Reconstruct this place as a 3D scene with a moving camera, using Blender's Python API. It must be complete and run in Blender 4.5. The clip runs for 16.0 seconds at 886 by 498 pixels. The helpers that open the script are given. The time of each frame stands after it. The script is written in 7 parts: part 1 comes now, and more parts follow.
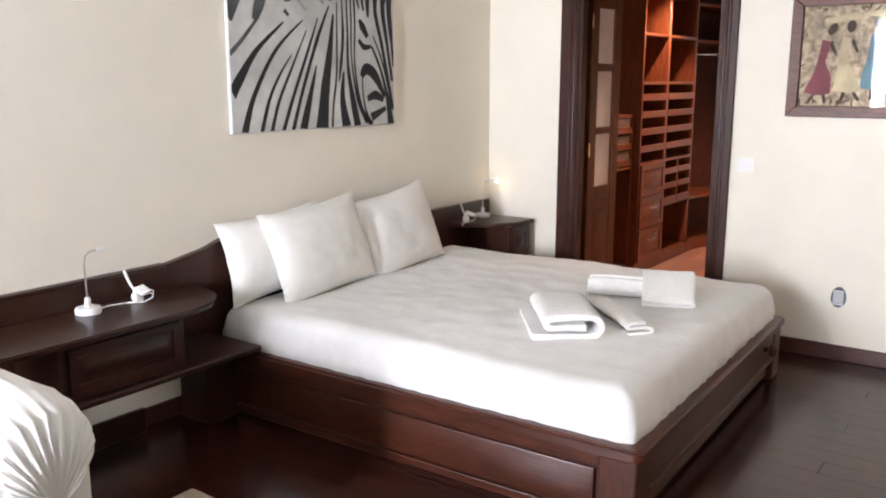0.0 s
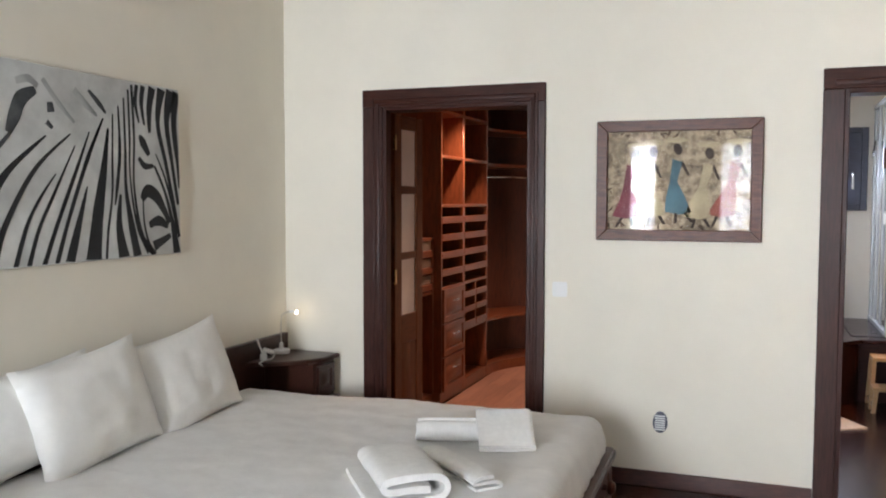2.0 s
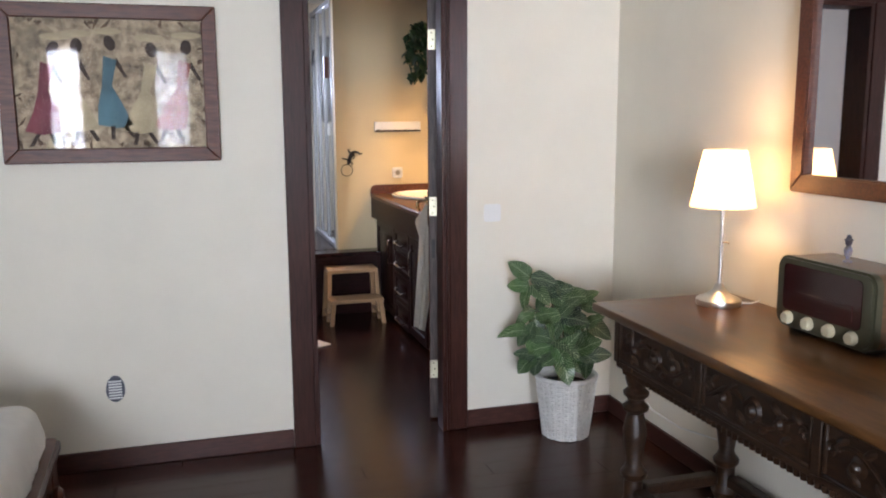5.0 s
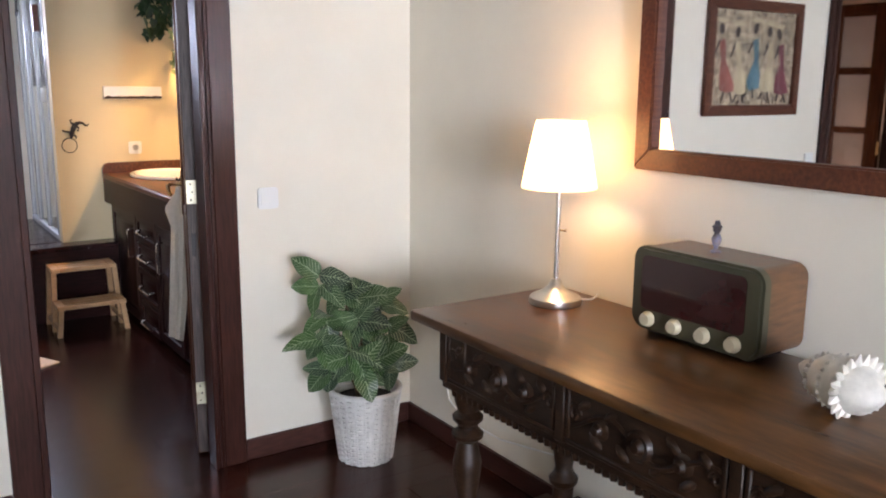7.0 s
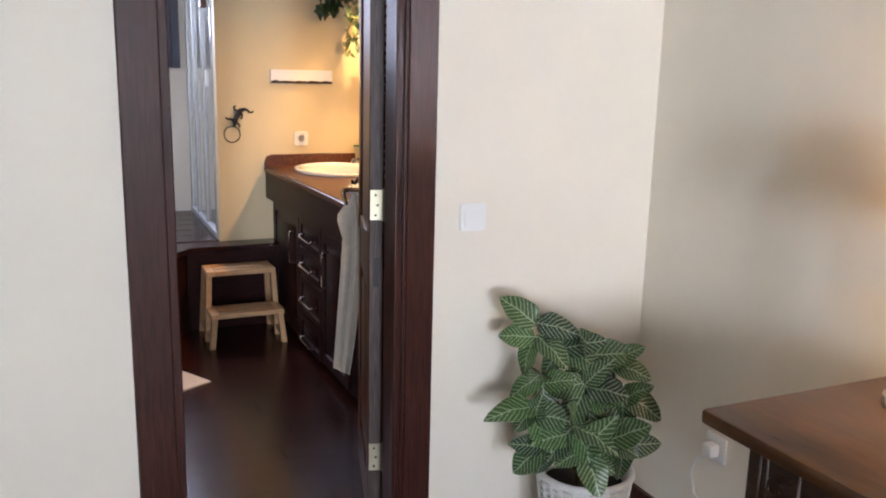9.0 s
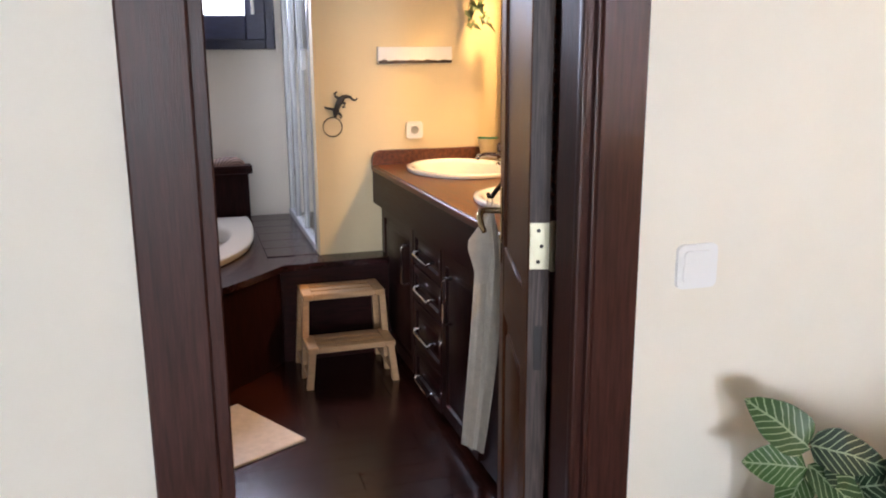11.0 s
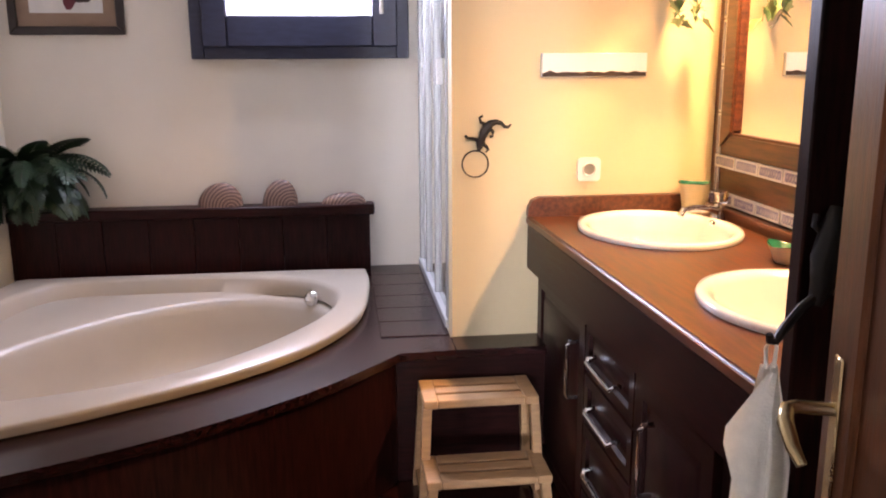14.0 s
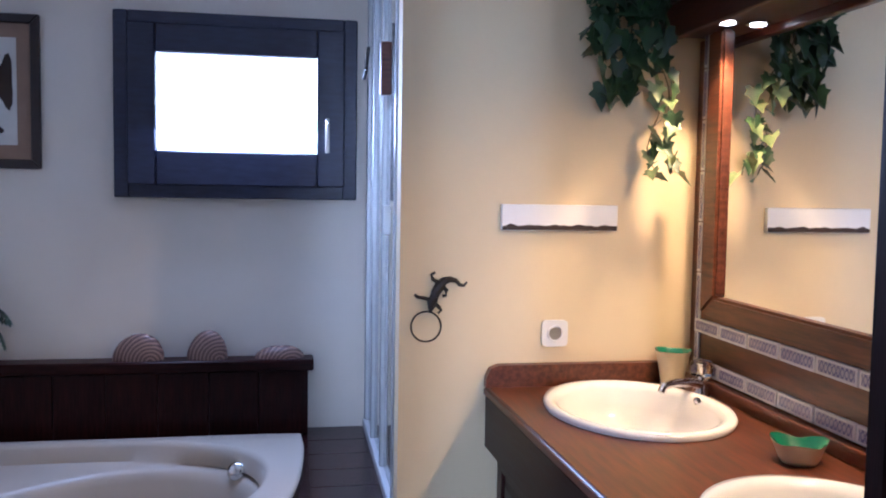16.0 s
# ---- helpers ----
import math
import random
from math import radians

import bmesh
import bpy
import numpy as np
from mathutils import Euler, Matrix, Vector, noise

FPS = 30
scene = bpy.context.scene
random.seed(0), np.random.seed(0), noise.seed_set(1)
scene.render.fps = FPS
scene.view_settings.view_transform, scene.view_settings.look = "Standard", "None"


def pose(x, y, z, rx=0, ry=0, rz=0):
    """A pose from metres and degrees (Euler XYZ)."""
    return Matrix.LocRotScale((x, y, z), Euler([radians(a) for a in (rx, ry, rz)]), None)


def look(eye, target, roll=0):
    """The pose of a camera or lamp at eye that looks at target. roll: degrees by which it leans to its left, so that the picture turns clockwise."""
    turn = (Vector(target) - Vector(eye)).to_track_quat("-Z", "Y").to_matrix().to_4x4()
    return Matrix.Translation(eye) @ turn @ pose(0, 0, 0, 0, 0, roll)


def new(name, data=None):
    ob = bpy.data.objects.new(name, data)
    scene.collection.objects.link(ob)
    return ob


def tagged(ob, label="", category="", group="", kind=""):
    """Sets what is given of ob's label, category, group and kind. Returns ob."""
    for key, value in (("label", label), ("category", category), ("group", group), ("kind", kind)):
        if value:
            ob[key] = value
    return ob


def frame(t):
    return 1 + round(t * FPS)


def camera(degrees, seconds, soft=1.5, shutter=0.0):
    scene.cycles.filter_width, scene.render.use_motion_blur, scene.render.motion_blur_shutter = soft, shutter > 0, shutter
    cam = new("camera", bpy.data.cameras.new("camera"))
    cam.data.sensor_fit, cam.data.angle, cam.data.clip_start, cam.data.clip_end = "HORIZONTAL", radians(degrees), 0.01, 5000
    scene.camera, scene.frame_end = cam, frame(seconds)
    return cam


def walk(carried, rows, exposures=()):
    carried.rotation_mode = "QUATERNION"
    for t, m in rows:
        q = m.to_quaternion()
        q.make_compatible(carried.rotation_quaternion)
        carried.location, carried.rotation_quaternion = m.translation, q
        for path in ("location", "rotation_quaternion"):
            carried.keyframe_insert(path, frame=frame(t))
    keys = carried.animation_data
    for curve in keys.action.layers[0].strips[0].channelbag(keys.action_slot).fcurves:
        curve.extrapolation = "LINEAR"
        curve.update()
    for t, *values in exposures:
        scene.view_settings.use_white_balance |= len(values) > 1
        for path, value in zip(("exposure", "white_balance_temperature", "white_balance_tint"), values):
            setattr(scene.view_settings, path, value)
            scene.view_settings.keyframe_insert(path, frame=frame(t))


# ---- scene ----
cam = camera(55.5, 16.0, soft=2.0)
PATH = [
    (0, (0.655, 0.424, 1.502), (-0.499, 2.009, 1.106), -0.0),
    (0.5, (0.527, 0.535, 1.509), (-0.546, 2.193, 1.195), -0.1),
    (1, (0.421, 0.618, 1.519), (-0.574, 2.337, 1.285), 0.3),
    (1.5, (0.343, 0.659, 1.523), (-0.551, 2.44, 1.355), 0.3),
    (2, (0.243, 0.733, 1.519), (-0.453, 2.604, 1.401), 0.1),
    (2.5, (0.173, 0.781, 1.516), (-0.346, 2.709, 1.397), -0.4),
    (3, (0.165, 0.877, 1.508), (-0.25, 2.826, 1.339), -0.6),
    (3.5, (0.177, 1.072, 1.494), (-0.053, 3.048, 1.281), 0.1),
    (4, (0.199, 1.242, 1.505), (0.228, 3.225, 1.24), 0.8),
    (4.5, (0.178, 1.389, 1.478), (0.501, 3.341, 1.186), 0.3),
    (5, (0.141, 1.546, 1.496), (0.707, 3.438, 1.177), -0.3),
    (5.2, (0.131, 1.59, 1.481), (0.767, 3.458, 1.156), -0.3),
    (7.3, (0.259, 2.334, 1.46), (1.375, 3.948, 1.072), 0.5),
    (7.5, (0.242, 2.402, 1.453), (1.346, 4.024, 1.065), 0.6),
    (8, (0.266, 2.599, 1.448), (1.246, 4.294, 1.038), 1.0),
    (8.2, (0.294, 2.696, 1.451), (1.221, 4.421, 1.043), 1.2),
    (10.3, (0.556, 3.635, 1.433), (1.236, 5.464, 0.995), 1.0),
    (10.5, (0.577, 3.733, 1.427), (1.216, 5.575, 0.983), 1.0),
    (11, (0.614, 3.949, 1.417), (1.182, 5.811, 0.957), -0.3),
    (11.5, (0.629, 4.182, 1.409), (1.177, 6.053, 0.961), -1.3),
    (12, (0.714, 4.377, 1.403), (1.193, 6.268, 0.962), -0.9),
    (12.5, (0.801, 4.592, 1.411), (1.164, 6.508, 0.966), -0.4),
    (13, (0.816, 4.741, 1.393), (1.094, 6.668, 0.935), -0.8),
    (13.5, (0.822, 4.95, 1.399), (1.083, 6.883, 0.958), -0.6),
    (14, (0.824, 5.065, 1.398), (1.06, 7.005, 0.97), -0.3),
    (14.5, (0.838, 5.173, 1.406), (1.047, 7.12, 0.996), 0.5),
    (15, (0.89, 5.3, 1.434), (1.153, 7.252, 1.087), 1.3),
    (15.5, (0.896, 5.367, 1.457), (1.202, 7.327, 1.206), 1.3),
    (16, (0.891, 5.433, 1.464), (1.24, 7.398, 1.33), 0.9),
]
EXPOSURE = [(0, 0.17, 6650, 23), (0.5, 0.04, 6700, 22), (1.5, -0.25, 6650, 19), (2, -0.38, 6600, 18), (3, -0.16, 6700, 22), (3.5, -0.17, 6450, 22), (4, -0.37, 6350, 21), (5, -0.66, 6300, 21), (7.5, -0.44, 6400, 23), (8.2, -0.54, 6400, 23),
            (10.5, -0.48, 6350, 22), (11.5, -0.28, 6650, 22), (12, -0.04, 6100, 30), (12.5, 0.14, 6850, 40), (13.5, 0.14, 7000, 35), (14.5, 0.0, 6150, 25), (15, -0.28, 5250, 20), (15.5, -0.48, 4950, 20), (16, -0.62, 4850, 25)]
walk(cam, [(t, look(eye, target, roll)) for t, eye, target, roll in PATH], EXPOSURE)

# ---- world, large lights ----
world = bpy.data.worlds.new("world")
scene.world = world
world.use_nodes = True
_n = world.node_tree.nodes
_sky = _n.new("ShaderNodeTexSky")
_sky.sky_type = "NISHITA"
_sky.sun_disc = False
_sky.sun_elevation, _sky.sun_rotation = radians(50), radians(200)
_n["Background"].inputs["Strength"].default_value = 0.12
world.node_tree.links.new(_sky.outputs["Color"], _n["Background"].inputs["Color"])
sun_data = bpy.data.lights.new("sun", "SUN")
sun_data.energy, sun_data.angle, sun_data.color = 3.0, radians(0.6), (1.0, 0.95, 0.88)
sun = new("sun", sun_data)
sun.matrix_world = look((5, -3, 9), (1.5, 5, 0))


def area_lamp(name, eye, target, w, h, watts, color, spread=180):
    data = bpy.data.lights.new(name, "AREA")
    data.shape, data.size, data.size_y, data.energy, data.color = "RECTANGLE", w, h, watts, color
    data.spread = radians(spread)
    ob = new(name, data)
    ob.matrix_world = look(eye, target)
    return ob


def bulb(name, at, watts, color, radius=0.03, spot=None, target=None):
    data = bpy.data.lights.new(name, "SPOT" if spot else "POINT")
    data.energy, data.color, data.shadow_soft_size = watts, color, radius
    ob = new(name, data)
    if spot:
        data.spot_size, data.spot_blend = radians(spot), 0.6
        ob.matrix_world = look(at, target)
    else:
        ob.location = at
    return ob


DAY = (0.82, 0.93, 1.0)
WARM = (1.0, 0.62, 0.28)
area_lamp("window_daylight_a", (-1.275, -2.62, 1.6), (-1.75, 2.5, 1.85), 0.45, 1.5, 262, DAY, 108)
area_lamp("window_daylight_b", (-0.025, -2.62, 1.6), (3.0, 5.2, 1.35), 0.49, 1.5, 78, DAY, 54)
area_lamp("bath_window_daylight", (0.67, 8.84, 1.815), (0.67, 6, 0.6), 0.6, 0.36, 40, (0.68, 0.80, 1.0))
bulb("desk_lamp_bulb", (1.933, 4.09, 1.285), 12.5, WARM, 0.06)
bulb("mirror_spot_bulb", (2.05, 7.58, 1.925), 94, (1.0, 0.62, 0.24), 0.035, 92, (2.0, 7.70, 0.8))
bulb("mirror_spot_bulb_b", (2.03, 6.75, 1.925), 102, (1.0, 0.63, 0.26), 0.035, 145, (1.90, 7.05, 0.8))
bulb("closet_bulb", (-1.60, 6.75, 2.36), 190, (1.0, 0.70, 0.50), 0.035, 112, (-1.66, 6.75, 0))


# ---- materials ----
def mat(name, color, rough=0.5, metal=0.0, vary=0.08, scale=6.0, bump=0.1, bump_scale=60.0, grain=None, dark=None, coat=0.0, spec=0.5, per_object=0.0):
    """A surface whose colour wanders at two scales. grain: stretch of the noise along x, y, z. dark: the colour of its veins."""
    m = bpy.data.materials.new(name)
    m.use_nodes = True
    nt = m.node_tree
    N, L = nt.nodes, nt.links
    b = N["Principled BSDF"]
    tc = N.new("ShaderNodeTexCoord")
    mp = N.new("ShaderNodeMapping")
    L.new(tc.outputs["Object"], mp.inputs["Vector"])
    mp.inputs["Scale"].default_value = grain or (1, 1, 1)
    n1 = N.new("ShaderNodeTexNoise")
    n1.inputs["Scale"].default_value, n1.inputs["Detail"].default_value, n1.inputs["Roughness"].default_value = scale, 6, 0.6
    n2 = N.new("ShaderNodeTexNoise")
    n2.inputs["Scale"].default_value, n2.inputs["Detail"].default_value = scale * 0.17, 3
    L.new(mp.outputs[0], n1.inputs["Vector"])
    L.new(tc.outputs["Object"], n2.inputs["Vector"])
    ramp = N.new("ShaderNodeValToRGB")
    d = dark or tuple(c * (1 - 2.2 * vary) for c in color)
    e = ramp.color_ramp.elements
    e[0].position, e[1].position = 0.3, 0.7
    e[0].color, e[1].color = (*d, 1), (*[min(1, c * (1 + vary)) for c in color], 1)
    L.new(n1.outputs["Fac"], ramp.inputs["Fac"])
    mix = N.new("ShaderNodeMix")
    mix.data_type, mix.blend_type = "RGBA", "MULTIPLY"
    mr = N.new("ShaderNodeMapRange")
    mr.inputs["From Min"].default_value, mr.inputs["From Max"].default_value = 0.3, 0.7
    mr.inputs["To Min"].default_value, mr.inputs["To Max"].default_value = 1 - 1.5 * vary, 1.0
    L.new(n2.outputs["Fac"], mr.inputs["Value"])
    out = mr.outputs[0]
    if per_object:
        oi = N.new("ShaderNodeObjectInfo")
        mr2 = N.new("ShaderNodeMapRange")
        mr2.inputs["To Min"].default_value, mr2.inputs["To Max"].default_value = 1 - per_object, 1.0
        L.new(oi.outputs["Random"], mr2.inputs["Value"])
        mu = N.new("ShaderNodeMath")
        mu.operation = "MULTIPLY"
        L.new(out, mu.inputs[0])
        L.new(mr2.outputs[0], mu.inputs[1])
        out = mu.outputs[0]
    mix.inputs["Factor"].default_value = 1
    L.new(ramp.outputs["Color"], mix.inputs["A"])
    L.new(out, mix.inputs["B"])
    L.new(mix.outputs["Result"], b.inputs["Base Color"])
    rr = N.new("ShaderNodeMapRange")
    rr.inputs["To Min"].default_value, rr.inputs["To Max"].default_value = max(0.02, rough * 0.8), min(1, rough * 1.2)
    L.new(n1.outputs["Fac"], rr.inputs["Value"])
    L.new(rr.outputs[0], b.inputs["Roughness"])
    b.inputs["Metallic"].default_value = metal
    b.inputs["Specular IOR Level"].default_value = spec
    b.inputs["Coat Weight"].default_value = coat
    b.inputs["Coat Roughness"].default_value = 0.15
    if bump:
        n3 = N.new("ShaderNodeTexNoise")
        n3.inputs["Scale"].default_value, n3.inputs["Detail"].default_value = bump_scale, 4
        L.new(mp.outputs[0], n3.inputs["Vector"])
        bp = N.new("ShaderNodeBump")
        bp.inputs["Strength"].default_value, bp.inputs["Distance"].default_value = bump, 0.004
        L.new(n3.outputs["Fac"], bp.inputs["Height"])
        L.new(bp.outputs[0], b.inputs["Normal"])
    return m


def glow(name, color, strength):
    m = bpy.data.materials.new(name)
    m.use_nodes = True
    b = m.node_tree.nodes["Principled BSDF"]
    b.inputs["Base Color"].default_value = (*color, 1)
    b.inputs["Emission Color"].default_value = (*color, 1)
    b.inputs["Emission Strength"].default_value = strength
    return m


def clear(name, tint=(1, 1, 1), rough=0.0):
    m = bpy.data.materials.new(name)
    m.use_nodes = True
    b = m.node_tree.nodes["Principled BSDF"]
    b.inputs["Base Color"].default_value = (*tint, 1)
    b.inputs["Roughness"].default_value = rough
    b.inputs["Transmission Weight"].default_value = 1
    b.inputs["IOR"].default_value = 1.45
    return m


PLASTER = mat("cream_plaster", (0.80, 0.75, 0.64), 0.75, vary=0.02, scale=3, bump=0.12, bump_scale=45)
BATH_PLASTER = mat("bath_plaster", (0.69, 0.565, 0.345), 0.7, vary=0.02, scale=3, bump=0.1, bump_scale=45)
BATH_WHITE = mat("bath_white_paint", (0.80, 0.74, 0.64), 0.7, vary=0.02, scale=3, bump=0.1, bump_scale=45)
CEILING = mat("white_ceiling", (0.82, 0.81, 0.78), 0.8, vary=0.02, bump=0.05)
DARKX = mat("dark_wood_x", (0.090, 0.024, 0.012), 0.34, vary=0.25, scale=8, bump=0.12, bump_scale=30, grain=(1.2, 14, 14), coat=0.05, spec=0.4)
DARKY = mat("dark_wood_y", (0.090, 0.024, 0.012), 0.34, vary=0.25, scale=8, bump=0.12, bump_scale=30, grain=(14, 1.2, 14), coat=0.05, spec=0.4)
DARKZ = mat("dark_wood_z", (0.090, 0.024, 0.012), 0.34, vary=0.25, scale=8, bump=0.12, bump_scale=30, grain=(14, 14, 1.2), coat=0.05, spec=0.4)
CASING = mat("door_casing_wood", (0.062, 0.021, 0.015), 0.38, vary=0.25, scale=8, bump=0.12, bump_scale=30, grain=(16, 16, 1.2), coat=0.0, spec=0.26)
CASINGX = mat("door_head_wood", (0.064, 0.019, 0.012), 0.42, vary=0.25, scale=8, bump=0.15, bump_scale=30, grain=(1.2, 16, 16), coat=0.0, spec=0.15)
PLANK = mat("floor_plank_wood", (0.064, 0.017, 0.011), 0.2, vary=0.28, scale=7, bump=0.08, bump_scale=25, grain=(1.2, 12, 12), coat=0.0, spec=0.36, per_object=0.25)
BATHX = mat("bath_dark_wood_x", (0.032, 0.008, 0.007), 0.36, vary=0.3, scale=7, bump=0.08, bump_scale=30, grain=(1.2, 14, 14), spec=0.14)
BATHY = mat("bath_dark_wood_y", (0.032, 0.008, 0.007), 0.36, vary=0.3, scale=7, bump=0.08, bump_scale=30, grain=(14, 1.2, 14), spec=0.14)
BATHZ = mat("bath_dark_wood_z", (0.032, 0.008, 0.007), 0.36, vary=0.3, scale=7, bump=0.08, bump_scale=30, grain=(14, 14, 1.2), spec=0.14)
DOORZ = mat("door_leaf_wood_z", (0.135, 0.045, 0.018), 0.32, vary=0.25, scale=6, bump=0.1, bump_scale=30, grain=(14, 14, 1.2), coat=0.0, spec=0.15)
DOORX = mat("door_leaf_wood_x", (0.135, 0.045, 0.018), 0.32, vary=0.25, scale=6, bump=0.1, bump_scale=30, grain=(1.2, 14, 14), coat=0.0, spec=0.15)
NIGHT = mat("headboard_wood", (0.050, 0.016, 0.010), 0.32, vary=0.25, scale=8, bump=0.1, bump_scale=30, grain=(14, 1.2, 14), coat=0.05, spec=0.35)
SKIRT = mat("skirting_wood", (0.085, 0.030, 0.022), 0.4, vary=0.2, scale=8, bump=0.1, grain=(2, 2, 14))
CLOSET = mat("closet_mahogany", (0.21, 0.058, 0.022), 0.32, vary=0.2, scale=6, bump=0.08, grain=(10, 10, 1.5), coat=0.2)
# The closet mahogany darkened: shade deep behind the shelves is in its colour.
CLOSET_SHADED = mat("closet_mahogany_shaded", (0.085, 0.024, 0.012), 0.4, vary=0.2, scale=6, bump=0.06, grain=(10, 10, 1.5))
CLOSETF = mat("closet_floor_wood", (0.52, 0.26, 0.18), 0.3, vary=0.15, scale=7, bump=0.06, grain=(12, 1.2, 12), coat=0.2, per_object=0.25)
FRAMEW = mat("picture_frame_wood", (0.13, 0.040, 0.020), 0.4, vary=0.22, scale=8, bump=0.1, grain=(1.5, 12, 12), spec=0.35)
DESK = mat("carved_oak", (0.045, 0.021, 0.010), 0.36, vary=0.35, scale=9, bump=0.25, bump_scale=40, grain=(10, 1.5, 10), coat=0.0, spec=0.4)
DESKTOP = mat("worn_desk_top", (0.140, 0.060, 0.019), 0.30, vary=0.28, scale=4, bump=0.05, bump_scale=30, grain=(7, 1.3, 7), coat=0.05, spec=0.35)
COUNTER = mat("counter_mahogany", (0.165, 0.048, 0.018), 0.36, vary=0.32, scale=5, bump=0.0, grain=(12, 1.3, 12), coat=0.0)
LINEN = mat("white_linen", (0.80, 0.79, 0.77), 0.85, vary=0.03, scale=9, bump=0.45, bump_scale=26)
PILLOW = mat("white_cotton", (0.82, 0.81, 0.77), 0.85, vary=0.03, scale=9, bump=0.2, bump_scale=26)
TOWELW = mat("white_terry", (0.84, 0.83, 0.80), 0.95, vary=0.03, scale=40, bump=0.6, bump_scale=260)
COVER = mat("white_slipcover", (0.80, 0.78, 0.74), 0.85, vary=0.03, scale=9, bump=0.2, bump_scale=30)
CERAMIC = mat("white_ceramic", (0.89, 0.89, 0.88), 0.12, vary=0.01, bump=0.0, coat=0.3)
ACRYLIC = mat("tub_acrylic", (0.42, 0.365, 0.295), 0.38, vary=0.02, bump=0.0, coat=0.12)
PLASTIC = mat("white_plastic", (0.80, 0.80, 0.78), 0.35, vary=0.02, bump=0.0)
GREYPL = mat("grey_plastic", (0.10, 0.105, 0.13), 0.4, vary=0.05, bump=0.0)
CHROME = mat("chrome", (0.80, 0.80, 0.80), 0.12, 1.0, vary=0.02, bump=0.0)
HINGE = mat("dull_brass_hinge", (0.46, 0.43, 0.31), 0.42, 1.0, vary=0.1, bump=0.05)
STEEL = mat("brushed_steel", (0.62, 0.60, 0.56), 0.3, 1.0, vary=0.05, bump=0.05, grain=(1, 1, 20))
BRASS = mat("polished_brass", (0.70, 0.56, 0.32), 0.26, 1.0, vary=0.08, bump=0.0)
IRON = mat("black_iron", (0.022, 0.018, 0.016), 0.45, 0.3, vary=0.2, bump=0.2)
BIRCH = mat("pale_birch", (0.58, 0.35, 0.17), 0.45, vary=0.1, scale=7, bump=0.06, grain=(2, 12, 12))
BLACK = mat("black_void", (0.012, 0.010, 0.010), 0.6, vary=0.1, bump=0.0)
MIRROR = mat("mirror_silver", (0.92, 0.92, 0.92), 0.015, 1.0, vary=0.0, bump=0.0)
GLASS = clear("clear_glass")
PICGLASS = clear("picture_glass", rough=0.014)
PICGLASS.node_tree.nodes["Principled BSDF"].inputs["IOR"].default_value = 1.16
OUTDOOR = glow("bright_sky_backdrop", (0.80, 0.90, 1.0), 5.0)
OUTBATH = glow("bath_sky_backdrop", (0.82, 0.88, 1.0), 7.0)


# ---- mesh helpers ----
def bx(bm, x0, x1, y0, y1, z0, z1, bev=0.0, seg=1):
    r = bmesh.ops.create_cube(bm, size=1.0)
    vs = r["verts"]
    for v in vs:
        v.co = ((x0 + x1) / 2 + v.co.x * (x1 - x0), (y0 + y1) / 2 + v.co.y * (y1 - y0), (z0 + z1) / 2 + v.co.z * (z1 - z0))
    if bev:
        es = {e for v in vs for e in v.link_edges}
        bmesh.ops.bevel(bm, geom=list(es), offset=bev, segments=seg, affect="EDGES", profile=0.5, clamp_overlap=True)
    return bm


def box(x0, x1, y0, y1, z0, z1, bev=0.0, seg=1):
    return bx(bmesh.new(), x0, x1, y0, y1, z0, z1, bev, seg)


def lathe(bm, prof, at=(0, 0, 0), seg=24, squash=(1, 1)):
    """Turns a profile of (radius, height) about the upright axis through at."""
    rings = []
    for r, z in prof:
        if r < 1e-5:
            rings.append([bm.verts.new((at[0], at[1], at[2] + z))])
        else:
            rings.append([bm.verts.new((at[0] + squash[0] * r * math.cos(2 * math.pi * i / seg), at[1] + squash[1] * r * math.sin(2 * math.pi * i / seg), at[2] + z)) for i in range(seg)])
    for a, b in zip(rings, rings[1:]):
        for i in range(seg):
            q = []
            for v in (a[i % len(a)], a[(i + 1) % len(a)], b[(i + 1) % len(b)], b[i % len(b)]):
                if v not in q:
                    q.append(v)
            if len(q) > 2:
                bm.faces.new(q)
    for ring, flip in ((rings[0], True), (rings[-1], False)):
        if len(ring) > 2:
            bm.faces.new(ring[::-1] if flip else ring)
    return bm


def tube(bm, pts, r, seg=8, closed=False):
    """A round bar along points; r is one radius or one for each point."""
    pts = [Vector(p) for p in pts]
    n = len(pts)
    rs = r if isinstance(r, (list, tuple)) else [r] * n
    rings = []
    up = Vector((0.31, 0.17, 0.93))
    for i, p in enumerate(pts):
        a, b = pts[(i - 1) % n if closed else max(i - 1, 0)], pts[(i + 1) % n if closed else min(i + 1, n - 1)]
        d = (b - a).normalized()
        u = d.cross(up)
        if u.length < 0.1:
            u = d.cross(Vector((1, 0, 0)))
        u.normalize()
        w = d.cross(u)
        rings.append([bm.verts.new(p + rs[i] * (math.cos(2 * math.pi * k / seg) * u + math.sin(2 * math.pi * k / seg) * w)) for k in range(seg)])
    for i in range(n if closed else n - 1):
        a, b = rings[i], rings[(i + 1) % n]
        for k in range(seg):
            bm.faces.new((a[k], a[(k + 1) % seg], b[(k + 1) % seg], b[k]))
    if not closed:
        bm.faces.new(rings[0][::-1])
        bm.faces.new(rings[-1])
    return bm


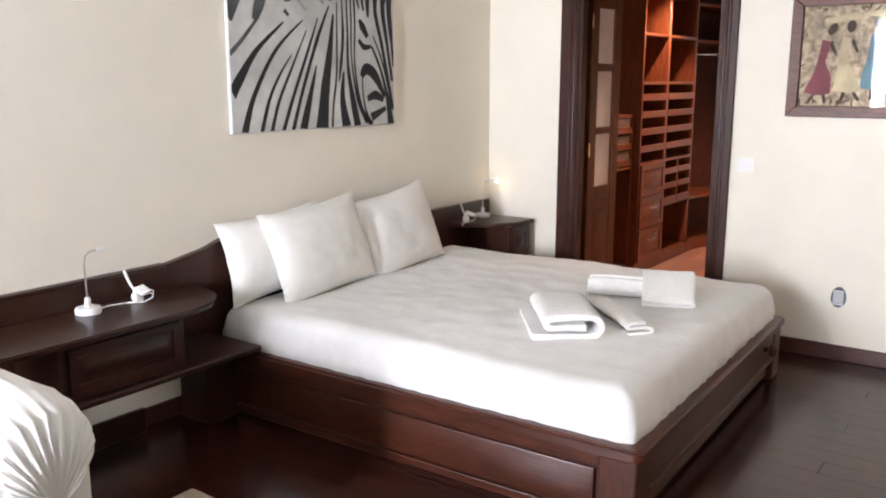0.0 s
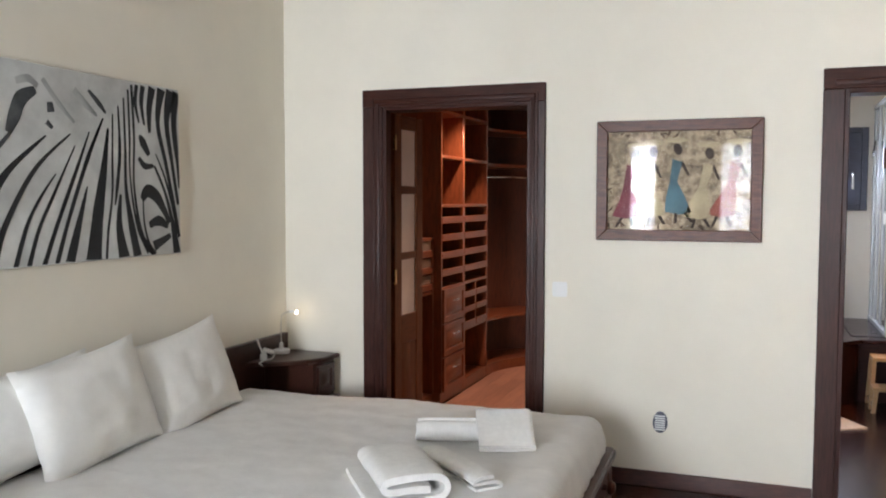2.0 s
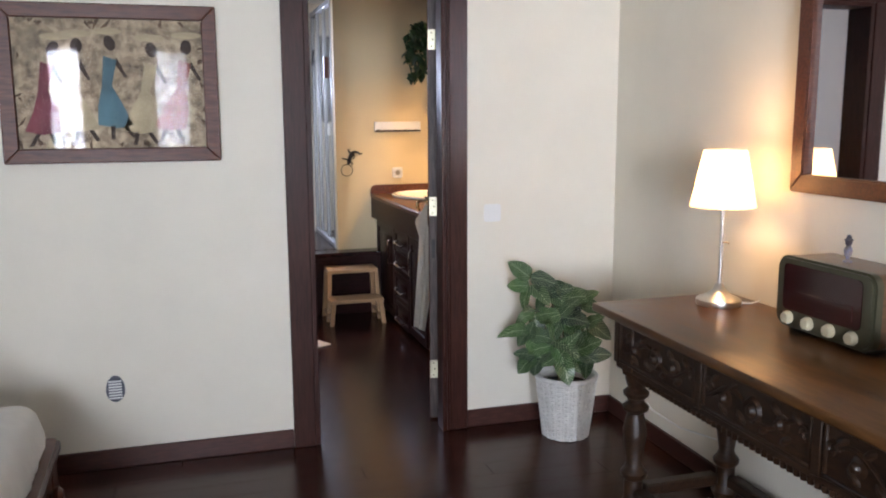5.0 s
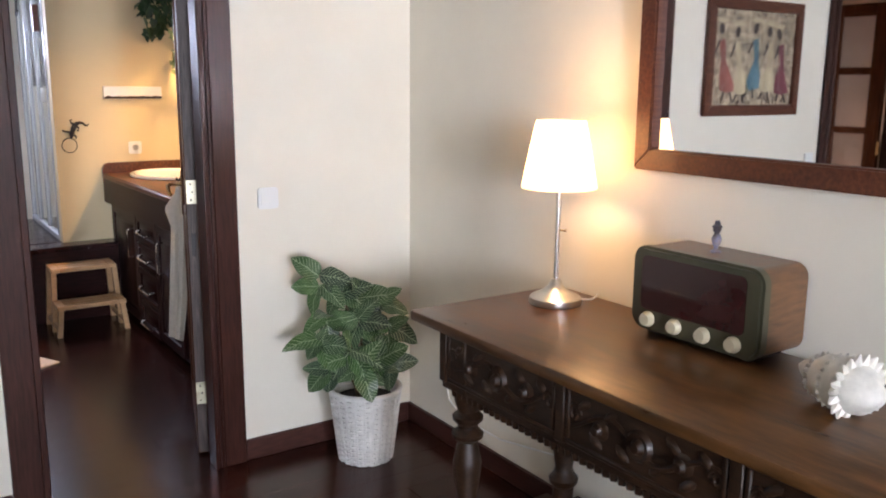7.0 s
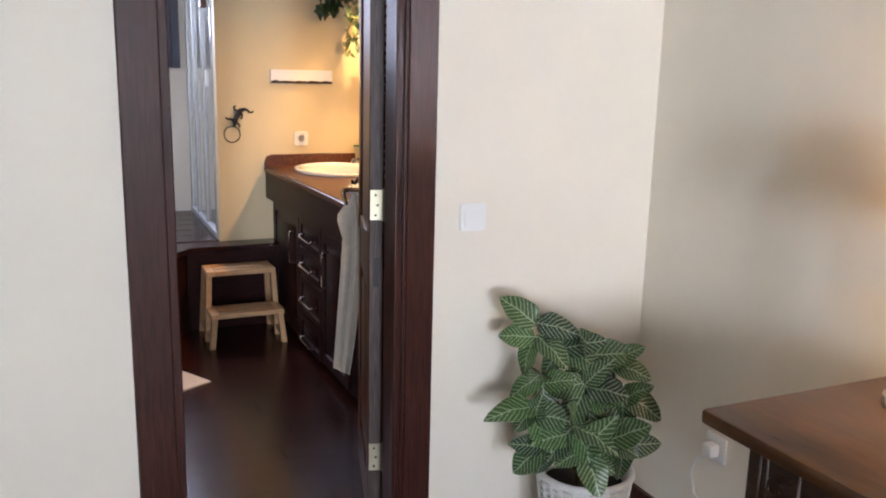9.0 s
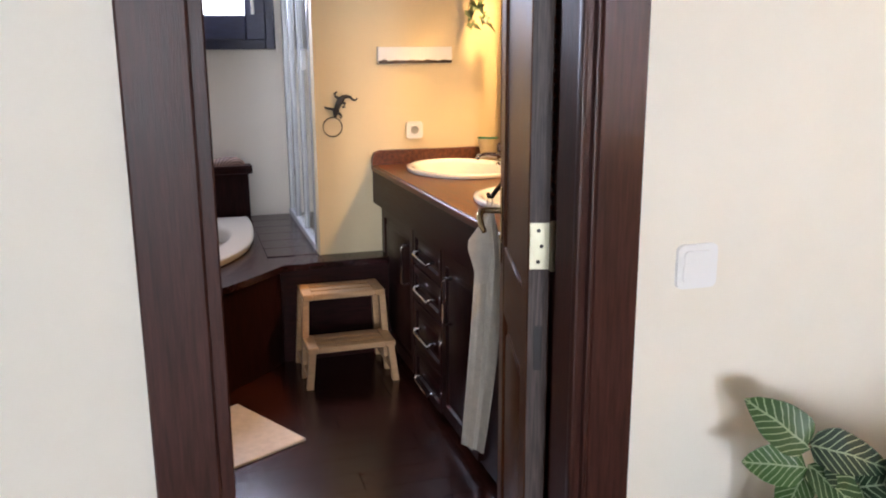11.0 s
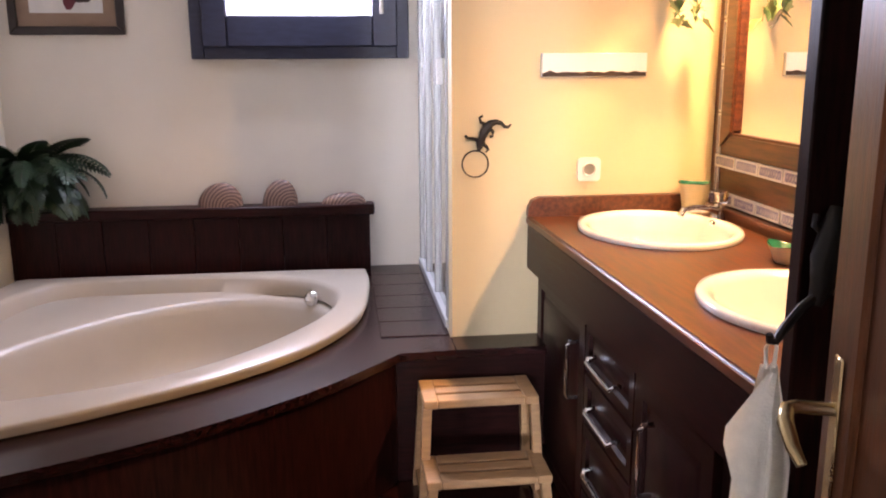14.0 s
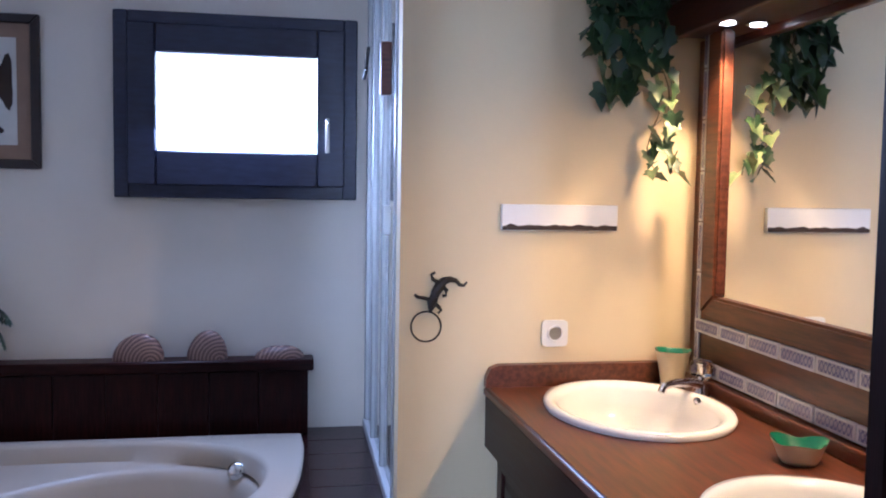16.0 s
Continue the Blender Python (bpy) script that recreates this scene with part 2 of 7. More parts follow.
def prism(bm, outline, z0, z1, axis="z"):
    """Pushes a flat outline out along an axis. Outline is in (x, y), (y, z) for axis x, or (x, z) for axis y."""
    def at(p, h):
        return {"z": (p[0], p[1], h), "x": (h, p[0], p[1]), "y": (p[0], h, p[1])}[axis]
    a = [bm.verts.new(at(p, z0)) for p in outline]
    b = [bm.verts.new(at(p, z1)) for p in outline]
    n = len(outline)
    bm.faces.new(a[::-1])
    bm.faces.new(b)
    for i in range(n):
        bm.faces.new((a[i], a[(i + 1) % n], b[(i + 1) % n], b[i]))
    bmesh.ops.recalc_face_normals(bm, faces=bm.faces[:])
    return bm


def rounded(y0, y1, z0, z1, r, n=6):
    out = []
    for cy, cz, a0 in ((y1 - r, z1 - r, 0), (y0 + r, z1 - r, 90), (y0 + r, z0 + r, 180), (y1 - r, z0 + r, 270)):
        for k in range(n + 1):
            a = radians(a0 + 90 * k / n)
            out.append((cy + r * math.cos(a), cz + r * math.sin(a)))
    return out


def smooth(bm, on=True):
    for f in bm.faces:
        f.smooth = on
    return bm


def swept(bm, m):
    bmesh.ops.transform(bm, matrix=m, verts=bm.verts[:])
    return bm


BASE = {}


def thing(name, at, label, category, group="", rz=0, world=True):
    """An Empty at the thing's base. With world, its parts are given in world metres, else in its own."""
    ob = new(name)
    ob.empty_display_size = 0.1
    ob.matrix_world = pose(*at, 0, 0, rz)
    BASE[ob.name] = Vector(at) if world else Vector((0, 0, 0))
    return tagged(ob, label, category, group)


def mesh_of(name, bm, material, soft=None):
    bmesh.ops.recalc_face_normals(bm, faces=bm.faces[:])
    me = bpy.data.meshes.new(name)
    if soft is not None:
        for f in bm.faces:
            f.smooth = True
    bm.to_mesh(me)
    bm.free()
    for mm in material if isinstance(material, (list, tuple)) else (material,):
        me.materials.append(mm)
    if soft is not None:
        me.set_sharp_from_angle(angle=radians(soft))
    return me


def centre(bm):
    lo = Vector([min(v.co[i] for v in bm.verts) for i in range(3)])
    hi = Vector([max(v.co[i] for v in bm.verts) for i in range(3)])
    c = (lo + hi) / 2
    bmesh.ops.translate(bm, vec=-c, verts=bm.verts[:])
    return c


def part(name, bm, material, parent, label="", soft=40, kind=""):
    c = centre(bm)
    ob = new(name, mesh_of(name, bm, material, soft))
    ob.parent = parent
    ob.location = c - BASE[parent.name]
    BASE[ob.name] = c
    return tagged(ob, label, kind=kind)


def solid(name, bm, material, label, category, group="", kind="", soft=40):
    c = centre(bm)
    ob = new(name, mesh_of(name, bm, material, soft))
    ob.location = c
    BASE[ob.name] = c
    return tagged(ob, label, category, group, kind)


def piece(name, me, at, parent):
    """One of many alike pieces on shared mesh data."""
    ob = new(name, me)
    ob.parent = parent
    ob.location = Vector(at) - BASE[parent.name]
    return ob


# ---- structure ----
WALLY, WALLB, XL, XR, YB, TOP = 5.232, 5.372, -2.46, 2.12, -2.4, 2.72
BX0, BY1, PARTY = -0.62, 8.95, 7.845
CX0, CX1, CO_T = -1.80, -0.936, 2.05
BO0, BO1 = 0.63, 1.269


def wall(name, boxes, material, label):
    bm = bmesh.new()
    for b in boxes:
        bx(bm, *b)
    return solid(name, bm, material, label, "wall", kind="structure", soft=None)


wall("wall_west", [(XL - 0.2, XL, YB - 0.3, WALLB, 0, TOP)], PLASTER, "cream painted plaster bedroom wall behind the bed")
wall("wall_east", [(XR, XR + 0.2, YB - 0.3, WALLB, 0, TOP)], PLASTER, "cream painted plaster bedroom wall behind the desk")
wall("wall_north", [(XL, CX0 - 0.048, WALLY, WALLB, 0, TOP), (CX0 - 0.048, CX1, WALLY, WALLB, CO_T, TOP), (CX1, BO0, WALLY, WALLB, 0, TOP),
                    (BO0, BO1, WALLY, WALLB, CO_T, TOP), (BO1, XR, WALLY, WALLB, 0, TOP)], PLASTER, "cream painted plaster wall with two doorways")
WIN = [(-1.5, -1.05), (-0.27, 0.22)]
wall("wall_south", [(XL, -1.5, YB - 0.3, YB, 0, TOP), (-1.5, -1.05, YB - 0.3, YB, 0, 0.85), (-1.5, -1.05, YB - 0.3, YB, 2.35, TOP), (-1.05, -0.27, YB - 0.3, YB, 0, TOP),
                    (-0.27, 0.22, YB - 0.3, YB, 0, 0.85), (-0.27, 0.22, YB - 0.3, YB, 2.35, TOP), (0.22, XR, YB - 0.3, YB, 0, TOP)], PLASTER, "cream painted plaster wall with two windows")
wall("ceiling", [(XL - 0.2, XR + 0.2, YB - 0.3, WALLB, TOP, TOP + 0.15)], CEILING, "white plastered bedroom ceiling")
wall("bath_ceiling", [(BX0 - 0.13, XR + 0.2, WALLB, BY1 + 0.25, 2.42, 2.55)], CEILING, "white plastered bathroom ceiling")
wall("bath_wall_east", [(XR, XR + 0.2, WALLB, BY1 + 0.25, 0, 2.42)], BATH_PLASTER, "cream plastered bathroom wall behind the mirror")
wall("bath_wall_west", [(BX0 - 0.13, BX0, WALLB, BY1 + 0.25, 0, 2.42)], BATH_WHITE, "white painted wall between bathroom and closet")
GX0, GX1, GZ0, GZ1 = 0.20, 1.142, 1.426, 2.15
wall("bath_wall_north", [(BX0, GX0 + 0.03, BY1, BY1 + 0.25, 0, 2.42), (GX1 - 0.03, XR, BY1, BY1 + 0.25, 0, 2.42), (GX0 + 0.03, GX1 - 0.03, BY1, BY1 + 0.25, 0, GZ0 + 0.03),
                         (GX0 + 0.03, GX1 - 0.03, BY1, BY1 + 0.25, GZ1 - 0.03, 2.42)], BATH_WHITE, "white painted bathroom wall with a small window")
wall("bath_partition", [(1.193, XR, PARTY, PARTY + 0.09, 0, 2.42)], BATH_PLASTER, "cream plastered partition in front of the shower")
wall("closet_wall_west", [(-2.66, -2.46, WALLB, 8.75, 0, 2.4)], PLASTER, "plain plaster wall behind the closet units")
wall("closet_wall_north", [(-2.66, BX0 - 0.13, 8.6, 8.75, 0, 2.4)], PLASTER, "plain plaster wall at the end of the closet")
wall("closet_ceiling", [(-2.66, BX0 - 0.13, WALLB, 8.75, 2.4, 2.5)], CEILING, "white plastered closet ceiling")
solid("ground", box(-40, 40, -40, 40, -0.4, -0.3), mat("outdoor_ground", (0.12, 0.11, 0.06), 0.9), "dry ground outside the house", "ground", kind="structure")
floor = solid("floor", box(XL, XR, YB, BY1, -0.30, -0.012), BLACK, "dark stained wooden plank floor", "floor", kind="structure")
closet_floor = solid("closet_floor", box(-2.46, BX0 - 0.13, WALLB + 0.002, 8.6, -0.011, -0.008), BLACK, "reddish wooden closet floor lit from above", "floor", kind="structure")
for k, (a, b) in enumerate(WIN):
    solid("backdrop", box(a - 0.6, b + 0.6, YB - 1.05, YB - 1.0, 0.2, 3.2), OUTDOOR, "bright hazy daylight outside the window", "backdrop", kind="structure")
    w = thing(f"window_{k + 1}", ((a + b) / 2, YB - 0.15, 0.85), "dark wooden casement window facing the garden", "window")
    tagged(w, kind="structure")
    for nm, bb in (("jamb", (a, a + 0.05)), ("jamb", (b - 0.05, b))):
        part(nm, box(*bb, YB - 0.18, YB - 0.1, 0.85, 2.35, 0.004), CASING, w)
    part("mullion", box((a + b) / 2 - 0.018, (a + b) / 2 + 0.018, YB - 0.176, YB - 0.104, 0.92, 2.28, 0.004), CASING, w)
    for z in (0.85, 1.55, 2.28):
        part("rail", box(a + 0.05, b - 0.05, YB - 0.178, YB - 0.102, z, z + 0.07, 0.004), CASINGX, w)
solid("backdrop", box(GX0 - 0.5, GX1 + 0.5, BY1 + 0.9, BY1 + 0.95, 1.0, 2.8), OUTBATH, "bright white daylight outside the bathroom window", "backdrop", kind="structure")


def casing(name, x0, x1, o0, o1, label):
    """Door frame: stepped casing on the room side and jamb linings."""
    t = thing(name, ((x0 + x1) / 2, WALLY, 0), label, "door frame")
    tagged(t, kind="structure")
    for side, (a, b, c) in (("a", (x0, o0, 1)), ("b", (o1, x1, -1))):
        part("casing_board", box(a, b, WALLY - 0.022, WALLY - 0.001, 0, CO_T + 0.001, 0.004), CASING, t)
        i = o0 if c == 1 else o1
        part("jamb", box(i - 0.012 if c == 1 else i - 0.004, i + 0.022 if c == 1 else i + 0.012, WALLY - 0.012, WALLY + 0.055 if c == 1 and x0 < 0 else WALLB + 0.012, 0, CO_T, 0.003), CASING, t)
        if x0 < 0:
            part("bead", box(min(i - c * 0.045, i - c * 0.018), max(i - c * 0.045, i - c * 0.018), WALLY - 0.030, WALLY - 0.018, 0, CO_T + 0.03, 0.006, 2), CASING, t)
    for i, c in ((o0, 1), (o1, -1)):
        if x0 < 0:
            part("bead", box(min(i - c * 0.062, i - c * 0.053), max(i - c * 0.062, i - c * 0.053), WALLY - 0.028, WALLY - 0.018, 0, CO_T + 0.05, 0.004, 2), CASING, t)
    if x0 < 0:
        part("rabbet_lining", box(o0 - 0.0475, o0 - 0.013, WALLY - 0.0005, WALLY + 0.0545, 0, CO_T, 0.001), CASING, t)
        part("rabbet_lining", box(o0 - 0.0475, o0 - 0.041, WALLY + 0.055, WALLB + 0.012, 0, CO_T, 0.001), CASING, t)
    if x0 > 0:
        part("door_stop", box(o1 - 0.038, o1 + 0.002, WALLY - 0.020, WALLY + 0.055, 0, CO_T, 0.003), CASING, t)
        part("bead", box(o1 - 0.040, o1 - 0.030, WALLY - 0.036, WALLY - 0.016, 0, CO_T + 0.03, 0.004, 2), CASING, t)
        part("bead", box(o1 - 0.014, o1 - 0.005, WALLY - 0.032, WALLY - 0.016, 0, CO_T + 0.05, 0.004, 2), CASING, t)
    part("head_board", box(x0, x1, WALLY - 0.024, WALLY - 0.001, CO_T + 0.001, 2.15, 0.004), CASINGX, t)
    part("head_bead", box(o0 - 0.045, o1 + 0.045, WALLY - 0.036, WALLY - 0.02, CO_T + 0.016, CO_T + 0.044, 0.006, 2), CASINGX, t)
    part("head_jamb", box(o0, o1, WALLY - 0.010, WALLB + 0.010, CO_T - 0.02, CO_T + 0.01, 0.003), CASINGX, t)
    return t


casing("door_frame_closet", -1.926, -0.835, CX0, CX1, "dark stained wooden door frame of the closet")
casing("door_frame_bath", 0.533, 1.357, BO0, BO1, "dark stained wooden door frame of the bathroom")


def skirting(name, b, label="dark reddish wooden skirting board"):
    bm = box(*b, 0.004)
    solid(name, bm, SKIRT, label, "baseboard", kind="structure")


skirting("baseboard_north_a", (-0.833, 0.531, WALLY - 0.014, WALLY, 0, 0.085))
skirting("baseboard_north_b", (1.359, XR - 0.014, WALLY - 0.014, WALLY, 0, 0.085))
skirting("baseboard_north_c", (XL + 0.014, -1.928, WALLY - 0.014, WALLY, 0, 0.085))
skirting("baseboard_east", (XR - 0.014, XR, YB, WALLY, 0, 0.085))
skirting("baseboard_west", (XL, XL + 0.014, YB, WALLY, 0, 0.085))

# ---- bedroom things ----
def panel_front(t, name, x, y0, y1, z0, z1, d, material, rail=0.05, axis="x", label=""):
    """A framed panel door or drawer front that faces -x or +x (d: outward sign): frame, sunk field, raised middle."""
    s = 0.02 * d
    bm = box(min(x, x + s), max(x, x + s), y0, y1, z0, z1)
    face = max(bm.faces, key=lambda f: f.calc_center_median().x * d)
    for wide, deep in ((rail, 0.0), (0.005, -0.011), (0.016, 0.0), (0.012, 0.009)):
        if min(y1 - y0, z1 - z0) > 2.4 * rail:
            bmesh.ops.inset_region(bm, faces=[face], thickness=wide, depth=deep, use_even_offset=True)
    return part(name, bm, material, t, label)


def cloth_block(x0, x1, y0, y1, z0, z1, r, nx, ny, lump, seed):
    """A soft rounded slab with a wavy surface: a mattress under its sheet."""
    bm = bmesh.new()
    top = {}
    for i in range(nx + 1):
        for j in range(ny + 1):
            u, v = i / nx, j / ny
            x, y = x0 + u * (x1 - x0), y0 + v * (y1 - y0)
            edge = min(x - x0, x1 - x, y - y0, y1 - y)
            f = 1 if edge >= r else math.sqrt(max(0, 1 - ((r - edge) / r) ** 2))
            z = z1 - r + r * f + lump * noise.noise(Vector((x * 2.2 + seed, y * 2.2, 0.3))) + 0.3 * lump * noise.noise(Vector((x * 9, y * 9 + seed, 1)))
            z += 0.006 * max(0, 1 - 5 * abs(noise.noise(Vector((x * 1.1 + 7, y * 3.1, seed))))) * noise.noise(Vector((x * 2 + 3, y * 2, 9)))
            pull = max(0, 1 - edge / 0.28)
            z += 0.0032 * pull * noise.noise(Vector((x * (34 if min(y - y0, y1 - y) < min(x - x0, x1 - x) else 5), y * (5 if min(y - y0, y1 - y) < min(x - x0, x1 - x) else 34), 4)))
            if edge < 1e-6:
                z = z1 - r
            R = 0.055
            cx, cy = (x0 + x1) / 2, (y0 + y1) / 2
            dx, dy = abs(x - cx) - ((x1 - x0) / 2 - R), abs(y - cy) - ((y1 - y0) / 2 - R)
            if dx > 0 and dy > 0:
                k = max(dx, dy) / math.hypot(dx, dy)
                x, y = cx + math.copysign((x1 - x0) / 2 - R + dx * k, x - cx), cy + math.copysign((y1 - y0) / 2 - R + dy * k, y - cy)
            top[i, j] = bm.verts.new((x, y, z))
    for i in range(nx):
        for j in range(ny):
            bm.faces.new((top[i, j], top[i + 1, j], top[i + 1, j + 1], top[i, j + 1]))
    rim = [top[i, 0] for i in range(nx + 1)] + [top[nx, j] for j in range(1, ny + 1)] + [top[i, ny] for i in range(nx - 1, -1, -1)] + [top[0, j] for j in range(ny - 1, 0, -1)]
    prev = rim
    cx, cy = (x0 + x1) / 2, (y0 + y1) / 2
    for k in range(1, 5):
        z = z1 - r - (z1 - r - z0) * k / 4
        ring = []
        for n, v in enumerate(rim):
            w = (0.004 * math.sin(n * 0.8 + 2 * math.sin(n * 0.23)) + 0.005 * noise.noise(Vector((n * 0.31, 0.4, 2)))) * k / 4 + 0.012 * math.sin(math.pi * k / 4)
            d = Vector((v.co.x - cx, v.co.y - cy, 0)).normalized()
            ring.append(bm.verts.new((v.co.x + d.x * w, v.co.y + d.y * w, z)))
        m = len(rim)
        for n in range(m):
            bm.faces.new((prev[n], prev[(n + 1) % m], ring[(n + 1) % m], ring[n]))
        prev = ring
    bm.faces.new(prev[::-1])
    return bm


# bed: panelled platform, mattress with a white sheet
HX, FX, BY0, BYE, RZ = -2.42, -0.345, 2.825, 4.80, 0.312
bed = thing("bed", ((HX + FX) / 2, (BY0 + BYE) / 2, 0), "dark mahogany platform bed with panelled sides and a made-up mattress", "bed")


def corner(cx, cy, r, a0, n=5):
    return [(cx + r * math.cos(radians(a0 + 90 * k / n)), cy + r * math.sin(radians(a0 + 90 * k / n))) for k in range(n + 1)]


# one rounded rail runs round the two sides and the foot
bm = prism(bmesh.new(), [(HX, BY0)] + corner(FX - 0.035, BY0 + 0.035, 0.035, -90) + corner(FX - 0.035, BYE - 0.035, 0.035, 0) + [(HX, BYE), (HX, BYE - 0.13), (FX - 0.13, BYE - 0.13), (FX - 0.13, BY0 + 0.13), (HX, BY0 + 0.13)], RZ - 0.048, RZ)
bmesh.ops.bevel(bm, geom=[e for e in bm.edges if abs(e.verts[0].co.z - e.verts[1].co.z) < 1e-5], offset=0.012, segments=3, affect="EDGES", clamp_overlap=True)
part("rail", bm, DARKX, bed)
for y, d in ((BY0 + 0.035, 1), (BYE - 0.035, -1)):
    part("side_panel", box(HX, FX - 0.13, min(y, y + d * 0.02), max(y, y + d * 0.02), 0.02, RZ - 0.047, 0.002), DARKX, bed)
    part("frieze", box(HX, FX - 0.15, min(y - d * 0.012, y), max(y - d * 0.012, y), 0.218, RZ - 0.047, 0.003), DARKX, bed)
    part("drawer_front", box(-2.06, FX - 0.17, min(y - d * 0.018, y), max(y - d * 0.018, y), 0.050, 0.208, 0.006, 2), DARKX, bed)
    part("bead", box(HX + 0.1, FX - 0.24, min(y - d * 0.022, y), max(y - d * 0.022, y), 0.030, 0.042, 0.004, 2), DARKX, bed)
    part("plinth", box(HX, FX - 0.20, min(y - d * 0.010, y), max(y - d * 0.010, y), 0.0, 0.028, 0.003), DARKX, bed)
part("foot_panel", box(FX - 0.05, FX - 0.025, BY0 + 0.1, BYE - 0.1, 0.12, RZ - 0.045, 0.002), DARKY, bed)
part("foot_plinth", box(FX - 0.075, FX - 0.05, BY0 + 0.1, BYE - 0.1, 0.02, 0.12, 0.002), DARKY, bed)
part("foot_moulding", box(FX - 0.04, FX - 0.012, BY0 + 0.14, BYE - 0.14, 0.115, 0.13, 0.004), DARKY, bed)
for y in (BY0 + 0.075, BYE - 0.075):
    part("corner_post", box(FX - 0.155, FX - 0.02, y - 0.065, y + 0.065, 0, RZ - 0.045, 0.006), DARKZ, bed)
kb = lathe(bmesh.new(), [(0.0, 0), (0.014, 0.002), (0.012, 0.02), (0.03, 0.03), (0.034, 0.045), (0.02, 0.06), (0, 0.062)], seg=16)
swept(kb, pose(FX - 0.025, BYE - 0.32, 0.215, 0, 90, 0))
part("knob", kb, DARKZ, bed, "turned wooden knob on the bed end")
part("mattress", cloth_block(HX + 0.01, FX - 0.05, BY0 + 0.045, BYE - 0.03, RZ - 0.02, 0.484, 0.10, 140, 130, 0.015, 3), LINEN, bed, "white cotton sheet over the mattress")
# the bed stands a little askew to the wall
bed.matrix_world = pose((HX + FX) / 2, (BY0 + BYE) / 2, 0, 0, 0, 1.5)


def cushion(name, w, h, d, m, label, seed):
    bm = bmesh.new()
    n = 22
    lay = {}
    for s in (1, -1):
        for i in range(n + 1):
            for j in range(n + 1):
                u, v = 2 * i / n - 1, 2 * j / n - 1
                pinch = 1 - 0.10 * (1 - u * u) * v * v
                pinch2 = 1 - 0.09 * (1 - v * v) * u * u
                bulge = (max(0, 1 - abs(u) ** 2.6) * max(0, 1 - abs(v) ** 2.6)) ** 0.55
                z = s * d / 2 * bulge + 0.010 * bulge * noise.noise(Vector((u * 3 + seed, v * 3, s))) + 0.006 * bulge * (1 - abs(noise.noise(Vector((u * 5 + 2 * seed, v * 4, s)))) * 3)
                if s == -1 and (i in (0, n) or j in (0, n)):
                    lay[s, i, j] = lay[1, i, j]
                else:
                    lay[s, i, j] = bm.verts.new((u * w / 2 * pinch2, v * h / 2 * pinch, z))
        for i in range(n):
            for j in range(n):
                q = [lay[s, i, j], lay[s, i + 1, j], lay[s, i + 1, j + 1], lay[s, i, j + 1]]
                bm.faces.new(q if s == 1 else q[::-1])
    ob = new(name, mesh_of(name, bm, PILLOW, 80))
    ob.matrix_world = m
    return tagged(ob, label, "pillow", "pillows on the bed")


# pillows lean on the headboard; local x runs along the headboard, y up the pillow
def lean(x, y, z, tilt, turn):
    return pose(x, y, z, 0, 0, 90 + turn) @ pose(0, 0, 0, tilt, 0, 0)


cushion("pillow", 0.66, 0.40, 0.16, lean(-2.335, 3.17, 0.685, 78, 0) @ pose(0, 0, 0, 0, 0, 3), "plump white cotton pillow against the headboard", 1)
cushion("pillow", 0.68, 0.47, 0.17, lean(-2.235, 3.37, 0.685, 72, 0) @ pose(0, 0, 0, 0, 0, 4), "plump white cotton pillow leaning in front of another", 2)
cushion("pillow", 0.68, 0.47, 0.16, lean(-2.255, 4.00, 0.68, 72, 0) @ pose(0, 0, 0, 0, 0, 6), "plump white cotton pillow leaning on the headboard", 3)

# headboard with shelves
hb = thing("headboard", (XL + 0.02, 3.5, 0), "long dark mahogany headboard rising behind the pillows", "headboard")
bm = bmesh.new()
prism(bm, [(1.2, 0.30), (5.19, 0.30), (5.19, 0.705), (4.56, 0.705), (4.45, 0.72), (4.25, 0.80), (4.05, 0.83), (3.2, 0.83), (3.0, 0.80), (2.82, 0.745), (2.62, 0.712), (1.2, 0.705)], XL + 0.001, XL + 0.035, "x")
part("board", bm, NIGHT, hb)
part("top_cap", box(XL + 0.001, XL + 0.045, 1.2, 2.6, 0.702, 0.716, 0.004), NIGHT, hb)


def nightstand(name, top, y0, y1, label, open_end):
    t = thing(name, (-2.25, (y0 + y1) / 2, 0), label, "nightstand", "nightstands beside the bed")
    bm = prism(bmesh.new(), top, 0.578, 0.603)
    bmesh.ops.bevel(bm, geom=bm.edges[:], offset=0.006, segments=2, affect="EDGES")
    part("top", bm, NIGHT, t)
    part("body", box(XL + 0.036, -2.10, y0, y1, 0.36, 0.578, 0.003), NIGHT, t)
    panel_front(t, "drawer", -2.10, y0 + 0.03, y1 - 0.03, 0.39, 0.56, 1, NIGHT, 0.03)
    part("ledge", box(XL + 0.036, -2.06, y0 - 0.02, y1 + (0.37 if open_end else 0.0), 0.335, 0.36, 0.006), NIGHT, t)
    for y, w in ((y0 - 0.3, 0.03), (y1 + 0.20, 0.17)) if open_end else ((y0 + 0.02, 0.03), (y1 - 0.06, 0.03)):
        part("side", box(XL + 0.036, -2.24, y, y + w, 0, 0.335, 0.003), NIGHT, t)
    part("plinth", box(XL + 0.04, -2.40, y0, y1, 0, 0.11, 0.003), NIGHT, t)
    return t


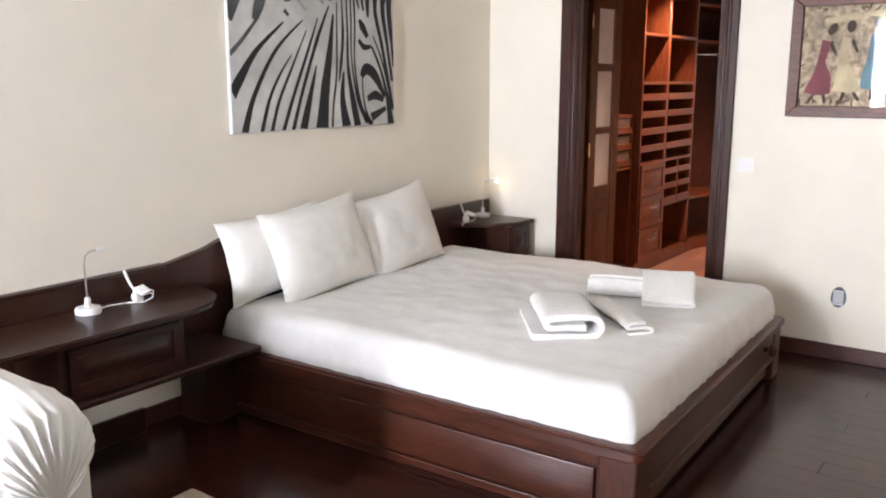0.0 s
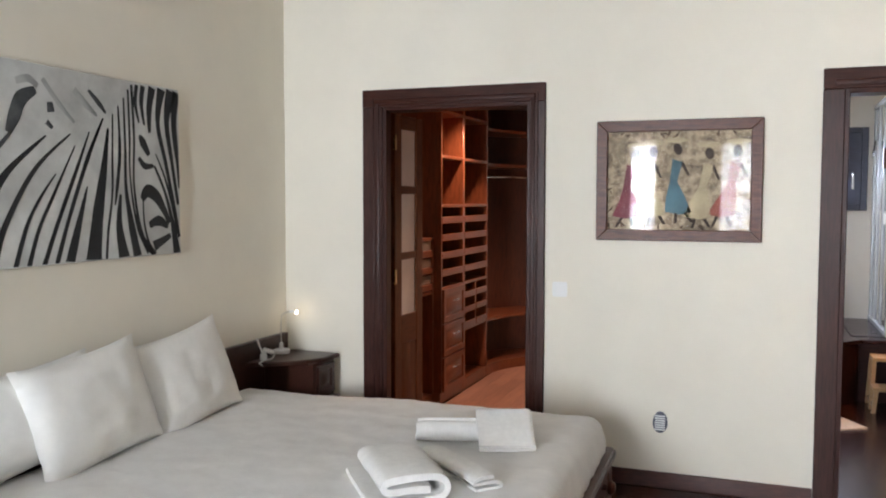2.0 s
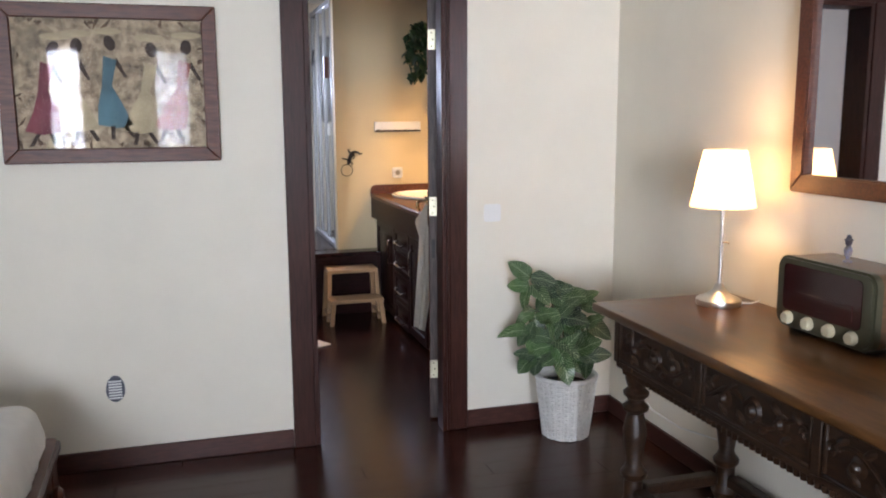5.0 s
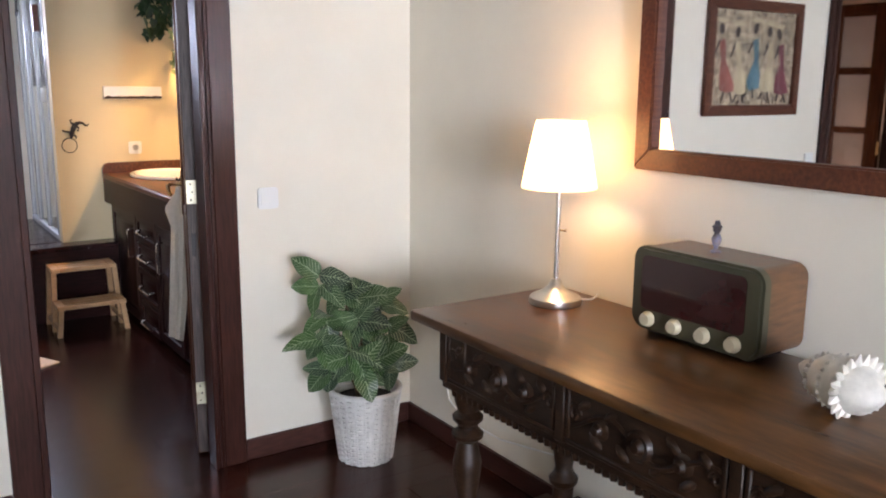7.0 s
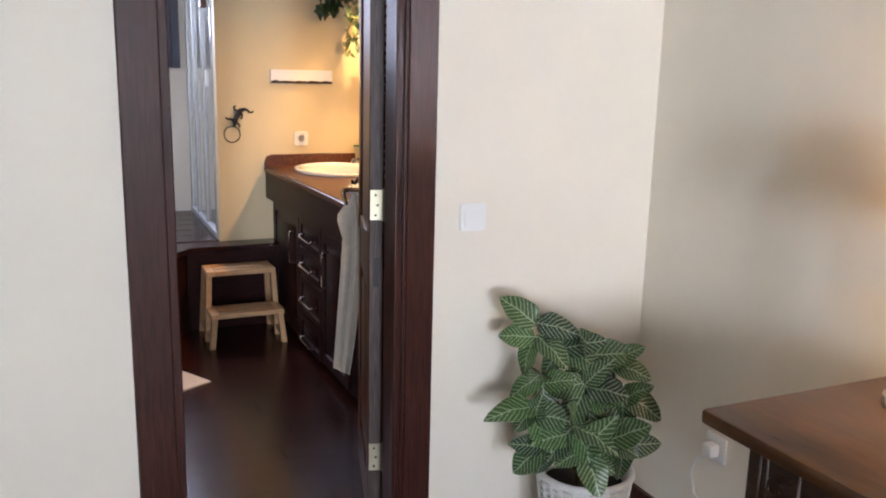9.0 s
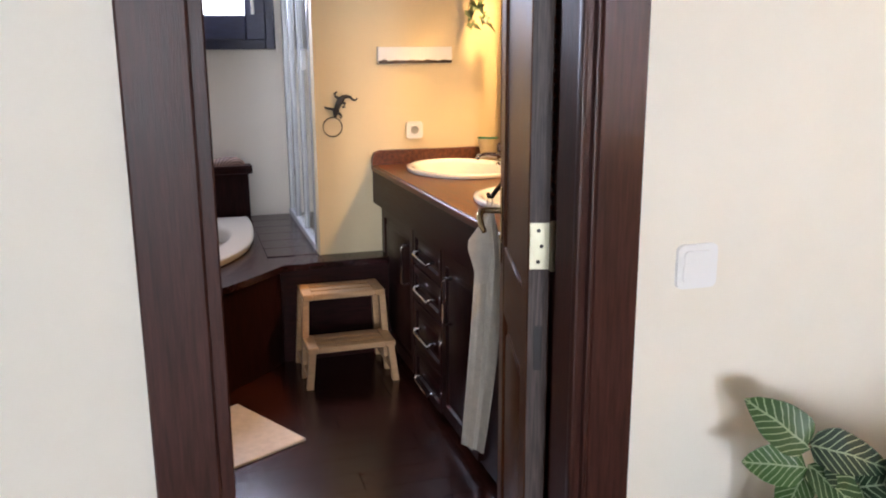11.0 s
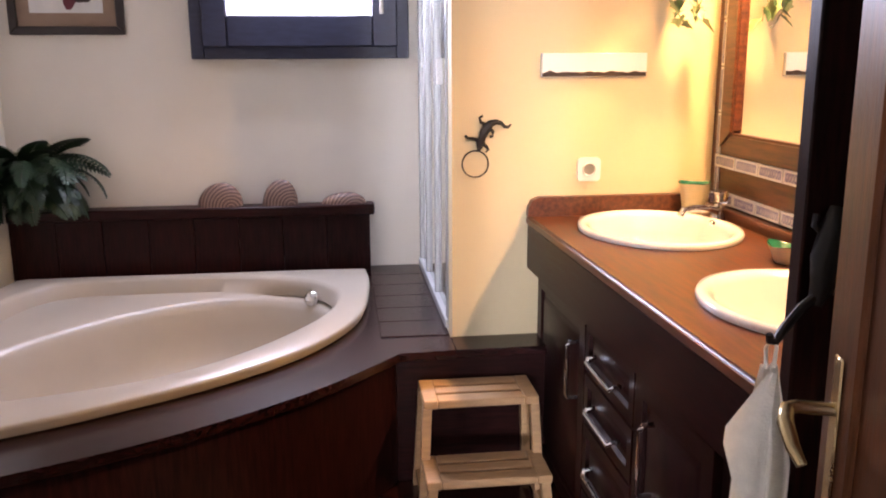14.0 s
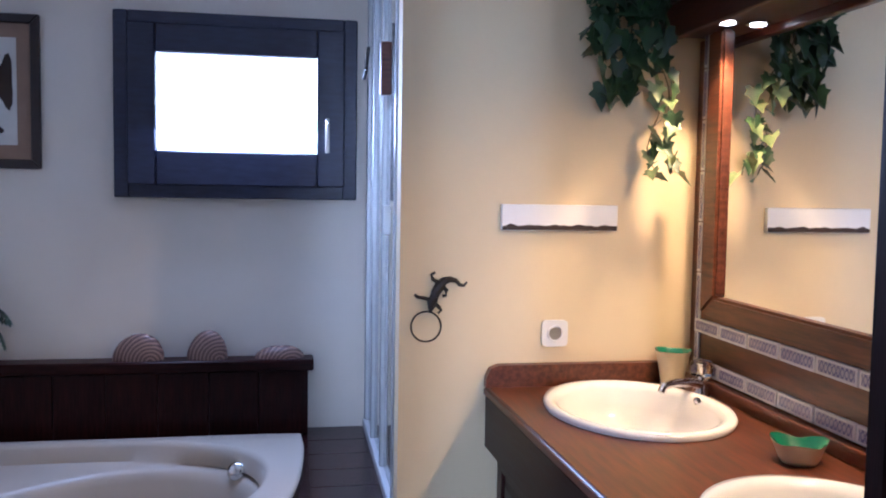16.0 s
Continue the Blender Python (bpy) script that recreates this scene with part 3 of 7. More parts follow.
nightstand("nightstand", [(XL + 0.036, 1.38), (-2.16, 1.38), (-2.06, 1.52), (-2.05, 1.84), (-2.05, 2.34), (-2.055, 2.47), (-2.09, 2.58), (-2.2, 2.69), (XL + 0.036, 2.75)], 1.91, 2.44,
           "dark mahogany bedside shelf with a panelled drawer and rounded top", True)
nightstand("nightstand", [(XL + 0.036, 4.72), (-2.32, 4.76), (-2.18, 4.87), (-2.08, 5.0), (-2.07, 5.19), (XL + 0.036, 5.19)], 4.92, 5.17,
           "dark mahogany bedside drawer unit in the corner", False)


def reading_lamp(at, rz, label, lit):
    t = thing("reading_lamp", at, label, "lamp", "reading lamps on the nightstands", rz, False)
    part("base", lathe(bmesh.new(), [(0, 0), (0.048, 0), (0.05, 0.006), (0.05, 0.02), (0.046, 0.025), (0, 0.026)]), PLASTIC, t)
    part("stem", lathe(bmesh.new(), [(0, 0.024), (0.013, 0.024), (0.012, 0.06), (0.006, 0.066), (0, 0.066)], seg=14), PLASTIC, t)
    part("gooseneck", tube(bmesh.new(), [(0, 0, 0.06), (0, 0.003, 0.12), (0, 0.002, 0.19), (0.004, 0, 0.225), (0.025, 0, 0.24), (0.06, 0, 0.243)], 0.0035), STEEL, t)
    part("head", tube(bmesh.new(), [(0.055, 0, 0.2435), (0.085, 0, 0.2425), (0.1, 0, 0.238)], [0.007, 0.008, 0.008]), PLASTIC, t, "small white lamp head")
    if lit:
        part("bulb", tube(bmesh.new(), [(0.098, 0, 0.239), (0.108, 0, 0.234)], [0.009, 0.012], 10), glow("lit_led", (1.0, 0.85, 0.55), 30), t, "lit warm LED")
    return t


reading_lamp((-2.34, 2.18, 0.603), 95, "white desk reading lamp with a thin gooseneck on the nightstand", False)
reading_lamp((-2.39, 5.055, 0.603), 62, "lit white reading lamp with a thin gooseneck in the corner", True)


def charger(at, rz, label):
    t = thing("extension_plug", at, label, "plug", "plugs on the nightstands", rz, False)
    bm = bx(bmesh.new(), -0.03, 0.03, -0.022, 0.022, 0.045, 0.062, 0.006, 2)
    part("charger_body", swept(bm, pose(0.01, 0.02, 0, 12, 18, 0)), PLASTIC, t)
    bm = bx(bmesh.new(), -0.02, 0.02, -0.02, 0.02, 0.0, 0.035, 0.008, 2)
    part("socket_body", bm, PLASTIC, t)
    part("plug", box(-0.014, 0.014, -0.014, 0.014, 0.03, 0.06, 0.006, 2), PLASTIC, t)
    part("cable", tube(bmesh.new(), [(0.03, 0.03, 0.05), (0.055, 0.04, 0.045), (0.06, 0.03, 0.02), (0.045, 0.0, 0.006), (0.0, -0.05, 0.005), (-0.02, -0.12, 0.005), (0.0, -0.19, 0.005)], 0.0035), PLASTIC, t)
    part("lead", tube(bmesh.new(), [(0, 0, 0.03), (-0.02, -0.02, 0.08), (-0.035, -0.03, 0.13)], 0.006), PLASTIC, t)
    return t


charger((-2.34, 2.40, 0.603), 0, "white plug adapter with a charger and loose cable")
charger((-2.37, 4.83, 0.603), 30, "white plug adapter with a charger and loose cable")

# ---- pictures, desk side ----
def framed(name, x0, x1, z0, z1, y, w, d, material, label, category):
    """Four mitred frame boards on a wall that faces -y."""
    t = thing(name, ((x0 + x1) / 2, y, z0), label, category)
    for nm, o in (("frame_board", [(x0, z0), (x1, z0), (x1 - w, z0 + w), (x0 + w, z0 + w)]), ("frame_board", [(x1, z0), (x1, z1), (x1 - w, z1 - w), (x1 - w, z0 + w)]),
                  ("frame_board", [(x1, z1), (x0, z1), (x0 + w, z1 - w), (x1 - w, z1 - w)]), ("frame_board", [(x0, z1), (x0, z0), (x0 + w, z0 + w), (x0 + w, z1 - w)])):
        bm = prism(bmesh.new(), o, y - d, y - 0.001, "y")
        bmesh.ops.bevel(bm, geom=[e for e in bm.edges], offset=0.004, segments=1, affect="EDGES")
        part(nm, bm, material, t)
    return t


batik = framed("framed_picture", -0.555, 0.27, 1.305, 1.928, WALLY, 0.058, 0.03, FRAMEW, "batik picture of dancing shapes behind glass in a brown wooden frame", "picture")
PAPER = mat("batik_paper", (0.46, 0.36, 0.24), 0.8, vary=0.35, scale=22, bump=0.1, dark=(0.10, 0.065, 0.04))
part("paper", box(-0.497, 0.212, WALLY - 0.012, WALLY - 0.008, 1.363, 1.87), PAPER, batik, "mottled brown batik paper")


def flat(outline, y, th=0.0012):
    return prism(bmesh.new(), outline, y - th, y, "y")


def blob(cx, cz, rx, rz, n=14, wob=0.0, turn=0):
    c, s = math.cos(radians(turn)), math.sin(radians(turn))
    out = []
    for i in range(n):
        a = 2 * math.pi * i / n
        k = 1 + wob * math.sin(3 * a + cx * 40)
        u, v = rx * k * math.cos(a), rz * k * math.sin(a)
        out.append((cx + c * u - s * v, cz + s * u + c * v))
    return out


inks = [mat("ink_red", (0.24, 0.07, 0.05), 0.8, vary=0.2), mat("ink_blue", (0.08, 0.16, 0.19), 0.8, vary=0.2), mat("ink_ochre", (0.46, 0.37, 0.23), 0.8, vary=0.2),
        mat("ink_maroon", (0.17, 0.04, 0.05), 0.8, vary=0.2), mat("ink_dark", (0.05, 0.03, 0.02), 0.8, vary=0.2)]
py = WALLY - 0.0125
def lean_out(cx, n, outline, y):
    """A painted outline that leans and sways with its figure."""
    k = (0.28, -0.12, -0.22, 0.15, 0.34)[n]
    return flat([(x + k * (z - 1.50) * 0.5 + 0.012 * math.sin((z - 1.38) * 16 + n), z + 0.012 * (n % 3 - 1)) for x, z in outline], y)


for n, (cx, ink) in enumerate(((-0.40, 3), (-0.27, 2), (-0.135, 1), (-0.02, 2), (0.10, 0))):
    part("painted_shape", lean_out(cx, n, [(cx - 0.075, 1.445), (cx - 0.01, 1.43), (cx + 0.058, 1.44), (cx + 0.045, 1.52), (cx + 0.012, 1.60), (cx + 0.03, 1.70), (cx - 0.02, 1.715), (cx - 0.025, 1.60), (cx - 0.05, 1.52)], py), inks[ink], batik)
    part("painted_shape", lean_out(cx, n, blob(cx + 0.012, 1.765, 0.022, 0.03), py), inks[4], batik)
    part("painted_shape", lean_out(cx, n, blob(cx + 0.012, 1.812, 0.06, 0.014), py - 0.0005), inks[2], batik)
    part("painted_stroke", lean_out(cx, n, [(cx - 0.03, 1.44), (cx - 0.045, 1.385), (cx - 0.03, 1.385), (cx - 0.012, 1.44)], py), inks[4], batik)
    part("painted_stroke", lean_out(cx, n, [(cx + 0.015, 1.435), (cx + 0.04, 1.39), (cx + 0.055, 1.395), (cx + 0.034, 1.435)], py), inks[4], batik)
    part("painted_stroke", lean_out(cx, n, [(cx + 0.02, 1.69), (cx + 0.06, 1.63), (cx + 0.07, 1.635), (cx + 0.03, 1.71)], py), inks[4], batik)
crackle = random.Random(12)
INKB = mat("ink_brown", (0.13, 0.08, 0.045), 0.8, vary=0.3, scale=30)
for k in range(30):
    side = crackle.randrange(6)
    u, v = -0.487 + 0.69 * crackle.random(), 1.372 + 0.49 * crackle.random()
    cx, cz = (u, 1.846 + 0.016 * crackle.random()) if side < 2 else ((u, 1.370 + 0.02 * crackle.random()) if side < 4 else ((-0.489 if side == 4 else 0.203) + 0.012 * crackle.uniform(-1, 1), v))
    part("border_crackle", flat(blob(cx, cz, crackle.uniform(0.008, 0.03), crackle.uniform(0.004, 0.009), 11, 0.35, crackle.uniform(0, 180)), py - 0.0008), INKB, batik)
pane = part("glass_pane", box(-0.497, 0.212, WALLY - 0.021, WALLY - 0.019, 1.363, 1.87), PICGLASS, batik, "reflective picture glass")
pane.visible_shadow = False

# striped canvas over the bed
CX_, CY0, CY1, CZ0, CZ1 = XL + 0.025, 3.02, 4.195, 1.25, 2.052
canvas = thing("canvas_print", (XL, 3.64, CZ0), "large black and white striped canvas print hung over the bed", "canvas print")
CANVAS = mat("grey_white_canvas", (0.62, 0.63, 0.61), 0.8, vary=0.12, scale=5, bump=0.2, bump_scale=300)
STRIPE = mat("black_stripe_print", (0.018, 0.020, 0.022), 0.75, vary=0.2, scale=20, bump=0.1, bump_scale=300)
part("stretched_canvas", box(XL + 0.001, CX_, CY0, CY1, CZ0, CZ1, 0.004), CANVAS, canvas)


def stripe(pts, widths):
    """A tapering band on the canvas from points (u, v) of 0 to 1."""
    bm = bmesh.new()
    P = [Vector((CY0 + u * (CY1 - CY0), CZ0 + v * (CZ1 - CZ0))) for u, v in pts]
    fine, fw = [], []
    for i in range(len(P) - 1):
        p0, p1, p2, p3 = P[max(i - 1, 0)], P[i], P[i + 1], P[min(i + 2, len(P) - 1)]
        for k in range(8):
            s = k / 8
            fine.append(0.5 * ((2 * p1) + (p2 - p0) * s + (2 * p0 - 5 * p1 + 4 * p2 - p3) * s * s + (3 * p1 - p0 - 3 * p2 + p3) * s ** 3))
            fw.append(widths[i] * (1 - s) + widths[i + 1] * s)
    fine.append(P[-1]), fw.append(widths[-1])
    L, R = [], []
    for i, p in enumerate(fine):
        d = fine[min(i + 1, len(fine) - 1)] - fine[max(i - 1, 0)]
        nrm = Vector((-d.y, d.x)).normalized()
        w = fw[i] * (1 + 0.15 * noise.noise(Vector((p.x * 9, p.y * 9, len(pts)))))
        for side, lst in ((1, L), (-1, R)):
            q = p + side * w * nrm
            lst.append(bm.verts.new((CX_ + 0.0012, min(max(q.x, CY0 + 0.003), CY1 - 0.003), min(max(q.y, CZ0 + 0.003), CZ1 - 0.003))))
    for i in range(len(fine) - 1):
        bm.faces.new((L[i], L[i + 1], R[i + 1], R[i]))
    return bm


SOFTG = mat("soft_grey_print", (0.10, 0.11, 0.115), 0.75, vary=0.3, scale=12, bump=0.1, bump_scale=300)
PALEG = mat("pale_grey_print", (0.46, 0.47, 0.46), 0.8, vary=0.2, scale=8, bump=0.1, bump_scale=300)


def band(pts, widths, material=None):
    part("stripe", stripe(pts, widths), material or STRIPE, canvas)


# mane and shoulder, soft and broad
band([(0.075, 0.93), (0.06, 0.86), (0.03, 0.74), (0.0, 0.64)], [0.026, 0.042, 0.034, 0.022], SOFTG)
band([(0.25, 0.87), (0.19, 0.82), (0.16, 0.73), (0.135, 0.65)], [0.014, 0.030, 0.030, 0.016], SOFTG)
band([(0.15, 0.66), (0.07, 0.54), (0.0, 0.45)], [0.007, 0.010, 0.013], SOFTG)
band([(0.31, 0.82), (0.315, 0.77)], [0.014, 0.018], SOFTG)
band([(0.295, 0.72), (0.32, 0.69)], [0.012, 0.008], SOFTG)
band([(0.28, 0.93), (0.35, 0.82), (0.42, 0.73)], [0.010, 0.012, 0.006], PALEG)
band([(0.42, 0.90), (0.48, 0.83), (0.53, 0.78)], [0.014, 0.016, 0.006], PALEG)
band([(0.49, 0.91), (0.54, 0.85), (0.575, 0.80)], [0.008, 0.013, 0.005], SOFTG)
band([(0.17, 0.90), (0.22, 0.92), (0.26, 0.89)], [0.014, 0.016, 0.010], PALEG)
# fan of neck stripes
band([(0.29, 0.65), (0.14, 0.48), (0.05, 0.32), (0.0, 0.22)], [0.004, 0.013, 0.024, 0.030])
band([(0.40, 0.67), (0.24, 0.48), (0.115, 0.21), (0.06, 0.0)], [0.003, 0.010, 0.014, 0.021])
band([(0.33, 0.46), (0.26, 0.34), (0.20, 0.20), (0.15, 0.0)], [0.003, 0.007, 0.010, 0.013])
band([(0.42, 0.61), (0.32, 0.36), (0.25, 0.18), (0.205, 0.0)], [0.003, 0.008, 0.009, 0.012])
band([(0.49, 0.69), (0.42, 0.47), (0.33, 0.20), (0.27, 0.0)], [0.003, 0.010, 0.010, 0.013])
band([(0.56, 0.77), (0.48, 0.55), (0.39, 0.25), (0.325, 0.0)], [0.004, 0.012, 0.010, 0.013])
band([(0.475, 0.40), (0.43, 0.20), (0.385, 0.0)], [0.003, 0.018, 0.026])
band([(0.585, 0.72), (0.56, 0.50), (0.525, 0.25), (0.50, 0.0)], [0.005, 0.020, 0.034, 0.046])
# upright lines between neck and cheek
band([(0.61, 0.80), (0.605, 0.55), (0.60, 0.35), (0.575, 0.15), (0.565, 0.0)], [0.004, 0.006, 0.007, 0.007, 0.008])
band([(0.64, 0.85), (0.645, 0.60), (0.63, 0.42), (0.615, 0.30)], [0.004, 0.010, 0.011, 0.004])
band([(0.67, 0.90), (0.675, 0.62), (0.675, 0.40), (0.70, 0.20), (0.735, 0.0)], [0.005, 0.008, 0.010, 0.020, 0.028])
band([(0.645, 0.36), (0.635, 0.18), (0.66, 0.0)], [0.006, 0.021, 0.034])
band([(0.695, 0.95), (0.70, 0.70), (0.70, 0.45), (0.735, 0.18), (0.80, 0.02)], [0.006, 0.007, 0.005, 0.008, 0.012])
band([(0.715, 0.98), (0.725, 0.68), (0.72, 0.42), (0.755, 0.15), (0.83, 0.0)], [0.009, 0.007, 0.006, 0.010, 0.012])
band([(0.77, 0.36), (0.775, 0.20), (0.80, 0.08), (0.84, 0.01)], [0.004, 0.006, 0.008, 0.008])
# cheek and brow
band([(0.755, 0.70), (0.775, 0.66), (0.81, 0.59)], [0.007, 0.022, 0.012])
band([(0.75, 0.57), (0.785, 0.525), (0.835, 0.53)], [0.010, 0.016, 0.009])
band([(0.765, 0.33), (0.80, 0.38), (0.86, 0.335), (0.93, 0.19)], [0.016, 0.033, 0.030, 0.010])
band([(0.805, 0.18), (0.86, 0.205), (0.92, 0.17)], [0.015, 0.026, 0.012])
band([(0.83, 0.055), (0.885, 0.085), (0.935, 0.115)], [0.026, 0.020, 0.012])
band([(0.745, 0.985), (0.735, 0.88), (0.755, 0.77)], [0.012, 0.012, 0.005])
band([(0.78, 0.985), (0.77, 0.88), (0.785, 0.76)], [0.016, 0.014, 0.006])
band([(0.835, 0.985), (0.815, 0.86), (0.815, 0.72)], [0.024, 0.020, 0.008])
band([(0.89, 0.985), (0.865, 0.78), (0.91, 0.55), (0.96, 0.28), (0.99, 0.10)], [0.030, 0.014, 0.013, 0.012, 0.010])
band([(0.955, 0.985), (0.92, 0.80), (0.95, 0.55), (0.985, 0.30)], [0.045, 0.018, 0.013, 0.010])
band([(0.985, 0.985), (0.965, 0.80), (0.985, 0.55), (0.995, 0.40)], [0.030, 0.022, 0.012, 0.006])
band([(0.84, 0.53), (0.90, 0.38), (0.945, 0.20), (0.975, 0.0)], [0.007, 0.009, 0.013, 0.030])
band([(0.85, 0.60), (0.91, 0.44), (0.955, 0.26), (0.975, 0.12)], [0.004, 0.007, 0.008, 0.006])

# wall fittings of the bedroom


def switch(name, x, y, z, label, w=0.082, d=-1):
    t = thing(name, (x, y, z - w / 2), label, "switch")
    a, b = sorted((y, y + d * 0.008))
    part("plate", prism(bmesh.new(), rounded(x - w / 2, x + w / 2, z - w / 2, z + w / 2, 0.013), a, b, "y"), PLASTIC, t)
    a, b = sorted((y + d * 0.007, y + d * 0.012))
    part("rocker", prism(bmesh.new(), rounded(x - w * 0.36, x + w * 0.36, z - w * 0.36, z + w * 0.36, 0.009), a, b, "y"), PLASTIC, t)
    return t


switch("light_switch", -0.751, WALLY, 1.031, "white plastic light switch beside the closet door")
switch("light_switch", 1.484, WALLY, 1.034, "white plastic light switch beside the bathroom door")
vent = thing("wall_fitting", (-0.208, WALLY, 0.30), "small oval grey grille fitting low on the wall", "vent")
bm = prism(bmesh.new(), [(-0.208 + 0.038 * math.cos(a), 0.345 + (0.062 if math.sin(a) > 0 else 0.05) * math.sin(a)) for a in [2 * math.pi * i / 24 for i in range(24)]], WALLY - 0.014, WALLY, "y")
part("backplate", bm, GREYPL, vent)
for k in range(7):
    z = 0.31 + 0.012 * k
    part("slat", box(-0.208 - 0.026, -0.208 + 0.026, WALLY - 0.019, WALLY - 0.013, z, z + 0.006, 0.001), PLASTIC, vent)

# towels on the bed


def folded(name, path, th, d, m, label):
    """One towel: a folded ribbon of cloth along path (x, z), drawn out over the depth d."""
    P = [Vector((x, z, 0)) for x, z in path]
    fine = []
    for i in range(len(P) - 1):
        p0, p1, p2, p3 = P[max(i - 1, 0)], P[i], P[i + 1], P[min(i + 2, len(P) - 1)]
        for k in range(6):
            s = k / 6
            fine.append(0.5 * ((2 * p1) + (p2 - p0) * s + (2 * p0 - 5 * p1 + 4 * p2 - p3) * s * s + (3 * p1 - p0 - 3 * p2 + p3) * s ** 3))
    fine.append(P[-1])
    up, dn = [], []
    for i, p in enumerate(fine):
        t = (fine[min(i + 1, len(fine) - 1)] - fine[max(i - 1, 0)]).normalized()
        nrm = Vector((-t.y, t.x, 0)) * th / 2
        up.append(p + nrm), dn.append(p - nrm)
    loop = up + dn[::-1]
    bm = bmesh.new()
    n = 12
    rows = []
    for j in range(n + 1):
        f = j / n
        y = (f - 0.5) * d
        pinch = 1 - 0.10 * (abs(2 * f - 1) ** 6)
        rows.append([bm.verts.new((q.x + 0.006 * noise.noise(Vector((q.x * 9, y * 7, 2))), y + 0.006 * noise.noise(Vector((q.x * 14, q.y * 30, 7))), q.y * pinch + 0.005 * noise.noise(Vector((q.x * 8, y * 8, 5))))) for q in loop])
    m_ = len(loop)
    for a, b in zip(rows, rows[1:]):
        for i in range(m_):
            bm.faces.new((a[i], a[(i + 1) % m_], b[(i + 1) % m_], b[i]))
    h = len(up)
    for r in (rows[0], rows[-1]):
        for i in range(h - 1):
            bm.faces.new((r[i], r[i + 1], r[m_ - 2 - i], r[m_ - 1 - i]))
    ob = new(name, mesh_of(name, bm, TOWELW, 60))
    ob.matrix_world = m
    return tagged(ob, label, "towel", "towels on the bed")


FOLD = [(-0.145, 0.013), (-0.05, 0.012), (0.07, 0.012), (0.118, 0.022), (0.135, 0.048), (0.118, 0.076), (0.07, 0.086), (-0.02, 0.084), (-0.075, 0.080), (-0.092, 0.064), (-0.075, 0.048), (0.0, 0.047), (0.075, 0.046)]
folded("folded_towel", FOLD, 0.023, 0.38, pose(-0.955, 3.47, 0.480, 0, 0, 38) @ Matrix.Diagonal((1, 1, 1.2, 1)), "white terry towel folded over thickly on the bed")
folded("folded_towel", [(-0.05, 0.010), (0.03, 0.010), (0.052, 0.022), (0.03, 0.036), (-0.045, 0.037), (-0.06, 0.048), (-0.04, 0.060), (0.02, 0.058)], 0.014, 0.42, pose(-0.785, 3.68, 0.480, 0, 0, 49), "small white face towel folded lengthwise on the bed")
SPIRAL = [((0.012 + 0.033 * k / 22) * math.cos(k * 0.62), 0.052 + (0.012 + 0.033 * k / 22) * math.sin(k * 0.62)) for k in range(23)]
folded("rolled_towel", SPIRAL, 0.016, 0.34, pose(-0.94, 4.08, 0.482, 0, 0, 105), "white terry towel rolled up on the bed")
folded("folded_towel", [(-0.11, 0.008), (0.0, 0.008), (0.10, 0.009), (0.116, 0.018), (0.10, 0.027), (0.0, 0.026), (-0.112, 0.027)], 0.014, 0.24, pose(-0.735, 4.10, 0.537, 24, 0, 22), "small square white towel draped over the rolled one")

# desk with a carved apron, seen from its end
DX0, DX1, DY0, DY1, DZ = 1.517, 2.095, 2.55, 4.262, 0.814
desk = thing("carved_desk", (1.8, 3.4, 0), "old dark carved oak writing desk with turned legs", "desk")
part("top", box(DX0, DX1, DY0, DY1, DZ - 0.032, DZ, 0.008, 2), DESKTOP, desk, "worn brown polished desk top")
part("apron_front", box(DX0 + 0.06, DX0 + 0.09, DY0 + 0.1, DY1 - 0.1, 0.59, DZ - 0.032, 0.003), DESK, desk)
part("apron_back", box(DX1 - 0.06, DX1 - 0.035, DY0 + 0.1, DY1 - 0.1, 0.59, DZ - 0.032, 0.003), DESK, desk)
for y in (DY0 + 0.085, DY1 - 0.11):
    part("apron_end", box(DX0 + 0.06, DX1 - 0.04, y, y + 0.025, 0.59, DZ - 0.032, 0.003), DESK, desk)
LEG = [(0.0, 0), (0.042, 0), (0.046, 0.03), (0.034, 0.055), (0.036, 0.06), (0.05, 0.09), (0.034, 0.115), (0.034, 0.185)]
LEG2 = [(0.033, 0.185), (0.046, 0.20), (0.048, 0.215), (0.033, 0.235), (0.028, 0.25), (0.040, 0.33), (0.043, 0.37), (0.033, 0.42), (0.028, 0.435), (0.046, 0.45), (0.048, 0.462), (0.030, 0.478), (0.030, 0.488), (0.045, 0.503), (0.046, 0.515), (0.030, 0.53), (0.040, 0.56), (0.042, 0.59), (0, 0.59)]
for x in (DX0 + 0.105, DX1 - 0.085):
    for y in (DY0 + 0.145, DY1 - 0.155):
        part("leg", lathe(bmesh.new(), LEG + LEG2, (x, y, 0), 20), DESK, desk)
        part("leg_block", box(x - 0.05, x + 0.05, y - 0.05, y + 0.05, 0.595, 0.78, 0.004), DESK, desk)
for x in (DX0 + 0.105, DX1 - 0.085):
    part("stretcher", box(x - 0.025, x + 0.025, DY0 + 0.19, DY1 - 0.2, 0.12, 0.165, 0.006), DESK, desk)
for y in (DY0 + 0.145, DY1 - 0.155):
    part("stretcher", box(DX0 + 0.15, DX1 - 0.13, y - 0.025, y + 0.025, 0.121, 0.164, 0.006), DESK, desk)
AX = DX0 + 0.06
LEN = (DY1 - DY0 - 0.2) / 3
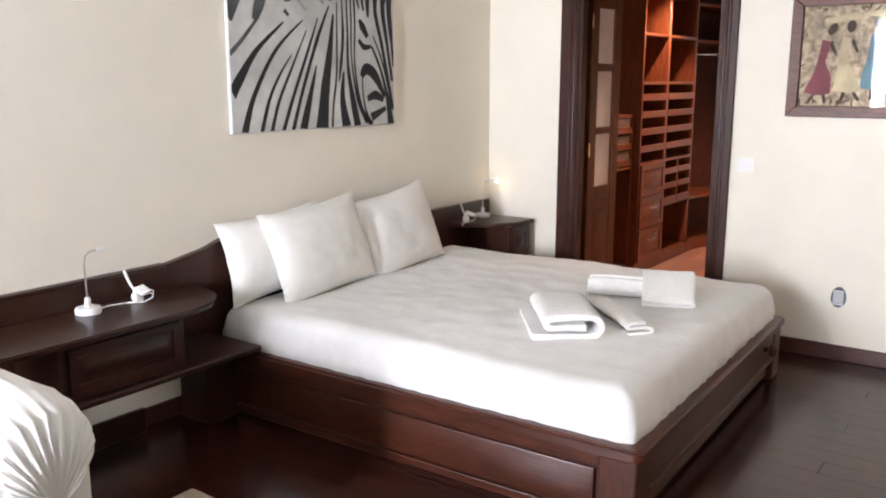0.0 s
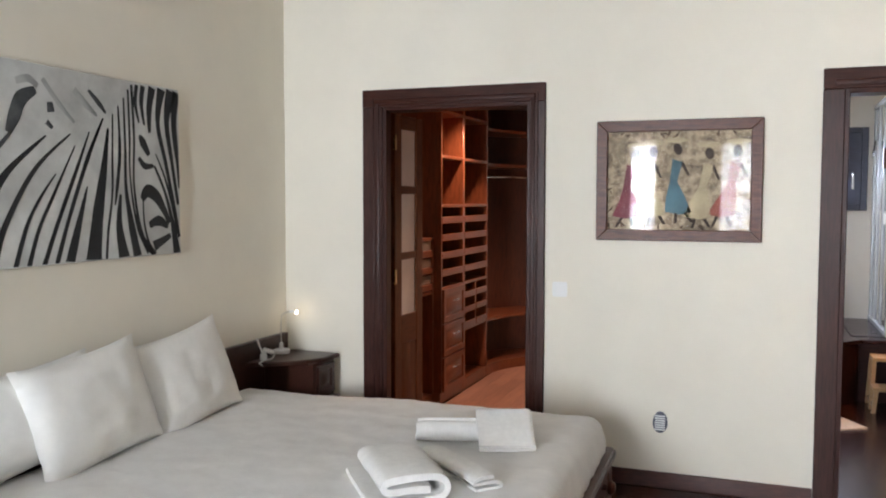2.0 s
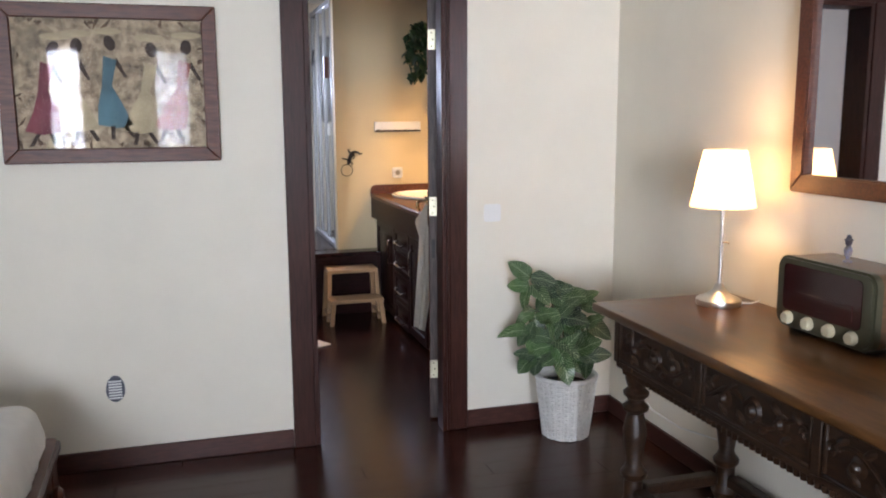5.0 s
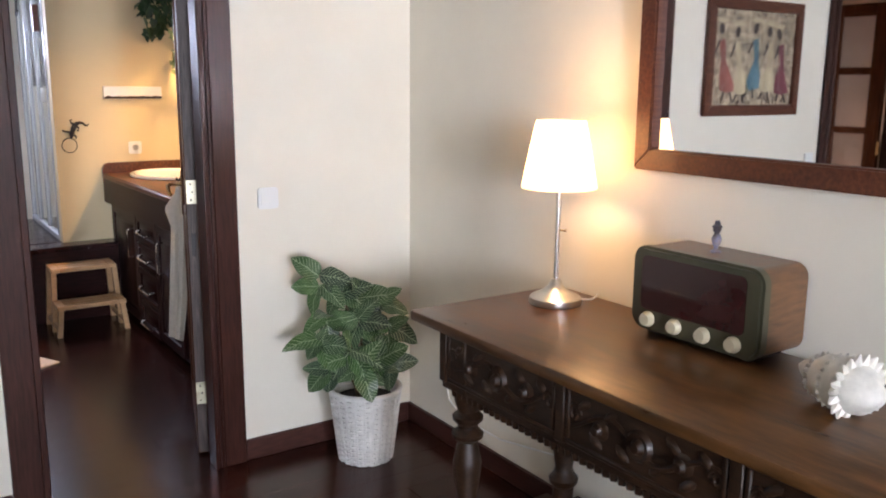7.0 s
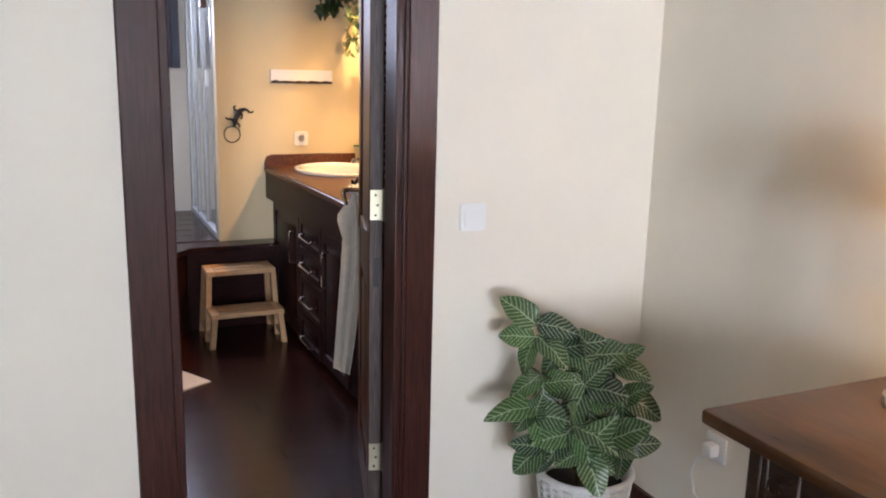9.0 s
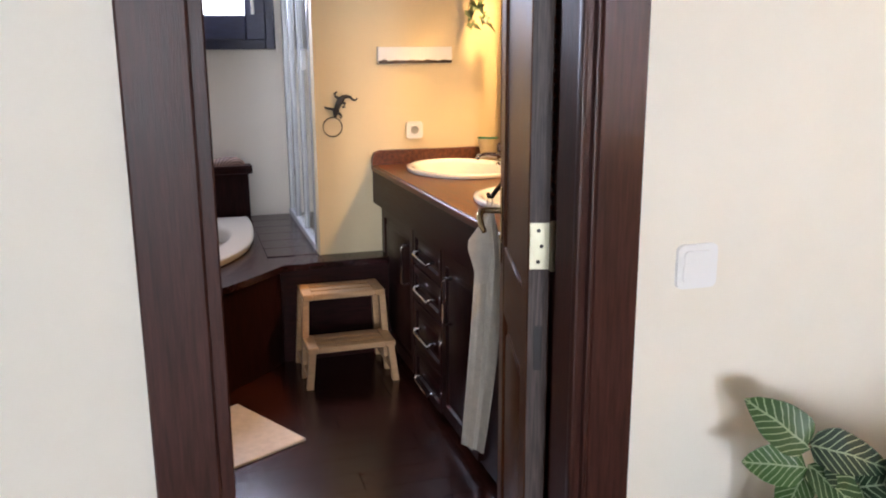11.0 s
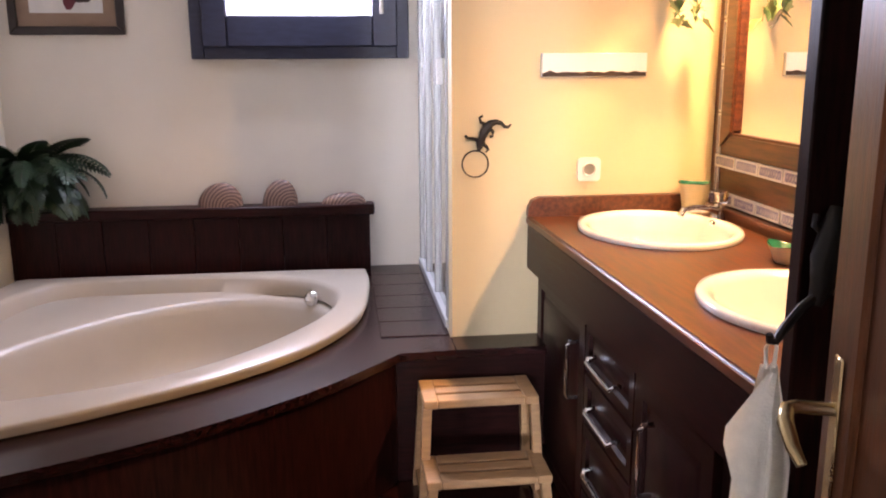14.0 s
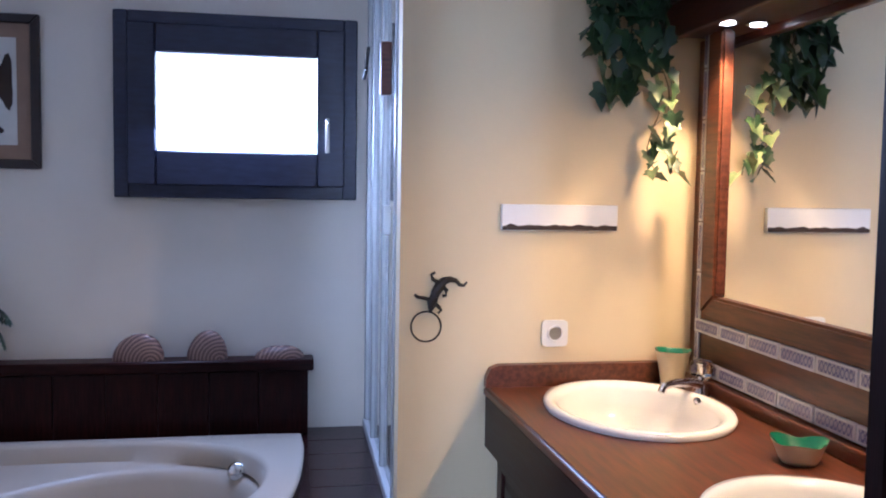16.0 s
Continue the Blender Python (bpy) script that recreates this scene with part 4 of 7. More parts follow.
for k in range(3):
    a = DY0 + 0.1 + k * LEN
    b = a + LEN
    for bb in ((a + 0.02, b - 0.02, 0.755, 0.768), (a + 0.02, b - 0.02, 0.617, 0.63), (a + 0.02, a + 0.033, 0.63, 0.755), (b - 0.033, b - 0.02, 0.63, 0.755)):
        part("drawer_moulding", box(AX - 0.008, AX + 0.001, *bb, 0.003), DESK, desk)
    m = (a + b) / 2
    part("rosette", swept(lathe(bmesh.new(), [(0, 0.022), (0.012, 0.02), (0.02, 0.008), (0.032, 0.012), (0.04, 0)], seg=12), pose(AX + 0.001, m, 0.692, 0, -90, 0)), DESK, desk)
    pts = [(AX - 0.001, m - 0.21 + 0.42 * i / 40, 0.692 + 0.030 * math.sin(i / 40 * math.pi * 3.0 + k)) for i in range(41)]
    part("vine", tube(bmesh.new(), pts, [0.009 * (0.55 + 0.45 * math.sin(math.pi * i / 40)) for i in range(41)], 6), DESK, desk)
    for s in (-1, 1):
        part("carved_knob", swept(lathe(bmesh.new(), [(0, 0.026), (0.010, 0.024), (0.016, 0.014), (0.012, 0.006), (0.024, 0.004), (0.028, 0)], seg=12), pose(AX + 0.001, m + s * 0.12, 0.692 - s * 0.004, 0, -90, 0)), DESK, desk)
        pts = [(AX - 0.001, m + s * (0.205 - 0.020 * (1 - f / 20) * math.cos(f * 0.5)), 0.70 + 0.024 * (1 - f / 22) * math.sin(f * 0.5)) for f in range(18)]
        part("scroll", tube(bmesh.new(), pts, [0.007 - 0.003 * f / 18 for f in range(18)], 6), DESK, desk)
        for q in range(4):
            part("carved_leaf", swept(lathe(bmesh.new(), [(0, 0.010), (0.007, 0.008), (0.012, 0.0)], seg=8, squash=(1, 2.2)), pose(AX, m + s * (0.05 + 0.042 * q), 0.655 + 0.072 * (q % 2), 0, -90, 0) @ pose(0, 0, 0, 0, 0, 35 * s * (1 if q % 2 else -1))), DESK, desk)
    part("divider_block", box(AX - 0.010, AX + 0.001, b - 0.016, b + 0.016, 0.612, 0.772, 0.003), DESK, desk)
bm = bmesh.new()
n = 58
for i in range(n):
    y = DY0 + 0.12 + i * (DY1 - DY0 - 0.24) / n
    lathe(bm, [(0.0, -0.022), (0.011, -0.018), (0.013, 0), (0, 0.001)], (AX + 0.006, y, 0.598), 6)
part("bead_fringe", bm, DESK, desk, "row of carved beads under the apron", kind="stuff")

# ---- things on and round the desk ----
lamp = thing("table_lamp", (1.932, 4.09, DZ), "lit table lamp with a white fabric shade on the desk", "lamp")
part("base", lathe(bmesh.new(), [(0, 0), (0.078, 0), (0.08, 0.006), (0.078, 0.02), (0.07, 0.026), (0.045, 0.036), (0.022, 0.055), (0.014, 0.075), (0.0, 0.078)], (1.932, 4.09, DZ), 32), STEEL, lamp, "round brushed steel foot")
part("stem", lathe(bmesh.new(), [(0, 0.07), (0.0075, 0.07), (0.0075, 0.36), (0.012, 0.365), (0.012, 0.39), (0, 0.39)], (1.932, 4.09, DZ), 16), STEEL, lamp)
part("switch_knob", tube(bmesh.new(), [(1.932, 4.09, DZ + 0.225), (1.943, 4.075, DZ + 0.225), (1.948, 4.068, DZ + 0.225)], [0.003, 0.003, 0.006]), BRASS, lamp)
SHADE = bpy.data.materials.new("lampshade_fabric")
SHADE.use_nodes = True
_s = SHADE.node_tree
_p = _s.nodes["Principled BSDF"]
_p.inputs["Base Color"].default_value = (0.86, 0.78, 0.64, 1)
_p.inputs["Roughness"].default_value = 0.9
_t = _s.nodes.new("ShaderNodeBsdfTranslucent")
_t.inputs["Color"].default_value = (0.95, 0.82, 0.62, 1)
_m = _s.nodes.new("ShaderNodeMixShader")
_m.inputs[0].default_value = 0.72
_s.links.new(_p.outputs[0], _m.inputs[1])
_s.links.new(_t.outputs[0], _m.inputs[2])
_s.links.new(_m.outputs[0], _s.nodes["Material Output"].inputs["Surface"])
bm = bmesh.new()
rings = []
for z, r in ((0.352, 0.111), (0.356, 0.112), (0.45, 0.093), (0.546, 0.073), (0.55, 0.072)):
    rings.append([bm.verts.new((1.932 + r * (1 + 0.006 * math.cos(24 * 2 * math.pi * i / 96)) * math.cos(2 * math.pi * i / 96), 4.09 + r * (1 + 0.006 * math.cos(24 * 2 * math.pi * i / 96)) * math.sin(2 * math.pi * i / 96), DZ + z)) for i in range(96)])
for a, b in zip(rings, rings[1:]):
    for i in range(96):
        bm.faces.new((a[i], a[(i + 1) % 96], b[(i + 1) % 96], b[i]))
shade = part("shade", bm, SHADE, lamp, "glowing cream fabric shade")
part("power_cord", tube(bmesh.new(), [(2.005, 4.07, DZ + 0.005), (2.04, 4.05, DZ + 0.004), (2.07, 4.06, DZ + 0.005), (2.1, 4.08, DZ + 0.004)], 0.003), PLASTIC, lamp)

radio = thing("radio", (2.0, 3.57, DZ), "old-fashioned green and brown tabletop radio with cream knobs", "radio")
RADGREEN = mat("radio_olive", (0.085, 0.082, 0.048), 0.3, 0.35, vary=0.15, coat=0.3)
RADWOOD = mat("radio_walnut", (0.17, 0.075, 0.03), 0.35, vary=0.2, scale=8, grain=(1.5, 10, 12), coat=0.3)
RADGLASS = mat("radio_dark_red_glass", (0.035, 0.008, 0.008), 0.12, vary=0.1, bump=0)
CREAMK = mat("cream_knob", (0.62, 0.55, 0.38), 0.35, vary=0.05, bump=0)


RX0, RY0, RY1, RZ0, RZ1 = 1.925, 3.375, 3.775, DZ + 0.012, DZ + 0.232
part("cabinet", prism(bmesh.new(), rounded(RY0, RY1, RZ0, RZ1, 0.035), RX0 + 0.03, 2.105, "x"), RADWOOD, radio, "rounded walnut cabinet")
bm = prism(bmesh.new(), rounded(RY0 - 0.003, RY1 + 0.003, RZ0 - 0.003, RZ1 + 0.003, 0.04), RX0, RX0 + 0.03, "x")
bmesh.ops.bevel(bm, geom=[e for e in bm.edges if abs(e.verts[0].co.x - RX0) < 1e-5 and abs(e.verts[1].co.x - RX0) < 1e-5], offset=0.008, segments=2, affect="EDGES")
part("front_bezel", bm, RADGREEN, radio, "olive green front bezel")
part("dial_window", prism(bmesh.new(), rounded(RY0 + 0.04, RY1 - 0.035, RZ0 + 0.055, RZ1 - 0.02, 0.018), RX0 - 0.003, RX0 + 0.01, "x"), RADGLASS, radio, "dark red dial window")
part("dial_scale", box(RX0 - 0.005, RX0 - 0.002, RY0 + 0.07, RY1 - 0.09, RZ0 + 0.075, RZ0 + 0.12, 0.002), RADGLASS, radio)
for k in range(4):
    kb = lathe(bmesh.new(), [(0, 0), (0.02, 0), (0.021, 0.006), (0.018, 0.014), (0.016, 0.02), (0, 0.021)], seg=18)
    part("knob", swept(kb, pose(RX0, RY0 + 0.065 + 0.09 * k, RZ0 + 0.03, 0, -90, 0)), CREAMK, radio)
for y in (RY0 + 0.05, RY1 - 0.05):
    part("foot", box(1.95, 2.08, y - 0.012, y + 0.012, DZ, DZ + 0.014, 0.002), BLACK, radio)

fig = bmesh.new()
lathe(fig, [(0, 0), (0.013, 0), (0.014, 0.004), (0.006, 0.008), (0.006, 0.016), (0.010, 0.022), (0.013, 0.035), (0.009, 0.046), (0.006, 0.05), (0.010, 0.056), (0.011, 0.064), (0.014, 0.068), (0.008, 0.072), (0.006, 0.082), (0, 0.084)], (2.02, 3.585, RZ1 + 0.001), 14)
solid("figurine", fig, mat("painted_tin", (0.12, 0.14, 0.25), 0.4, vary=0.9, scale=55, dark=(0.45, 0.33, 0.25)), "tiny painted figurine standing on the radio", "figurine")

# spiky sea shell on the desk
SHELL = mat("white_shell", (0.80, 0.76, 0.68), 0.5, vary=0.12, scale=18, bump=0.5, bump_scale=60)
bm = bmesh.new()
turns = 60
for k in range(3):
    for i in range(22):
        f = i / 21
        a = f * 2 * math.pi
        r = (0.062 - 0.017 * k)
        cx = -0.05 + 0.05 * k
        p = Vector((cx, r * math.cos(a) * 0.8, 0.055 + r * math.sin(a) * 0.75))
        if p.z > 0.01:
            q = p + Vector((-0.01, 0.028 * math.cos(a), 0.028 * math.sin(a)))
            tube(bm, [p, (p + q) / 2, q], [0.013, 0.009, 0.002], 5)
prof = [(0.0, -0.12), (0.02, -0.11), (0.045, -0.08), (0.06, -0.04), (0.055, 0.0), (0.045, 0.03), (0.03, 0.06), (0.015, 0.09), (0, 0.11)]
body = lathe(bmesh.new(), prof, seg=22)
swept(body, pose(0, 0, 0.055, 0, 90, 0))
me = bpy.data.meshes.new("tmp")
body.to_mesh(me)
bm.from_mesh(me)
body.free()
bpy.data.meshes.remove(me)
for v in bm.verts:
    v.co += v.normal * 0.004 * noise.noise(v.co * 40)
    v.co.z = max(v.co.z, 0.0)
swept(bm, pose(1.86, 3.14, DZ + 0.001, 0, 0, 75))
solid("sea_shell", bm, SHELL, "large spiky white sea shell lying on the desk", "shell")

# wall mirror over the desk, faces -x
MY0, MY1, MZ0, MZ1, MW = 2.72, 3.945, 1.228, 2.06, 0.06
wm = thing("wall_mirror", (XR, 3.3, MZ0), "large wall mirror in a reddish brown wooden frame", "mirror")
for o in ([(MY0, MZ0), (MY1, MZ0), (MY1 - MW, MZ0 + MW), (MY0 + MW, MZ0 + MW)], [(MY1, MZ0), (MY1, MZ1), (MY1 - MW, MZ1 - MW), (MY1 - MW, MZ0 + MW)],
          [(MY1, MZ1), (MY0, MZ1), (MY0 + MW, MZ1 - MW), (MY1 - MW, MZ1 - MW)], [(MY0, MZ1), (MY0, MZ0), (MY0 + MW, MZ0 + MW), (MY0 + MW, MZ1 - MW)]):
    bm = prism(bmesh.new(), o, XR - 0.035, XR - 0.001, "x")
    bmesh.ops.bevel(bm, geom=bm.edges[:], offset=0.005, segments=2, affect="EDGES")
    part("frame_board", bm, FRAMEW, wm)
part("mirror_glass", box(XR - 0.012, XR - 0.008, MY0 + MW, MY1 - MW, MZ0 + MW, MZ1 - MW), MIRROR, wm, "clear silvered glass")

# socket and cord under the desk
sk = thing("wall_socket", (XR, 4.83, 0.33), "white wall socket with a plugged-in white cord", "socket")
part("plate", box(XR - 0.01, XR, 4.79, 4.87, 0.335, 0.415, 0.003, 2), PLASTIC, sk)
part("plug", box(XR - 0.045, XR - 0.009, 4.81, 4.85, 0.355, 0.395, 0.008, 2), PLASTIC, sk)
part("cord", tube(bmesh.new(), [(XR - 0.04, 4.83, 0.36), (XR - 0.04, 4.87, 0.33), (XR - 0.03, 4.90, 0.27), (XR - 0.03, 4.88, 0.21), (XR - 0.025, 4.78, 0.16), (XR - 0.025, 4.55, 0.16), (XR - 0.02, 4.2, 0.22), (XR - 0.02, 3.8, 0.5)], 0.0035), PLASTIC, sk)
part("cord", tube(bmesh.new(), [(XR - 0.02, 3.55, 0.6), (XR - 0.02, 3.56, 0.4), (XR - 0.02, 3.53, 0.25), (XR - 0.02, 3.56, 0.12), (XR - 0.03, 3.5, 0.02)], 0.003), PLASTIC, sk)

# armchair in a white slipcover
arm = thing("armchair", (-1.6, 1.0, 0), "armchair under a pleated white slipcover", "armchair")


def soft_arm(y0, y1):
    prof = [(y0 + 0.03, 0.0), (y0 + 0.01, 0.3)]
    c, r = (y0 + y1) / 2, (y1 - y0) / 2 + 0.02
    prof += [(c + r * math.cos(a), 0.565 + 0.135 * math.sin(a)) for a in [math.pi * (1.2 - 1.4 * i / 110) for i in range(111)]]
    prof += [(y1 - 0.01, 0.3), (y1 - 0.03, 0.0)]
    bm = bmesh.new()
    n = 14
    rows = []
    for i in range(n + 1):
        f = i / n
        x = -2.02 + 0.66 * f
        inset = 1 - 0.16 * (max(0, f - 0.78) / 0.22) ** 2
        rows.append([bm.verts.new((x + 0.003 * math.sin(k * 0.8) * f, c + (y - c) * inset + 0.004 * noise.noise(Vector((x * 9, k * 0.36, 1))), (0.45 + (z - 0.45) * inset if z > 0.45 else z) + 0.006 * noise.noise(Vector((x * 7, k * 0.25, 4))))) for k, (y, z) in enumerate(prof)])
    for a, b in zip(rows, rows[1:]):
        for k in range(len(prof) - 1):
            bm.faces.new((a[k], a[k + 1], b[k + 1], b[k]))
    # gathered pleats fan over the front of the arm
    front = rows[-1]
    hub = bm.verts.new((-1.345, c, 0.40))
    mid = []
    for k, v in enumerate(front):
        s = 0.55
        p = hub.co.lerp(v.co, s)
        mid.append(bm.verts.new((p.x + 0.012 + 0.007 * math.sin(k * 0.8 + math.sin(k * 0.23)), p.y, p.z)))
    for k in range(len(front) - 1):
        bm.faces.new((front[k], front[k + 1], mid[k + 1], mid[k]))
        bm.faces.new((mid[k], mid[k + 1], hub))
    bm.faces.new((front[-1], front[0], mid[0], hub, mid[-1]))
    bm.faces.new(rows[0])
    return bm


part("armrest", soft_arm(1.335, 1.595), COVER, arm, "pleated white armrest cover", 80)
part("armrest", soft_arm(0.52, 0.78), COVER, arm)
part("seat", cloth_block(-1.80, -1.35, 0.80, 1.32, 0.22, 0.44, 0.06, 20, 18, 0.006, 8), COVER, arm)
part("base", box(-1.95, -1.37, 0.80, 1.32, 0.0, 0.22, 0.02, 2), COVER, arm)
part("backrest", cloth_block(-2.0, -1.80, 0.60, 1.48, 0.0, 0.80, 0.08, 14, 26, 0.006, 5), COVER, arm)
RUG = mat("beige_rug", (0.42, 0.36, 0.27), 0.95, vary=0.12, scale=40, bump=0.6, bump_scale=200)
solid("rug", box(-1.80, -0.85, 1.66, 2.215, 0.0, 0.014, 0.005), RUG, "small beige woven rug beside the bed", "rug")

# potted plant in a white basket
PX, PY = 1.77, 5.0
WICKER = mat("white_wicker", (0.74, 0.73, 0.70), 0.7, vary=0.08, scale=30, bump=0.3, bump_scale=80)
SOIL = mat("dark_soil", (0.03, 0.02, 0.015), 0.95, vary=0.3, scale=30, bump=0.6)
STEMW = mat("plant_stem", (0.16, 0.12, 0.06), 0.7, vary=0.2, scale=20)
plant = thing("potted_plant", (PX, PY, 0), "leafy green plant with white-veined leaves in a white wicker basket", "plant")
bm = bmesh.new()
for k in range(27):
    z = 0.008 + 0.0105 * k
    r = 0.100 + 0.036 * (z / 0.29)
    pts = []
    for i in range(48):
        a = 2 * math.pi * i / 48
        rr = r + 0.0035 * (1 if (i // 2 + k) % 2 else -1)
        pts.append((PX + rr * math.cos(a), PY + rr * math.sin(a), z))
    tube(bm, pts, 0.0058, 5, True)
part("basket", bm, WICKER, plant, "white woven wicker basket")
bm = bmesh.new()
tube(bm, [(PX + 0.138 * math.cos(2 * math.pi * i / 40), PY + 0.138 * math.sin(2 * math.pi * i / 40), 0.292) for i in range(40)], 0.010, 8, True)
part("rim", bm, WICKER, plant)
for i in range(24):
    a = 2 * math.pi * i / 24
    part("stake", tube(bmesh.new(), [(PX + r * math.cos(a), PY + r * math.sin(a), z) for r, z in ((0.1055, 0.004), (0.124, 0.15), (0.1415, 0.286))], 0.0042, 5), WICKER, plant)
part("liner", lathe(bmesh.new(), [(0, 0.004), (0.094, 0.004), (0.124, 0.245), (0, 0.246)], (PX, PY, 0), 24), SOIL, plant, "dark soil")

LEAF = bpy.data.materials.new("veined_leaf")
LEAF.use_nodes = True
_l = LEAF.node_tree
LN, LL = _l.nodes, _l.links
_tc = LN.new("ShaderNodeTexCoord")
_sx = LN.new("ShaderNodeSeparateXYZ")
LL.new(_tc.outputs["Object"], _sx.inputs[0])


def node_math(nt, op, a, b=None):
    n = nt.nodes.new("ShaderNodeMath")
    n.operation = op
    for k, v in enumerate((a, b)):
        if v is None:
            continue
        if isinstance(v, (int, float)):
            n.inputs[k].default_value = v
        else:
            nt.links.new(v, n.inputs[k])
    return n.outputs[0]


_ay = node_math(_l, "ABSOLUTE", _sx.outputs["Y"])
_ph = node_math(_l, "SUBTRACT", _sx.outputs["X"], node_math(_l, "MULTIPLY", _ay, 0.9))
_w = node_math(_l, "SINE", node_math(_l, "MULTIPLY", _ph, 500.0))
_v = node_math(_l, "GREATER_THAN", _w, 0.84)
_mid = node_math(_l, "LESS_THAN", _ay, 0.0016)
_vein = node_math(_l, "MAXIMUM", _v, _mid)
_oi = LN.new("ShaderNodeObjectInfo")
_rmp = LN.new("ShaderNodeValToRGB")
_rmp.color_ramp.elements[0].color, _rmp.color_ramp.elements[1].color = (0.008, 0.026, 0.014, 1), (0.040, 0.105, 0.022, 1)
LL.new(_oi.outputs["Random"], _rmp.inputs[0])
_mx = LN.new("ShaderNodeMix")
_mx.data_type = "RGBA"
LL.new(node_math(_l, "MULTIPLY", _vein, 0.6), _mx.inputs["Factor"])
LL.new(_rmp.outputs[0], _mx.inputs["A"])
_mx.inputs["B"].default_value = (0.42, 0.52, 0.34, 1)
LL.new(_mx.outputs["Result"], LN["Principled BSDF"].inputs["Base Color"])
LN["Principled BSDF"].inputs["Roughness"].default_value = 0.4


def leaf_mesh(name, L, W, curl, material, lobes=0, n=10):
    bm = bmesh.new()
    rows = []
    for i in range(n + 1):
        f = i / n
        w = W / 2 * (math.sin(math.pi * f ** 0.78) ** 0.62 if 0 < f < 1 else 0.02)
        if lobes:
            w *= 0.72 + 0.45 * abs(math.sin(f * math.pi * lobes))
        z = -curl * f * f * L
        rows.append([bm.verts.new((L * f, s * w, z + 0.18 * abs(s) * w + 0.004 * math.sin(f * 14 + s * 2))) for s in (-1, -0.5, 0, 0.5, 1)])
    for a, b in zip(rows, rows[1:]):
        for k in range(4):
            bm.faces.new((a[k], a[k + 1], b[k + 1], b[k]))
    return mesh_of(name, bm, material, 80)


LEAVES = [leaf_mesh("leaf", 0.112, 0.080, c, LEAF) for c in (0.25, 0.5, 0.8)]
rng = random.Random(4)
# leafy heads: (along the wall, towards the room, height, leaves), turned to the window light
LR, LF, LU = Vector((0.861, -0.507, 0)), Vector((-0.507, -0.861, 0)), Vector((0, 0, 1))
HEADS = [(-0.165, 0.06, 0.76, 5), (-0.08, 0.05, 0.69, 4), (-0.01, 0.04, 0.68, 5), (0.06, 0.03, 0.65, 5), (-0.14, 0.07, 0.61, 4), (-0.02, 0.08, 0.605, 5), (0.09, 0.05, 0.57, 5), (-0.16, 0.10, 0.52, 5),
         (-0.05, 0.13, 0.51, 5), (0.06, 0.10, 0.48, 5), (-0.13, 0.11, 0.45, 5), (-0.01, 0.14, 0.43, 4), (0.09, 0.08, 0.44, 4)]
for n, (u, d, z, leaves) in enumerate(HEADS):
    root = Vector((PX, PY, 0.225)) + 0.15 * u * LR + 0.02 * LF
    tip = Vector((PX, PY, z)) + u * LR + d * LF
    pts = []
    for i in range(7):
        f = i / 6
        p = root.lerp(tip, f)
        p -= (u * LR + d * LF) * 0.35 * math.sin(math.pi * f) * 0.6
        pts.append(p)
    part("stem", tube(bmesh.new(), pts, [0.007, 0.0065, 0.006, 0.0055, 0.005, 0.004, 0.003], 6), STEMW, plant)
    for q in range(leaves):
        a = radians(200 + 360 * q / leaves + rng.uniform(-22, 22) + n * 23 - (20 if n == 0 else 0))
        up = math.sin(a)
        x = (math.cos(a) * LR + (0.70 * up - 0.02) * LU + rng.uniform(0.15, 0.75) * LF).normalized()
        z_ = (LF * rng.uniform(0.5, 1.0) + LU * rng.uniform(0.35, 0.9) + LR * (0.35 * math.cos(a) + rng.uniform(-0.3, 0.3)))
        y_ = z_.cross(x).normalized()
        z_ = x.cross(y_)
        s = rng.uniform(0.8, 1.12)
        at = tip - Vector((PX, PY, 0)) - (0.05 * rng.random()) * LU
        m = Matrix((x * s, y_ * s, z_ * s)).transposed().to_4x4()
        m.translation = at
        o = new("leaf", LEAVES[rng.randrange(3)])
        o.parent = plant
        o.matrix_local = m

# ---- bathroom ----
DK = 0.472
DECKW = mat("bath_deck_wood", (0.036, 0.010, 0.010), 0.24, vary=0.4, scale=7, bump=0.05, bump_scale=20, grain=(1.5, 9, 9), coat=0.0, spec=0.36)
deck = thing("tub_surround", (0.3, 8.0, 0), "dark wooden platform with a curved front round the bathtub", "bath platform")


def curve(ctrl, n, closed=False):
    P = [Vector((*p, 0)) for p in ctrl]
    out = []
    m = len(P)
    for i in range(m if closed else m - 1):
        g = (lambda k: P[k % m]) if closed else (lambda k: P[min(max(k, 0), m - 1)])
        p0, p1, p2, p3 = g(i - 1), g(i), g(i + 1), g(i + 2)
        for k in range(n):
            s = k / n
            q = 0.5 * ((2 * p1) + (p2 - p0) * s + (2 * p0 - 5 * p1 + 4 * p2 - p3) * s * s + (3 * p1 - p0 - 3 * p2 + p3) * s ** 3)
            out.append((q.x, q.y))
    if not closed:
        out.append(ctrl[-1])
    return out


front = curve([(BX0 + 0.002, 6.74), (-0.3, 6.84), (0.05, 6.98), (0.381, 7.147), (0.726, 7.398), (1.0, 7.69)], 6)
TUB_RIM = curve([(-0.02, 7.175), (0.208, 7.297), (0.471, 7.469), (0.714, 7.707), (0.875, 8.02), (0.925, 8.38), (0.925, 8.70), (0.87, 8.75), (0.3, 8.755), (-0.45, 8.755), (-0.57, 8.70), (-0.585, 8.2), (-0.585, 7.3), (-0.53, 7.06), (-0.35, 7.05)], 6, True)


